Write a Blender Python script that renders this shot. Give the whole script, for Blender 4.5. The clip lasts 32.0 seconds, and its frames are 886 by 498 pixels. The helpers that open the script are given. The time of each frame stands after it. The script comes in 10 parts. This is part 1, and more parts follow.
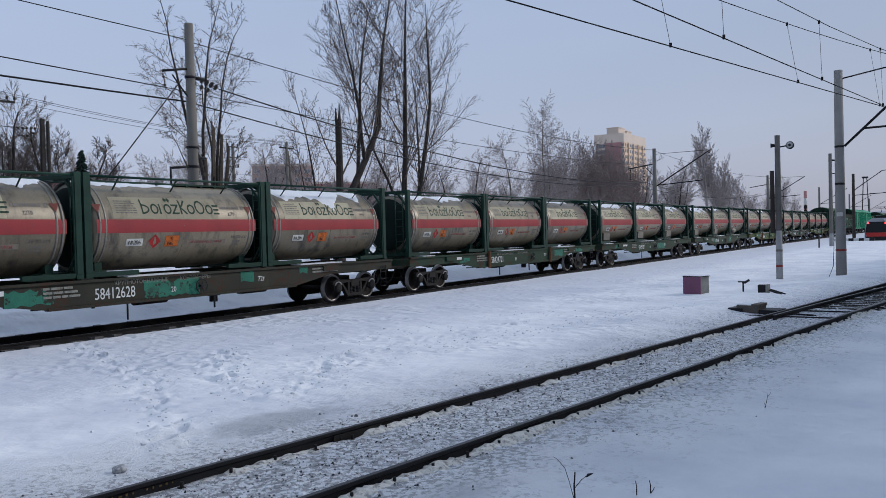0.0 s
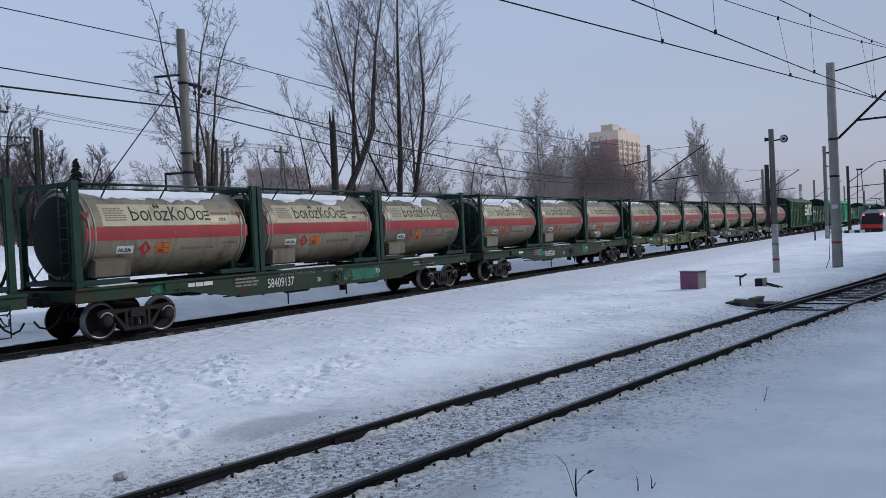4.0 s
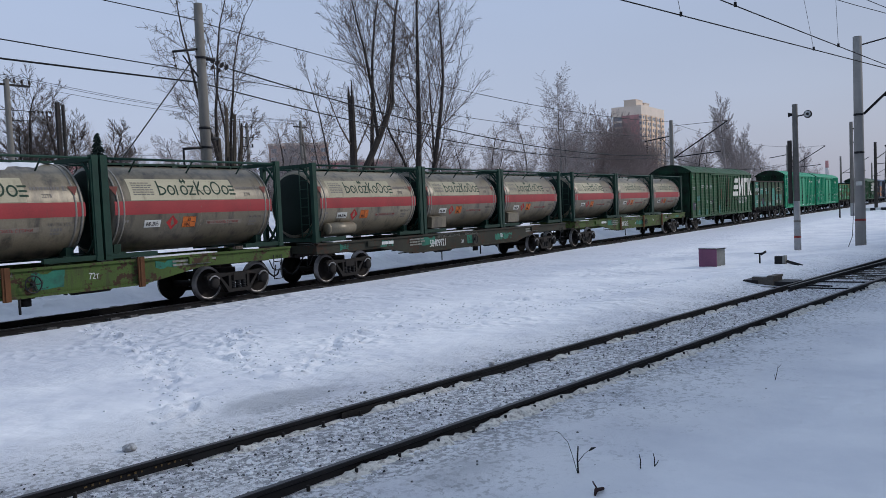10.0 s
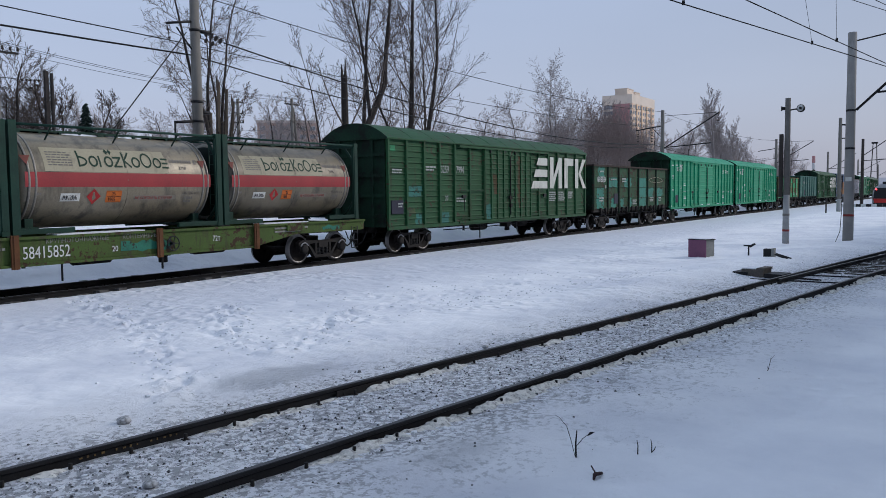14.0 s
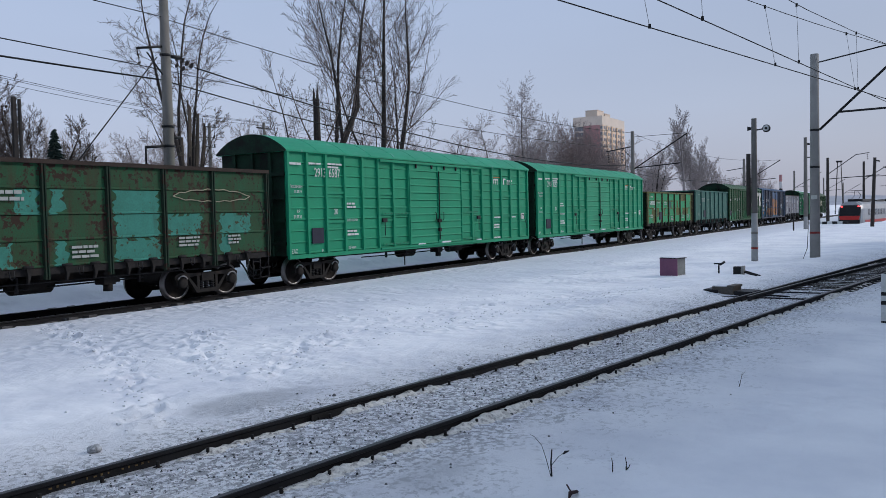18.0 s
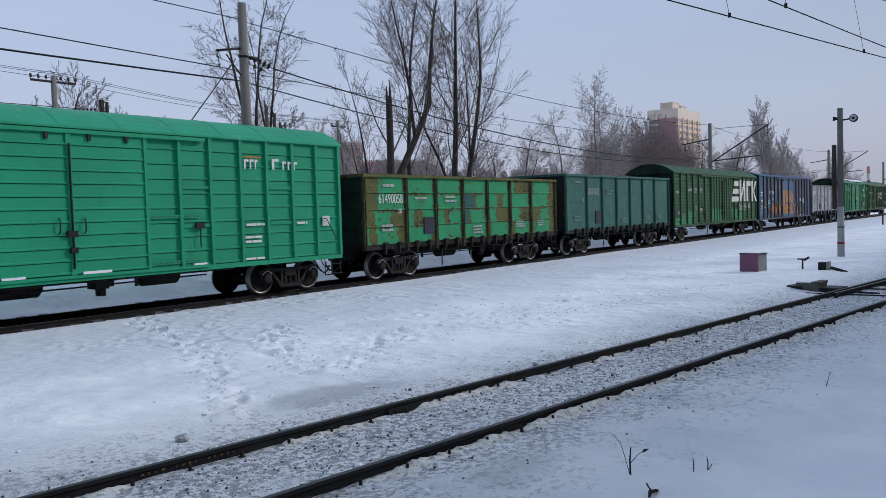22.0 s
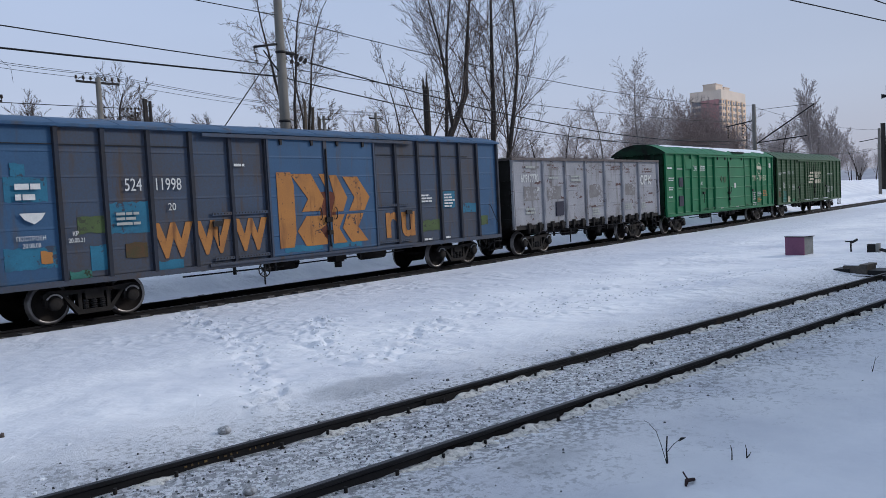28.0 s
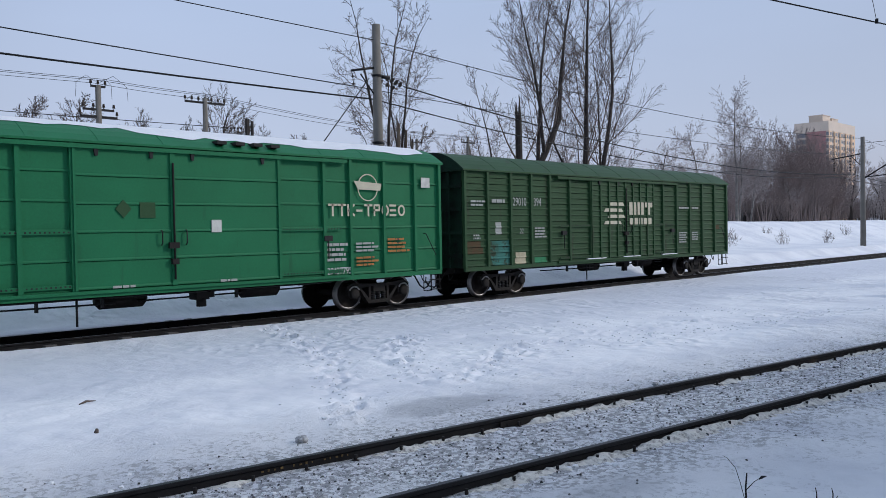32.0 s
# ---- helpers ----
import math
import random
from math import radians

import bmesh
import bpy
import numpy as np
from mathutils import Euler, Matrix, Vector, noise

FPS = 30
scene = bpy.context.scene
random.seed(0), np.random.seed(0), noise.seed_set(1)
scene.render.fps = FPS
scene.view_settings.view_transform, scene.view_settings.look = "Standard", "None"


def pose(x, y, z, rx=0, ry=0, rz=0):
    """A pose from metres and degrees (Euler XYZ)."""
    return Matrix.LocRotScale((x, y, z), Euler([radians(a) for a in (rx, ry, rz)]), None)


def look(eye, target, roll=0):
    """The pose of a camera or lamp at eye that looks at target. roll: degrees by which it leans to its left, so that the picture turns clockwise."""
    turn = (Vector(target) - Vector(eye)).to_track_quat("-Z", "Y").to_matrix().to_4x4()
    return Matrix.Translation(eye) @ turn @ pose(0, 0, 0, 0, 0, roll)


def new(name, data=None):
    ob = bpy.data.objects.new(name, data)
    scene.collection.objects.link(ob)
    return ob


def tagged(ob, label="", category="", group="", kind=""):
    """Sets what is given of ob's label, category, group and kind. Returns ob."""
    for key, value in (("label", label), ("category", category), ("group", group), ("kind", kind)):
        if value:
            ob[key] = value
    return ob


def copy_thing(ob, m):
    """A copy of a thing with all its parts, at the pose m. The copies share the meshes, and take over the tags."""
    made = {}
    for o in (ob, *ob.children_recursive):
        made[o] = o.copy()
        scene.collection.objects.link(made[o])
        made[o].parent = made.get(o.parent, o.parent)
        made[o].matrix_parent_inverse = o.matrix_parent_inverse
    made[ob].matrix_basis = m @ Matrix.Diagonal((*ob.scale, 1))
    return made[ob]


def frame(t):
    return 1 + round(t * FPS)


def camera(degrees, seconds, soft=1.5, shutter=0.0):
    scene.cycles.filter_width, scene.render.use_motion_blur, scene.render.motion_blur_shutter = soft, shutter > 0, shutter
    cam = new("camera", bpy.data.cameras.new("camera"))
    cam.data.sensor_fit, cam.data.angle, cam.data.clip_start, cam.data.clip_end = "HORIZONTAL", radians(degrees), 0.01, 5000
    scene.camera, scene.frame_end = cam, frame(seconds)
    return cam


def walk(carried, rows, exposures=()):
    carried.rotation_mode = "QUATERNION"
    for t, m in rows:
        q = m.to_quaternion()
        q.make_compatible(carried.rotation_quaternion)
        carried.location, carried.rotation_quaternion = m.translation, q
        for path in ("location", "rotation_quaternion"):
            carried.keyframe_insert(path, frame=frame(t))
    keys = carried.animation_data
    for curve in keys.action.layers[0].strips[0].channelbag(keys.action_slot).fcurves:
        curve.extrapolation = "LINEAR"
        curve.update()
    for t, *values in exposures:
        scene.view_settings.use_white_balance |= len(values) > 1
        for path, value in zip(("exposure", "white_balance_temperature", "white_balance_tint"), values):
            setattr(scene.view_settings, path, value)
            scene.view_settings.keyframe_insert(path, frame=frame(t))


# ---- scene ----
cam = camera(58.19, 32.0, soft=0.5)
PATH = [
    (0.0, pose(-0.030, 0.031, 2.277, 88.86, 1.52, -57.03)),
    (0.5, pose(-0.032, 0.034, 2.272, 89.13, 1.76, -57.26)),
    (1.0, pose(-0.045, 0.022, 2.268, 89.39, 1.70, -57.32)),
    (1.5, pose(-0.061, 0.011, 2.275, 89.25, 1.90, -57.22)),
    (2.0, pose(-0.034, 0.017, 2.271, 89.00, 2.26, -57.10)),
    (2.5, pose(-0.037, 0.027, 2.271, 88.82, 2.27, -57.30)),
    (3.0, pose(-0.036, 0.029, 2.274, 88.78, 2.50, -57.26)),
    (3.5, pose(-0.034, 0.024, 2.274, 88.92, 2.74, -57.29)),
    (5.5, pose(-0.057, 0.026, 2.266, 88.63, 2.26, -56.56)),
    (6.0, pose(-0.070, 0.004, 2.267, 88.50, 2.33, -54.74)),
    (6.5, pose(-0.029, -0.022, 2.255, 87.89, 2.32, -54.36)),
    (7.0, pose(0.035, -0.031, 2.259, 87.36, 2.00, -54.18)),
    (7.5, pose(0.098, -0.021, 2.244, 87.62, 1.37, -57.11)),
    (8.0, pose(0.114, -0.027, 2.240, 87.32, 1.26, -57.15)),
    (8.5, pose(0.089, -0.061, 2.245, 87.07, 1.28, -56.73)),
    (9.0, pose(0.088, -0.052, 2.253, 86.73, 1.64, -56.03)),
    (9.5, pose(0.076, -0.085, 2.260, 87.04, 2.07, -55.79)),
    (10.0, pose(0.082, -0.088, 2.267, 87.22, 2.50, -55.76)),
    (10.5, pose(0.074, -0.090, 2.272, 87.58, 2.84, -55.03)),
    (11.0, pose(0.088, -0.064, 2.269, 87.79, 3.00, -55.01)),
    (11.5, pose(0.089, -0.035, 2.259, 88.11, 2.54, -55.16)),
    (12.0, pose(0.079, -0.021, 2.254, 88.31, 1.95, -54.62)),
    (12.5, pose(0.092, -0.022, 2.245, 88.06, 1.54, -54.12)),
    (13.0, pose(0.095, -0.015, 2.236, 87.54, 1.28, -54.10)),
    (13.5, pose(0.079, 0.024, 2.217, 86.69, 1.14, -54.80)),
    (14.0, pose(0.018, 0.070, 2.249, 85.98, 0.67, -56.66)),
    (14.5, pose(0.003, 0.050, 2.227, 85.86, 1.00, -57.83)),
    (16.5, pose(-0.023, 0.044, 2.238, 87.18, 1.15, -58.99)),
    (17.0, pose(-0.018, 0.055, 2.242, 87.29, 1.14, -58.49)),
    (17.5, pose(-0.010, 0.052, 2.242, 87.44, 1.14, -58.51)),
    (18.0, pose(-0.011, 0.040, 2.244, 87.54, 1.32, -58.56)),
    (18.5, pose(-0.001, 0.049, 2.242, 87.74, 1.37, -58.60)),
    (19.0, pose(-0.024, 0.055, 2.253, 87.99, 1.44, -57.67)),
    (19.5, pose(0.009, 0.091, 2.259, 88.21, 1.73, -54.76)),
    (20.0, pose(-0.059, 0.061, 2.245, 88.04, 1.63, -54.30)),
    (20.5, pose(-0.063, 0.068, 2.245, 87.90, 1.59, -54.03)),
    (21.0, pose(-0.058, 0.069, 2.240, 87.84, 1.52, -53.81)),
    (21.5, pose(-0.057, 0.069, 2.240, 87.50, 1.53, -53.57)),
    (22.0, pose(-0.054, 0.066, 2.245, 87.38, 1.69, -53.44)),
    (22.5, pose(-0.062, 0.061, 2.250, 87.35, 1.94, -53.34)),
    (23.0, pose(-0.067, 0.060, 2.251, 87.33, 2.12, -52.99)),
    (23.5, pose(-0.060, 0.056, 2.243, 87.27, 2.43, -52.79)),
    (24.0, pose(-0.055, 0.066, 2.254, 87.19, 2.78, -52.83)),
    (24.5, pose(-0.051, 0.071, 2.255, 87.19, 3.20, -52.22)),
    (25.0, pose(-0.063, 0.058, 2.259, 87.39, 3.66, -51.96)),
    (25.5, pose(-0.055, 0.064, 2.252, 87.31, 3.95, -52.05)),
    (27.5, pose(-0.060, 0.021, 2.253, 86.69, 3.45, -51.03)),
    (28.0, pose(-0.018, -0.022, 2.262, 86.74, 3.01, -50.51)),
    (28.5, pose(-0.007, -0.096, 2.271, 87.26, 2.39, -48.03)),
    (29.0, pose(0.011, -0.116, 2.269, 87.03, 1.04, -46.96)),
    (29.5, pose(0.015, -0.113, 2.256, 86.87, 0.15, -46.48)),
    (30.0, pose(0.022, -0.112, 2.246, 86.70, -0.34, -45.96)),
    (30.5, pose(0.011, -0.118, 2.253, 87.39, -0.19, -45.88)),
    (31.0, pose(0.021, -0.112, 2.245, 87.87, 0.16, -45.82)),
    (31.5, pose(0.016, -0.109, 2.246, 88.20, 0.52, -45.00)),
    (32.0, pose(0.003, -0.125, 2.217, 88.74, 1.05, -44.05)),
]
walk(cam, PATH, exposures=[(0.0, 0.02), (12.0, 0.05), (18.0, 0.08), (24.0, 0.10), (32.0, 0.14)])

# ---- light ----
world = bpy.data.worlds.new("winter_sky")
scene.world = world
world.use_nodes = True
_n, _l = world.node_tree.nodes, world.node_tree.links
_sky = _n.new("ShaderNodeTexSky")
_sky.sky_type = "NISHITA"
_sky.sun_disc = False
_sky.sun_elevation = radians(26)
_sky.sun_rotation = radians(130)
_sky.air_density, _sky.dust_density, _sky.ozone_density = 1.0, 3.0, 2.0
_dim = _n.new("ShaderNodeVectorMath")
_dim.operation = "SCALE"
_dim.inputs["Scale"].default_value = 0.10
_l.new(_sky.outputs[0], _dim.inputs[0])
_tc = _n.new("ShaderNodeTexCoord")
_sep = _n.new("ShaderNodeSeparateXYZ")
_l.new(_tc.outputs["Generated"], _sep.inputs[0])
_ramp = _n.new("ShaderNodeValToRGB")
_ramp.color_ramp.elements[0].position = 0.0
_ramp.color_ramp.elements[0].color = (0.46, 0.48, 0.60, 1)
_ramp.color_ramp.elements[1].position = 1.0
_ramp.color_ramp.elements[1].color = (0.68, 0.85, 1.12, 1)
_e = _ramp.color_ramp.elements.new(0.12)
_e.color = (0.46, 0.53, 0.70, 1)
_e = _ramp.color_ramp.elements.new(0.3)
_e.color = (0.42, 0.52, 0.73, 1)
_e = _ramp.color_ramp.elements.new(0.45)
_e.color = (0.46, 0.57, 0.79, 1)
_l.new(_sep.outputs[2], _ramp.inputs[0])
_cloud = _n.new("ShaderNodeTexNoise")
_cloud.inputs["Scale"].default_value = 2.2
_cloud.inputs["Detail"].default_value = 3.0
_map = _n.new("ShaderNodeMapping")
_map.inputs["Scale"].default_value = (1, 1, 4)
_l.new(_tc.outputs["Generated"], _map.inputs[0])
_l.new(_map.outputs[0], _cloud.inputs["Vector"])
_cm = _n.new("ShaderNodeMapRange")
_cm.inputs[3].default_value, _cm.inputs[4].default_value = 0.93, 1.07
_l.new(_cloud.outputs[0], _cm.inputs[0])
_veil = _n.new("ShaderNodeVectorMath")
_veil.operation = "SCALE"
_l.new(_ramp.outputs[0], _veil.inputs[0])
_l.new(_cm.outputs[0], _veil.inputs["Scale"])
# the overcast grows dimmer on the side away from the veiled sun
_away = _n.new("ShaderNodeVectorMath")
_away.operation = "DOT_PRODUCT"
_away.inputs[1].default_value = (0.766, -0.643, 0.0)
_l.new(_tc.outputs["Generated"], _away.inputs[0])
_fade = _n.new("ShaderNodeMapRange")
_fade.interpolation_type = "SMOOTHSTEP"
for _i, _v in ((1, -0.95), (2, -0.25), (3, 0.55), (4, 1.0)):
    _fade.inputs[_i].default_value = _v
_l.new(_away.outputs["Value"], _fade.inputs[0])
_dusk = _n.new("ShaderNodeVectorMath")
_dusk.operation = "SCALE"
_l.new(_veil.outputs[0], _dusk.inputs[0])
_l.new(_fade.outputs[0], _dusk.inputs["Scale"])
# a thinner veil of cloud over the wood than down the line
_thin = _n.new("ShaderNodeVectorMath")
_thin.operation = "DOT_PRODUCT"
_thin.inputs[1].default_value = (0.47, 0.88, 0.0)
_l.new(_tc.outputs["Generated"], _thin.inputs[0])
_veer = _n.new("ShaderNodeMapRange")
for _i, _v in ((1, 0.45), (2, 1.0), (3, 0.80), (4, 1.06)):
    _veer.inputs[_i].default_value = _v
_l.new(_thin.outputs["Value"], _veer.inputs[0])
_pale = _n.new("ShaderNodeVectorMath")
_pale.operation = "SCALE"
_l.new(_dusk.outputs[0], _pale.inputs[0])
_l.new(_veer.outputs[0], _pale.inputs["Scale"])
_mix = _n.new("ShaderNodeMixRGB")
_mix.inputs[0].default_value = 0.88
_l.new(_dim.outputs[0], _mix.inputs[1])
_l.new(_pale.outputs[0], _mix.inputs[2])
_l.new(_mix.outputs[0], _n["Background"].inputs[0])
_n["Background"].inputs[1].default_value = 1.0

sun = new("sun", bpy.data.lights.new("sun", "SUN"))
sun.data.energy = 1.40
sun.data.angle = radians(9)
sun.data.color = (1.0, 0.95, 0.90)
sun.matrix_world = look((62, -52, 40), (0, 0, 0))

# ---- materials ----
MATS = {}


def surface(name, c1, c2=None, rough=0.7, metal=0.0, scale=2.0, fine=30.0, bump=0.15, dist=0.01,
            dirt=None, dirt_scale=1.2, dirt_amount=0.0, streak=False, island=0.0, random_obj=0.0, chips=None, chip_amount=0.3, sheen=0.22):
    """Two-scale colour variation, grain bump and an optional layer of dirt in patches or downward streaks."""
    if name in MATS:
        return MATS[name]
    m = bpy.data.materials.new(name)
    m.use_nodes = True
    n, l = m.node_tree.nodes, m.node_tree.links
    b = n["Principled BSDF"]
    b.inputs["Roughness"].default_value, b.inputs["Metallic"].default_value = rough, metal
    b.inputs["Specular IOR Level"].default_value = sheen
    tc = n.new("ShaderNodeTexCoord")
    spot = tc.outputs["Object"]
    if random_obj:
        # alike things wear in different places
        shift = n.new("ShaderNodeVectorMath")
        shift.operation = "MULTIPLY_ADD"
        shift.inputs[1].default_value = (37.0, 11.0, 5.0)
        l.new(n.new("ShaderNodeObjectInfo").outputs["Random"], shift.inputs[0])
        l.new(spot, shift.inputs[2])
        spot = shift.outputs[0]
    c2 = c2 or tuple(v * 0.75 for v in c1)
    big, small = n.new("ShaderNodeTexNoise"), n.new("ShaderNodeTexNoise")
    big.inputs["Scale"].default_value, big.inputs["Detail"].default_value = scale, 5
    small.inputs["Scale"].default_value, small.inputs["Detail"].default_value = fine, 4
    for t in (big, small):
        l.new(spot, t.inputs["Vector"])
    add = n.new("ShaderNodeMath")
    add.operation = "MULTIPLY_ADD"
    add.inputs[1].default_value = 0.45
    l.new(small.outputs[0], add.inputs[0])
    half = n.new("ShaderNodeMath")
    half.operation = "MULTIPLY"
    half.inputs[1].default_value = 0.65
    l.new(big.outputs[0], half.inputs[0])
    l.new(half.outputs[0], add.inputs[2])
    ramp = n.new("ShaderNodeMapRange")
    ramp.inputs[1].default_value, ramp.inputs[2].default_value = 0.38, 0.72
    l.new(add.outputs[0], ramp.inputs[0])
    mix = n.new("ShaderNodeMixRGB")
    mix.inputs[1].default_value, mix.inputs[2].default_value = (*c1, 1), (*c2, 1)
    l.new(ramp.outputs[0], mix.inputs[0])
    col = mix.outputs[0]
    if dirt:
        d = n.new("ShaderNodeTexNoise")
        d.inputs["Scale"].default_value, d.inputs["Detail"].default_value = dirt_scale, 8
        d.inputs["Roughness"].default_value = 0.65
        mp = n.new("ShaderNodeMapping")
        mp.inputs["Scale"].default_value = (2.5, 2.5, 0.35) if streak else (1, 1, 1)
        l.new(spot, mp.inputs[0])
        l.new(mp.outputs[0], d.inputs["Vector"])
        r = n.new("ShaderNodeMapRange")
        r.inputs[1].default_value, r.inputs[2].default_value = 0.66 - dirt_amount * 0.3, 0.78 - dirt_amount * 0.2
        l.new(d.outputs[0], r.inputs[0])
        dm = n.new("ShaderNodeMixRGB")
        dm.inputs[2].default_value = (*dirt, 1)
        l.new(r.outputs[0], dm.inputs[0])
        l.new(col, dm.inputs[1])
        col = dm.outputs[0]
    if chips:
        ch = n.new("ShaderNodeTexNoise")
        ch.inputs["Scale"].default_value, ch.inputs["Detail"].default_value, ch.inputs["Roughness"].default_value = 7.0, 6, 0.7
        zone = n.new("ShaderNodeTexNoise")
        zone.inputs["Scale"].default_value, zone.inputs["Detail"].default_value = 1.3, 3
        l.new(spot, ch.inputs["Vector"])
        l.new(spot, zone.inputs["Vector"])
        both = n.new("ShaderNodeMath")
        both.operation = "MULTIPLY_ADD"
        both.inputs[1].default_value = 0.6
        l.new(zone.outputs[0], both.inputs[0])
        l.new(ch.outputs[0], both.inputs[2])
        cr = n.new("ShaderNodeMapRange")
        cr.inputs[1].default_value, cr.inputs[2].default_value = 0.98 - chip_amount * 0.3, 1.01 - chip_amount * 0.3
        l.new(both.outputs[0], cr.inputs[0])
        cmx = n.new("ShaderNodeMixRGB")
        cmx.inputs[2].default_value = (*chips, 1)
        l.new(cr.outputs[0], cmx.inputs[0])
        l.new(col, cmx.inputs[1])
        col = cmx.outputs[0]
    if island or random_obj:
        src = n.new("ShaderNodeNewGeometry").outputs["Random Per Island"] if island else n.new("ShaderNodeObjectInfo").outputs["Random"]
        k = island or random_obj
        mr = n.new("ShaderNodeMapRange")
        mr.inputs[3].default_value, mr.inputs[4].default_value = 1 - k, 1 + k
        l.new(src, mr.inputs[0])
        sc = n.new("ShaderNodeVectorMath")
        sc.operation = "SCALE"
        l.new(col, sc.inputs[0])
        l.new(mr.outputs[0], sc.inputs["Scale"])
        col = sc.outputs[0]
    l.new(col, b.inputs["Base Color"])
    if bump:
        bp = n.new("ShaderNodeBump")
        bp.inputs["Strength"].default_value, bp.inputs["Distance"].default_value = bump, dist
        l.new(small.outputs[0], bp.inputs["Height"])
        l.new(bp.outputs[0], b.inputs["Normal"])
    MATS[name] = m
    return m


def glow(name, c, strength):
    m = bpy.data.materials.new(name)
    m.use_nodes = True
    b = m.node_tree.nodes["Principled BSDF"]
    b.inputs["Base Color"].default_value = (*c, 1)
    b.inputs["Emission Color"].default_value = (*c, 1)
    b.inputs["Emission Strength"].default_value = strength
    return m


def snow_ground():
    """Trodden snow; soot and grit gather along the near track, and an icy grey patch lies beside it."""
    m = bpy.data.materials.new("snow_ground")
    m.use_nodes = True
    n, l = m.node_tree.nodes, m.node_tree.links
    b = n["Principled BSDF"]
    b.inputs["Roughness"].default_value = 0.75
    tc = n.new("ShaderNodeTexCoord")

    def noise_at(scale, detail=5, rough=0.55):
        t = n.new("ShaderNodeTexNoise")
        t.inputs["Scale"].default_value, t.inputs["Detail"].default_value = scale, detail
        t.inputs["Roughness"].default_value = rough
        l.new(tc.outputs["Object"], t.inputs["Vector"])
        return t.outputs[0]

    def span(x, a, c, lo=0.0, hi=1.0):
        r = n.new("ShaderNodeMapRange")
        for i, v in zip((1, 2, 3, 4), (a, c, lo, hi)):
            r.inputs[i].default_value = v
        l.new(x, r.inputs[0])
        return r.outputs[0]

    def calc(op, x, y):
        q = n.new("ShaderNodeMath")
        q.operation = op
        for i, v in enumerate((x, y)):
            if isinstance(v, (int, float)):
                q.inputs[i].default_value = v
            else:
                l.new(v, q.inputs[i])
        return q.outputs[0]

    sep = n.new("ShaderNodeSeparateXYZ")
    l.new(tc.outputs["Object"], sep.inputs[0])
    x, y = sep.outputs[0], sep.outputs[1]
    off = calc("ABSOLUTE", calc("SUBTRACT", calc("ADD", y, calc("MULTIPLY", x, 0.144)), 6.35), 0)
    near = span(off, 0.9, 3.6, 1.0, 0.0)
    bed = span(off, 1.0, 1.7, 1.0, 0.0)
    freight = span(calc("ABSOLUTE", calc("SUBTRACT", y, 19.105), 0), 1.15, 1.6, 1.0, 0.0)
    white = n.new("ShaderNodeMixRGB")
    white.inputs[1].default_value, white.inputs[2].default_value = (0.84, 0.85, 0.89, 1), (0.66, 0.68, 0.75, 1)
    # shade on the slope between the footpaths and the main track, painted as greyer snow
    slope_shade = calc("MULTIPLY", span(calc("ADD", y, calc("MULTIPLY", noise_at(0.5, 5), 3.0)), 12.6, 14.2), span(y, 16.6, 17.8, 1.0, 0.0))
    l.new(calc("MAXIMUM", span(noise_at(0.45, 6), 0.42, 0.7), calc("MULTIPLY", slope_shade, 0.95)), white.inputs[0])
    grit = n.new("ShaderNodeMixRGB")
    grit.inputs[2].default_value = (0.10, 0.105, 0.12, 1)
    l.new(white.outputs[0], grit.inputs[1])
    speck = span(calc("ADD", noise_at(13, 4, 0.7), calc("MULTIPLY", near, 0.13)), 0.60, 0.655)
    clump = span(calc("ADD", noise_at(1.6, 5), calc("MULTIPLY", near, 0.25)), 0.52, 0.72)
    l.new(calc("MULTIPLY", calc("MULTIPLY", speck, clump), calc("ADD", calc("MULTIPLY", near, 0.58), 0.04)), grit.inputs[0])
    ball = n.new("ShaderNodeMixRGB")
    ball.inputs[2].default_value = (0.095, 0.105, 0.125, 1)
    l.new(grit.outputs[0], ball.inputs[1])
    # ballast showing through the snow between the rails, in flecks and in larger bare spots
    flecks = calc("MAXIMUM", span(noise_at(12, 8, 0.82), 0.55, 0.59, 0.0, 0.78), calc("MULTIPLY", span(noise_at(3.2, 6, 0.7), 0.56, 0.70), 0.25))
    l.new(calc("MULTIPLY", bed, flecks), ball.inputs[0])
    dx, dy = calc("DIVIDE", calc("SUBTRACT", x, 7.35), 1.1), calc("DIVIDE", calc("SUBTRACT", y, 7.45), 0.55)
    ice = span(calc("ADD", calc("ADD", calc("MULTIPLY", dx, dx), calc("MULTIPLY", dy, dy)), calc("MULTIPLY", noise_at(3, 5), 1.6)), 1.1, 1.9, 0.62, 0.0)
    ex, ey = calc("DIVIDE", calc("SUBTRACT", x, 5.99), 0.75), calc("DIVIDE", calc("SUBTRACT", y, 3.84), 0.42)
    ice2 = span(calc("ADD", calc("ADD", calc("MULTIPLY", ex, ex), calc("MULTIPLY", ey, ey)), calc("MULTIPLY", noise_at(3.5, 5), 1.8)), 0.9, 1.9, 0.5, 0.0)
    ice = calc("MAXIMUM", ice, ice2)
    icy = n.new("ShaderNodeMixRGB")
    icy.inputs[2].default_value = (0.36, 0.38, 0.42, 1)
    l.new(ball.outputs[0], icy.inputs[1])
    l.new(ice, icy.inputs[0])
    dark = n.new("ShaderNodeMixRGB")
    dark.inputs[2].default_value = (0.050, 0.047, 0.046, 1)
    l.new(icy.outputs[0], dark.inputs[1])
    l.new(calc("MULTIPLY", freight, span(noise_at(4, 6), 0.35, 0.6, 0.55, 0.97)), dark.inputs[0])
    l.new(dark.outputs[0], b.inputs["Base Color"])
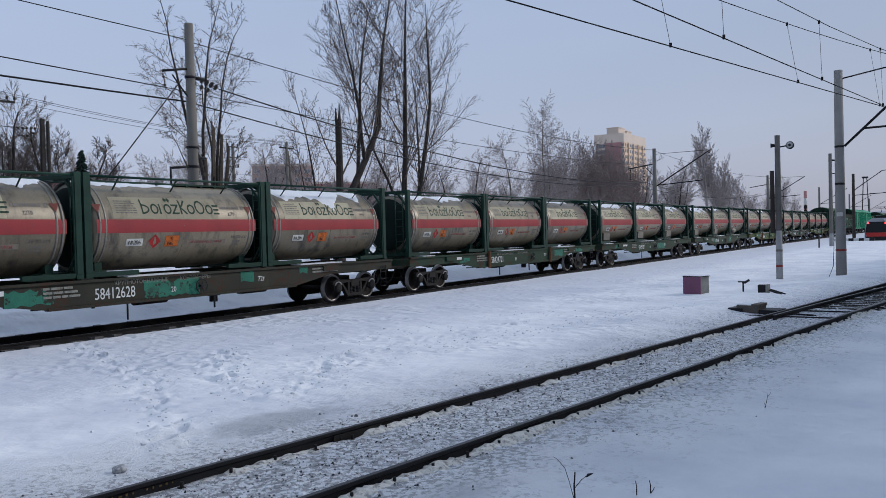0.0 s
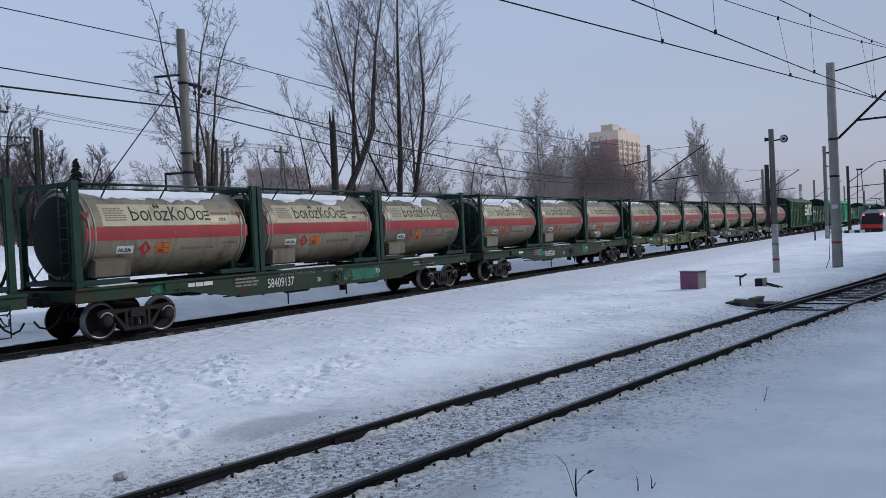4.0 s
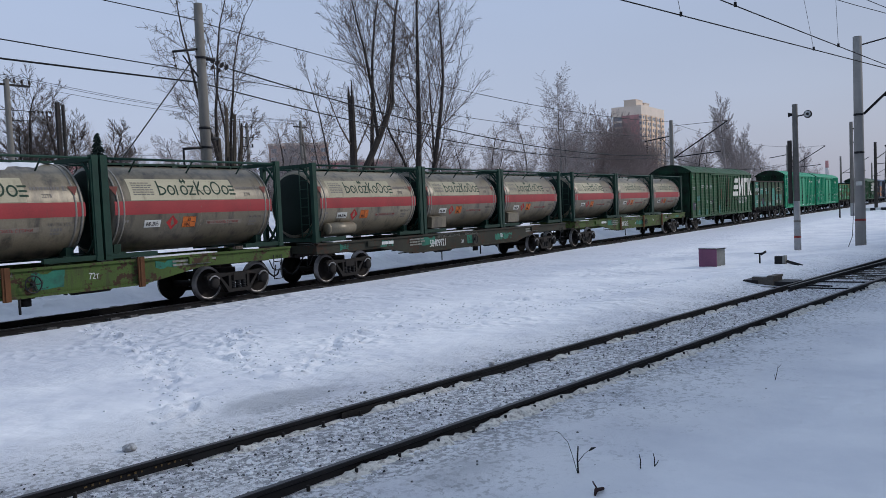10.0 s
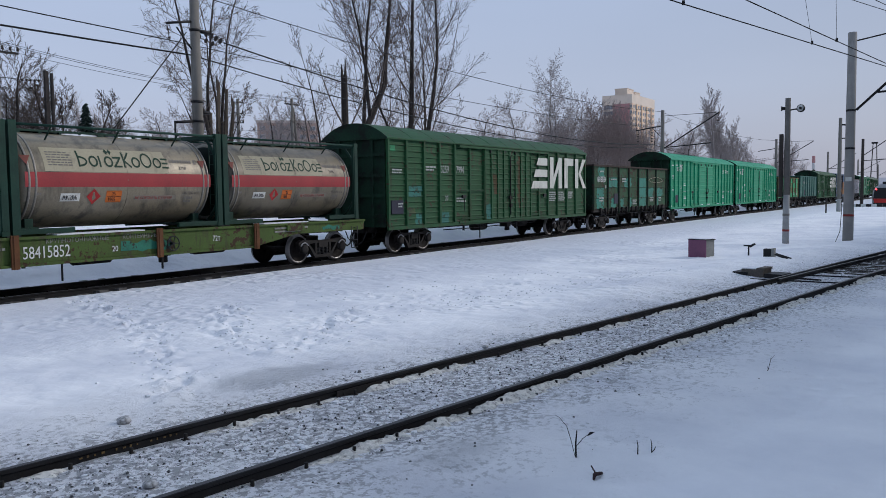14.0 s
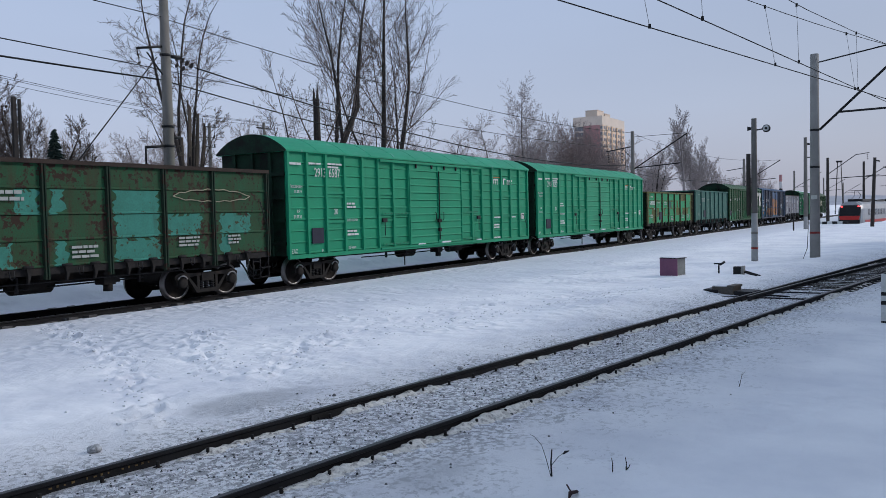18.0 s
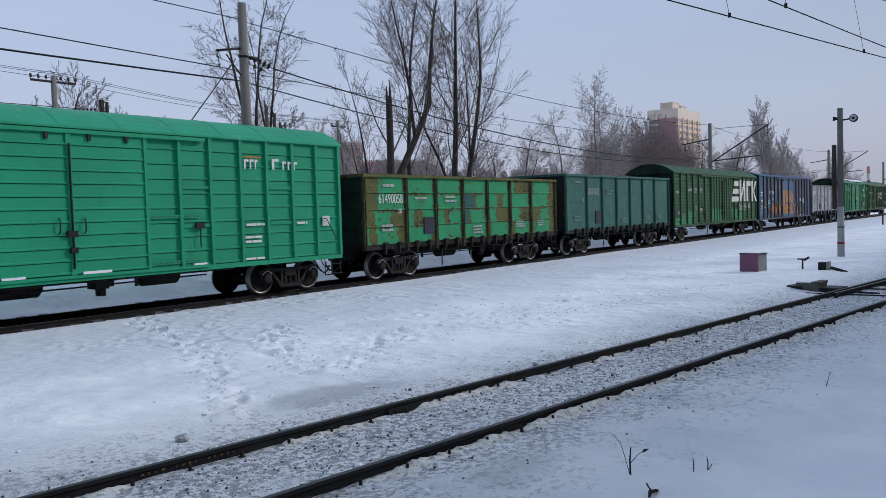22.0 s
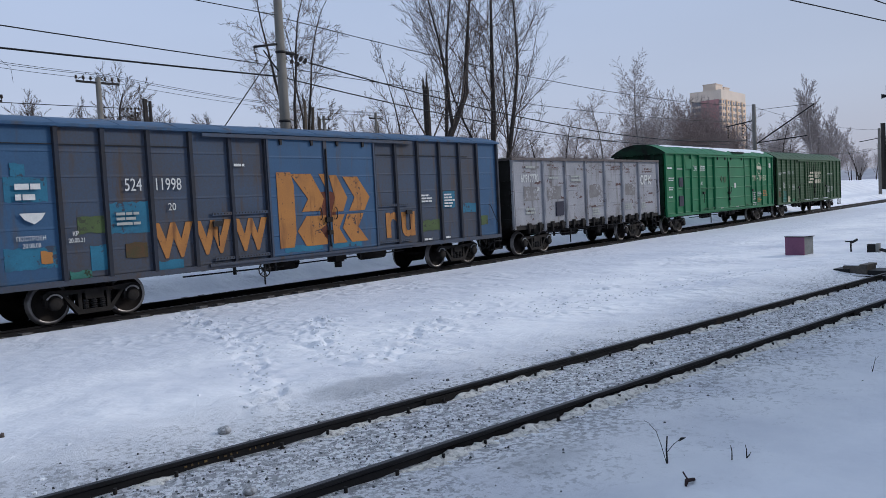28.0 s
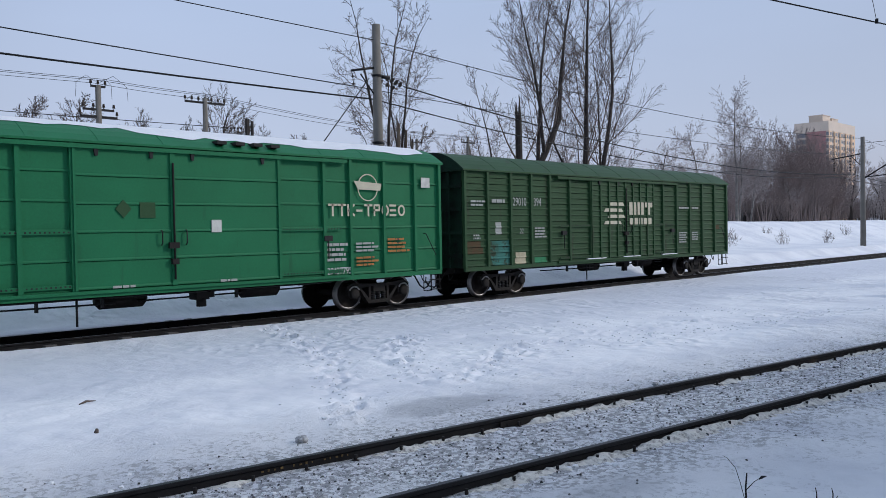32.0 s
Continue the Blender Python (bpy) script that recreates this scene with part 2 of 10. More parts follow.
    # wind ripples, trodden lumps and fine crust
    turned = n.new("ShaderNodeMapping")
    turned.inputs["Rotation"].default_value = (0, 0, 0.5)
    turned.inputs["Scale"].default_value = (0.9, 4.2, 1)
    l.new(tc.outputs["Object"], turned.inputs[0])
    ripple = n.new("ShaderNodeTexNoise")
    ripple.inputs["Scale"].default_value, ripple.inputs["Detail"].default_value = 1.6, 3
    l.new(turned.outputs[0], ripple.inputs["Vector"])
    lump = n.new("ShaderNodeTexVoronoi")
    lump.feature = "SMOOTH_F1"
    lump.inputs["Scale"].default_value, lump.inputs["Smoothness"].default_value = 4.5, 0.35
    warp = n.new("ShaderNodeTexNoise")
    warp.inputs["Scale"].default_value = 3.0
    l.new(tc.outputs["Object"], warp.inputs["Vector"])
    bent = n.new("ShaderNodeMixRGB")
    bent.inputs[0].default_value = 0.25
    l.new(tc.outputs["Object"], bent.inputs[1])
    l.new(warp.outputs["Color"], bent.inputs[2])
    l.new(bent.outputs[0], lump.inputs["Vector"])
    trod = calc("MULTIPLY", span(noise_at(0.33, 3), 0.45, 0.62), span(x, 4.0, 9.0))
    crust = span(noise_at(0.38, 3), 0.40, 0.62, 0.18, 1.0)
    height = calc("ADD", calc("MULTIPLY", noise_at(2.3, 4, 0.5), 0.7), calc("MULTIPLY", calc("MULTIPLY", noise_at(14, 5), crust), 0.32))
    height = calc("ADD", height, calc("MULTIPLY", calc("MULTIPLY", ripple.outputs[0], crust), 0.55))
    height = calc("ADD", height, calc("MULTIPLY", calc("MULTIPLY", noise_at(12, 8, 0.82), near), 1.3))
    height = calc("ADD", height, calc("MULTIPLY", calc("MULTIPLY", lump.outputs["Distance"], trod), 1.5))
    bp = n.new("ShaderNodeBump")
    bp.inputs["Strength"].default_value, bp.inputs["Distance"].default_value = 0.6, 0.10
    l.new(height, bp.inputs["Height"])
    l.new(bp.outputs[0], b.inputs["Normal"])
    return m


SNOW = surface("snow", (0.80, 0.82, 0.86), (0.70, 0.72, 0.77), 0.7, 0, 2, 18, 0.4, 0.03)
CONCRETE = surface("pole_concrete", (0.23, 0.215, 0.195), (0.155, 0.145, 0.13), 0.9, 0, 1.5, 40, 0.4, 0.01, dirt=(0.07, 0.063, 0.057), dirt_amount=0.3, streak=True)
CONCRETE_PALE = surface("whitewashed_concrete", (0.40, 0.40, 0.40), (0.30, 0.30, 0.30), 0.9, 0, 3, 40, 0.3, dirt=(0.25, 0.24, 0.23), dirt_amount=0.2)
STEEL_DARK = surface("dark_steel", (0.035, 0.035, 0.037), (0.02, 0.02, 0.022), 0.55, 0.4, 3, 40, 0.2)
RUST_STEEL = surface("sooty_steel", (0.027, 0.024, 0.023), (0.014, 0.013, 0.013), 0.75, 0.1, 4, 50, 0.4, dirt=(0.055, 0.04, 0.03), dirt_amount=0.2)
CONCRETE_GREY = surface("pale_grey_concrete", (0.34, 0.33, 0.315), (0.25, 0.24, 0.23), 0.9, 0, 1.5, 40, 0.4, 0.01, dirt=(0.14, 0.13, 0.12), dirt_amount=0.2, streak=True)
RAIL_SIDE = surface("rail_steel", (0.026, 0.026, 0.029), (0.015, 0.015, 0.017), 0.65, 0.3, 3, 60, 0.3, dirt=(0.06, 0.04, 0.03), dirt_amount=0.05)
RAIL_TOP = surface("worn_rail_head", (0.06, 0.06, 0.065), (0.03, 0.03, 0.033), 0.38, 0.5, 2, 50, 0.1)
WHEEL = surface("wheel_steel", (0.024, 0.020, 0.019), (0.014, 0.012, 0.011), 0.85, 0.0, 5, 40, 0.3)
POLE_DARK = surface("dark_weathered_pole", (0.19, 0.18, 0.17), (0.12, 0.113, 0.105), 0.9, 0, 2, 40, 0.4, 0.01, dirt=(0.05, 0.046, 0.042), dirt_amount=0.3, streak=True)
WHEEL_RIM = surface("bright_wheel_rim", (0.28, 0.27, 0.27), (0.18, 0.17, 0.17), 0.4, 0.7, 5, 40, 0.1)
FROST = surface("frosted_steel", (0.42, 0.42, 0.44), (0.2, 0.19, 0.19), 0.8, 0, 9, 40, 0.3)
WOOD_DARK = surface("tarred_timber", (0.06, 0.052, 0.047), (0.035, 0.03, 0.028), 0.9, 0, 2, 30, 0.5, streak=True, dirt=(0.13, 0.12, 0.11), dirt_amount=0.1)
SLEEPER = surface("oily_concrete_sleeper", (0.15, 0.13, 0.115), (0.08, 0.07, 0.062), 0.9, 0, 3, 30, 0.5)
WIRE = surface("copper_wire", (0.02, 0.02, 0.022), (0.03, 0.03, 0.03), 0.6, 0.3, 3, 10, 0)
WHITE_PAINT = surface("white_paint", (0.72, 0.73, 0.72), (0.55, 0.56, 0.55), 0.7, 0, 5, 30, 0.1)
RED_PAINT = surface("red_paint", (0.30, 0.045, 0.04), (0.20, 0.04, 0.035), 0.6, 0, 3, 30, 0.1)
BLACK = surface("black_paint", (0.015, 0.015, 0.016), (0.025, 0.025, 0.025), 0.6, 0, 3, 30, 0.1)
PORCELAIN = surface("insulator_porcelain", (0.05, 0.035, 0.03), (0.03, 0.025, 0.02), 0.3, 0, 3, 30, 0)


# ---- mesh helpers ----
def block(bm, x0, x1, y0, y1, z0, z1, slot=0):
    v = [bm.verts.new((x, y, z)) for x in (x0, x1) for y in (y0, y1) for z in (z0, z1)]
    for q in ((0, 1, 3, 2), (4, 6, 7, 5), (0, 4, 5, 1), (2, 3, 7, 6), (0, 2, 6, 4), (1, 5, 7, 3)):
        bm.faces.new([v[i] for i in q]).material_index = slot
    return bm


def rod(bm, p, q, r1, r2=None, n=8, slot=0, caps=True):
    p, q = Vector(p), Vector(q)
    r2 = r1 if r2 is None else r2
    d = (q - p).normalized()
    a = d.orthogonal().normalized()
    c = d.cross(a)
    rings = []
    for o, r in ((p, r1), (q, r2)):
        rings.append([bm.verts.new(o + (a * math.cos(2 * math.pi * i / n) + c * math.sin(2 * math.pi * i / n)) * r) for i in range(n)])
    for i in range(n):
        f = bm.faces.new((rings[0][i], rings[0][(i + 1) % n], rings[1][(i + 1) % n], rings[1][i]))
        f.smooth, f.material_index = n > 5, slot
    if caps:
        bm.faces.new(rings[0][::-1]).material_index = slot
        bm.faces.new(rings[1]).material_index = slot
    return bm


def chain(bm, pts, r, n=6, slot=0):
    """A bent tube through points, in one skin."""
    pts = [Vector(p) for p in pts]
    rings = []
    for i, p in enumerate(pts):
        d = (pts[min(i + 1, len(pts) - 1)] - pts[max(i - 1, 0)]).normalized()
        a = d.cross(Vector((0.31, 0.17, 0.93))).normalized()
        c = d.cross(a)
        rr = r[i] if isinstance(r, (list, tuple)) else r
        rings.append([bm.verts.new(p + (a * math.cos(2 * math.pi * k / n) + c * math.sin(2 * math.pi * k / n)) * rr) for k in range(n)])
    for u, w in zip(rings, rings[1:]):
        for k in range(n):
            f = bm.faces.new((u[k], u[(k + 1) % n], w[(k + 1) % n], w[k]))
            f.smooth, f.material_index = n > 4, slot
    bm.faces.new(rings[0][::-1]).material_index = slot
    bm.faces.new(rings[-1]).material_index = slot
    return bm


def prism(bm, outline, axis, a, b, slot=0):
    """Extrude a flat outline along an axis from a to b. axis x: outline (y, z); y: (x, z); z: (x, y)."""
    put = {"x": lambda u, v, w: (w, u, v), "y": lambda u, v, w: (u, w, v), "z": lambda u, v, w: (u, v, w)}[axis]
    r0 = [bm.verts.new(put(u, v, a)) for u, v in outline]
    r1 = [bm.verts.new(put(u, v, b)) for u, v in outline]
    k = len(outline)
    for i in range(k):
        bm.faces.new((r0[i], r0[(i + 1) % k], r1[(i + 1) % k], r1[i])).material_index = slot
    bm.faces.new(r0[::-1]).material_index = slot
    bm.faces.new(r1).material_index = slot
    return bm


def spin(bm, profile, axis="y", n=24, centre=(0, 0, 0), slots=None, smooth=True):
    """Turn a profile of (radius, along) round an axis through the centre."""
    rings = []
    cx, cy, cz = centre
    for r, h in profile:
        ring = []
        for i in range(n):
            u, v = r * math.cos(2 * math.pi * i / n), r * math.sin(2 * math.pi * i / n)
            ring.append(bm.verts.new({"y": (cx + u, cy + h, cz + v), "x": (cx + h, cy + u, cz + v), "z": (cx + u, cy + v, cz + h)}[axis]))
        rings.append(ring)
    for j, (p, q) in enumerate(zip(rings, rings[1:])):
        for i in range(n):
            f = bm.faces.new((p[i], p[(i + 1) % n], q[(i + 1) % n], q[i]))
            f.smooth, f.material_index = smooth, slots[j] if slots else 0
    bm.faces.new(rings[0][::-1]).material_index = slots[0] if slots else 0
    bm.faces.new(rings[-1]).material_index = slots[-1] if slots else 0
    return bm


def mesh_of(name, bm, *mats, bevel=0.0):
    if bevel:
        bmesh.ops.bevel(bm, geom=[e for e in bm.edges if e.is_manifold and e.calc_face_angle(0) > 0.6], offset=bevel, segments=1, affect="EDGES")
    bmesh.ops.recalc_face_normals(bm, faces=bm.faces)
    me = bpy.data.meshes.new(name)
    bm.to_mesh(me)
    bm.free()
    for m in mats:
        me.materials.append(m)
    return me


def hang(name, me, parent, label="", at=None):
    """An object of its own on a shared mesh, as a part of its parent."""
    ob = new(name, me)
    ob.parent = parent
    if at is not None:
        ob.matrix_basis = at if isinstance(at, Matrix) else Matrix.Translation(at)
    if label:
        ob["label"] = label
    return ob


def part(name, bm, material, parent, label="", bevel=0.0):
    mats = material if isinstance(material, (list, tuple)) else (material,)
    return hang(name, mesh_of(name, bm, *mats, bevel=bevel), parent, label)


def thing(name, label, category, m=None, group="", kind="", me=None):
    ob = tagged(new(name, me), label, category, group, kind)
    if m is not None:
        ob.matrix_basis = m
    return ob


def single(name, bm, material, label, category, m=None, group="", kind="", bevel=0.0):
    mats = material if isinstance(material, (list, tuple)) else (material,)
    return thing(name, label, category, m, group, kind, mesh_of(name, bm, *mats, bevel=bevel))


LETTERS = {}


def lettering(body, size, parent, x, y, z, material, name="lettering", label="", align="LEFT", squeeze=0.85, bold=0.0):
    """Flat raised letters that face the camera's side of the track."""
    key = (body, size, material.name, align, squeeze, bold)
    if key not in LETTERS:
        cu = bpy.data.curves.new("letters", "FONT")
        cu.body, cu.size, cu.align_x, cu.extrude, cu.resolution_u, cu.offset = body, size, align, 0.003, 3, bold
        ob = bpy.data.objects.new("letters", cu)
        scene.collection.objects.link(ob)
        bpy.context.view_layer.update()
        me = bpy.data.meshes.new_from_object(ob.evaluated_get(bpy.context.evaluated_depsgraph_get()))
        bpy.data.objects.remove(ob)
        bpy.data.curves.remove(cu)
        me.transform(Matrix.Rotation(math.pi / 2, 4, "X") @ Matrix.Diagonal((squeeze, 1, 1, 1)))
        me.materials.clear()
        me.materials.append(material)
        LETTERS[key] = me
    return hang(name, LETTERS[key], parent, label, (x, y, z))


def bars(parent, x, y, z, w, h, rows, material, seed=0, name="small_print", words=3):
    """Lines of writing too small to read, as plain bars."""
    rng = random.Random(seed)
    bm = bmesh.new()
    step = h / rows
    for i in range(rows):
        zz, xx = z - i * step, x
        end = x + w * rng.uniform(0.7, 1.0)
        while xx < end - 0.05:
            q = min(end, xx + w / words * rng.uniform(0.5, 1.2))
            block(bm, xx, q - 0.03, y - 0.003, y + 0.004, zz - step * 0.55, zz)
            xx = q
    return part(name, bm, material, parent)



STROKES = {
    "I": (((0.15, 0), (0.15, 1)),),
    "O": (tuple((0.46 + 0.42 * math.cos(math.pi * k / 8), 0.5 + 0.5 * math.sin(math.pi * k / 8)) for k in range(17)),),
    "T": (((0, 1), (0.9, 1)), ((0.45, 0), (0.45, 1))),
    "=": (((0, 1), (0.75, 1)), ((0, 0), (0.75, 0)), ((0.05, 0.5), (0.7, 0.5))),
    "Z": (((0, 1), (0.8, 1)), ((0.8, 1), (0, 0)), ((0, 0), (0.8, 0))),
    "K": (((0.1, 0), (0.1, 1)), ((0.85, 1), (0.15, 0.45), (0.85, 0))),
    "b": (((0.08, 0), (0.08, 1)), tuple((0.08 + 0.75 * math.sin(math.pi * k / 8), 0.32 - 0.32 * math.cos(math.pi * k / 8)) for k in range(9))),
    "P": (((0.1, 0), (0.1, 1), (0.8, 1), (0.8, 0.5), (0.1, 0.5)),),
    "-": (((0.1, 0.45), (0.7, 0.45)),),
}


def shapes(bm, row, stroke, put):
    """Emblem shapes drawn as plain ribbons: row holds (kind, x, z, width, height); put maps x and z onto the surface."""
    for kind, x, z, w, h in row:
        for line in STROKES[kind]:
            corners = [Vector((x + u * w, z + v * h)) for u, v in line]
            pts = [corners[0]]
            for p, q in zip(corners, corners[1:]):
                k = max(1, int((q - p).length / 0.07))
                pts += [p.lerp(q, (i + 1) / k) for i in range(k)]
            left, right = [], []
            for i, p in enumerate(pts):
                d = (pts[min(i + 1, len(pts) - 1)] - pts[max(i - 1, 0)]).normalized() * (stroke / 2)
                e = d if i in (0, len(pts) - 1) and kind != "O" else d * 0
                a = p - e if i == 0 else p + e
                left.append(bm.verts.new(put(a.x - d.y, a.y + d.x)))
                right.append(bm.verts.new(put(a.x + d.y, a.y - d.x)))
            for i in range(len(pts) - 1):
                bm.faces.new((left[i], right[i], right[i + 1], left[i + 1]))
    return bm


# ---- plan ----
TRACK_Y = 19.105            # middle of the freight track; rail heads at z = 0, running along x
NEAR_Y, NEAR_SLOPE = 6.35, -0.144   # middle of the near track: y = NEAR_Y + NEAR_SLOPE * x
NEAR_TURN = math.degrees(math.atan(NEAR_SLOPE))


def smooth(a, b, x):
    t = min(1.0, max(0.0, (x - a) / (b - a)))
    return t * t * (3 - 2 * t)


def seg_dist(x, y, p, q):
    px, py, qx, qy = *p, *q
    t = max(0.0, min(1.0, ((x - px) * (qx - px) + (y - py) * (qy - py)) / ((qx - px) ** 2 + (qy - py) ** 2)))
    return math.hypot(x - px - t * (qx - px), y - py - t * (qy - py))


PATHS = (((10.6, 17.0), (9.08, 12.9)), ((9.08, 12.9), (7.6, 10.2)), ((7.6, 10.2), (5.9, 7.7)), ((11.4, 13.0), (9.3, 10.8)), ((9.3, 10.8), (8.3, 8.9)), ((12.5, 10.4), (8.8, 8.6)), ((19.0, 9.6), (12.5, 10.4)))


def footprints():
    """Prints along the footpaths, filed by the square metre: place, direction, depth."""
    rng, filed = random.Random(41), {}
    for (ax, ay), (bx, by) in PATHS:
        ln = math.hypot(bx - ax, by - ay)
        ux, uy = (bx - ax) / ln, (by - ay) / ln
        for lane in (-0.16, 0.05, 0.22):
            v, side = rng.uniform(0, 0.3), 1
            while v < ln:
                o = lane + 0.09 * side + rng.gauss(0, 0.07)
                x, y = ax + ux * v - uy * o, ay + uy * v + ux * o
                a = math.atan2(uy, ux) + rng.gauss(0, 0.3)
                if rng.random() < 0.72:
                    filed.setdefault((int(x), int(y)), []).append((x, y, math.cos(a), math.sin(a), rng.uniform(0.02, 0.06)))
                v, side = v + rng.uniform(0.28, 0.5), -side
    return filed


PRINTS = footprints()


def print_z(x, y):
    z = 0.0
    for i in (-1, 0, 1):
        for j in (-1, 0, 1):
            for px, py, c, s, deep in PRINTS.get((int(x) + i, int(y) + j), ()):
                u, v = ((x - px) * c + (y - py) * s) / 0.17, ((y - py) * c - (x - px) * s) / 0.085
                r = u * u + v * v
                if r < 4:
                    z += deep * (0.55 * math.exp(-((r - 1.7) / 0.7) ** 2) - math.exp(-r * r * 1.4))
    return z


def ground_z(x, y):
    d = abs(y - NEAR_Y - NEAR_SLOPE * x)
    f = abs(y - TRACK_Y)
    z = -0.09 + 0.05 * noise.noise((x * 0.12, y * 0.16, 0))
    if d < 12 and x < 60:
        z += 0.035 * noise.noise((x * 0.9, y * 0.9, 3.1)) * smooth(1.0, 2.2, d)
        z += 0.020 * noise.noise((x * 2.1, y * 2.1, 5.5)) * smooth(1.0, 1.6, d)
        z += 0.016 * noise.noise((x * 4.2, y * 4.2, 7.7))
        z += 0.13 * math.exp(-((d - 3.0) / 1.0) ** 2) * smooth(14, 19, x) * smooth(60, 40, x) * (1 if y > NEAR_Y + NEAR_SLOPE * x else 0)
    z += (-0.10 + 0.02 * noise.noise((x * 2.2, y * 2.2, 1.5)) - z) * smooth(1.35, 0.95, d)
    z += 0.05 * math.exp(-((f - 1.9) / 0.45) ** 2)
    z += (-0.235 - z) * smooth(1.45, 1.2, f)
    e = abs(y - 10.03 - NEAR_SLOPE * (x - 129))
    if x > 121 and e < 6:
        z += (-1.55 - z) * smooth(3.2, 2.0, e) * smooth(123, 127, x)
    back = y - TRACK_Y
    z += 0.55 * smooth(2.0, 3.6, back)
    if back > 4:
        z += 2.15 * smooth(9.0, 17.0, back + 1.2 * noise.noise((x * 0.08, 5, 0))) + 1.6 * smooth(25, 160, back)
        z += 0.25 * noise.noise((x * 0.25, y * 0.25, 2)) * smooth(9, 14, back)
    if 4 < x < 20 and 7 < y < 18:
        z += print_z(x, y)
    for p, q in PATHS[:6]:
        w = seg_dist(x, y, p, q)
        if w < 0.55:
            z += 0.07 * smooth(0.5, 0.1, w) * (noise.noise((x * 3.3, y * 3.3, 4)) - 0.12 + 0.5 * noise.noise((x * 7, y * 7, 8)))
    return z


def ground():
    def axis(lo, hi, fine_lo, fine_hi, step):
        a, s, v = list(np.arange(fine_lo, fine_hi, step)), step, fine_hi
        while v < hi:
            a.append(v)
            s *= 1.13
            v += s
        a.append(hi)
        s, v = step, fine_lo
        while v > lo:
            s *= 1.13
            v -= s
            a.insert(0, max(v, lo))
        return a

    xs, ys = axis(-250, 3200, 0.0, 28.0, 0.066), axis(-400, 2500, 1.0, 21.0, 0.055)
    verts = [(x, y, ground_z(x, y)) for y in ys for x in xs]
    w = len(xs)
    faces = [(j * w + i, j * w + i + 1, (j + 1) * w + i + 1, (j + 1) * w + i) for j in range(len(ys) - 1) for i in range(w - 1)]
    me = bpy.data.meshes.new("ground")
    me.from_pydata(verts, [], faces)
    me.polygons.foreach_set("use_smooth", [True] * len(faces))
    me.materials.append(snow_ground())
    thing("ground", "trodden snow-covered ground beside the railway tracks", "snow", kind="structure", me=me)


ground()

RAIL = [(-0.075, -0.18), (0.075, -0.18), (0.075, -0.168), (0.012, -0.14), (0.010, -0.05), (0.036, -0.035), (0.036, -0.004), (0.028, 0.0), (-0.028, 0.0), (-0.036, -0.004), (-0.036, -0.035), (-0.010, -0.05), (-0.012, -0.14), (-0.075, -0.168)]


def rail_mesh(x0, x1, y0, slope=0.0, bend=None, z=0.0):
    """A rail with foot, web and a bright head; bend gives the sideways place along it."""
    bm = bmesh.new()
    n = 2 if bend is None else 40
    rings = []
    for i in range(n):
        x = x0 + (x1 - x0) * i / (n - 1)
        y = y0 + slope * x if bend is None else bend(x)
        rings.append([bm.verts.new((x, y + u, z + v)) for u, v in RAIL])
    k = len(RAIL)
    for p, q in zip(rings, rings[1:]):
        for i in range(k):
            bm.faces.new((p[i], p[(i + 1) % k], q[(i + 1) % k], q[i])).material_index = 1 if i == 7 else 0
    bm.faces.new(rings[0])
    bm.faces.new(rings[-1][::-1])
    return mesh_of("rail", bm, RAIL_SIDE, RAIL_TOP)


RAIL_YELLOW = surface("worn_yellow_paint", (0.22, 0.15, 0.06), (0.10, 0.07, 0.04), 0.8, 0, 30, 60, 0)
GRITTY_SNOW = surface("gritty_snow", (0.78, 0.76, 0.72), (0.62, 0.60, 0.57), 0.8, 0, 5, 40, 0.6, 0.03, dirt=(0.15, 0.14, 0.135), dirt_scale=13, dirt_amount=0.55)


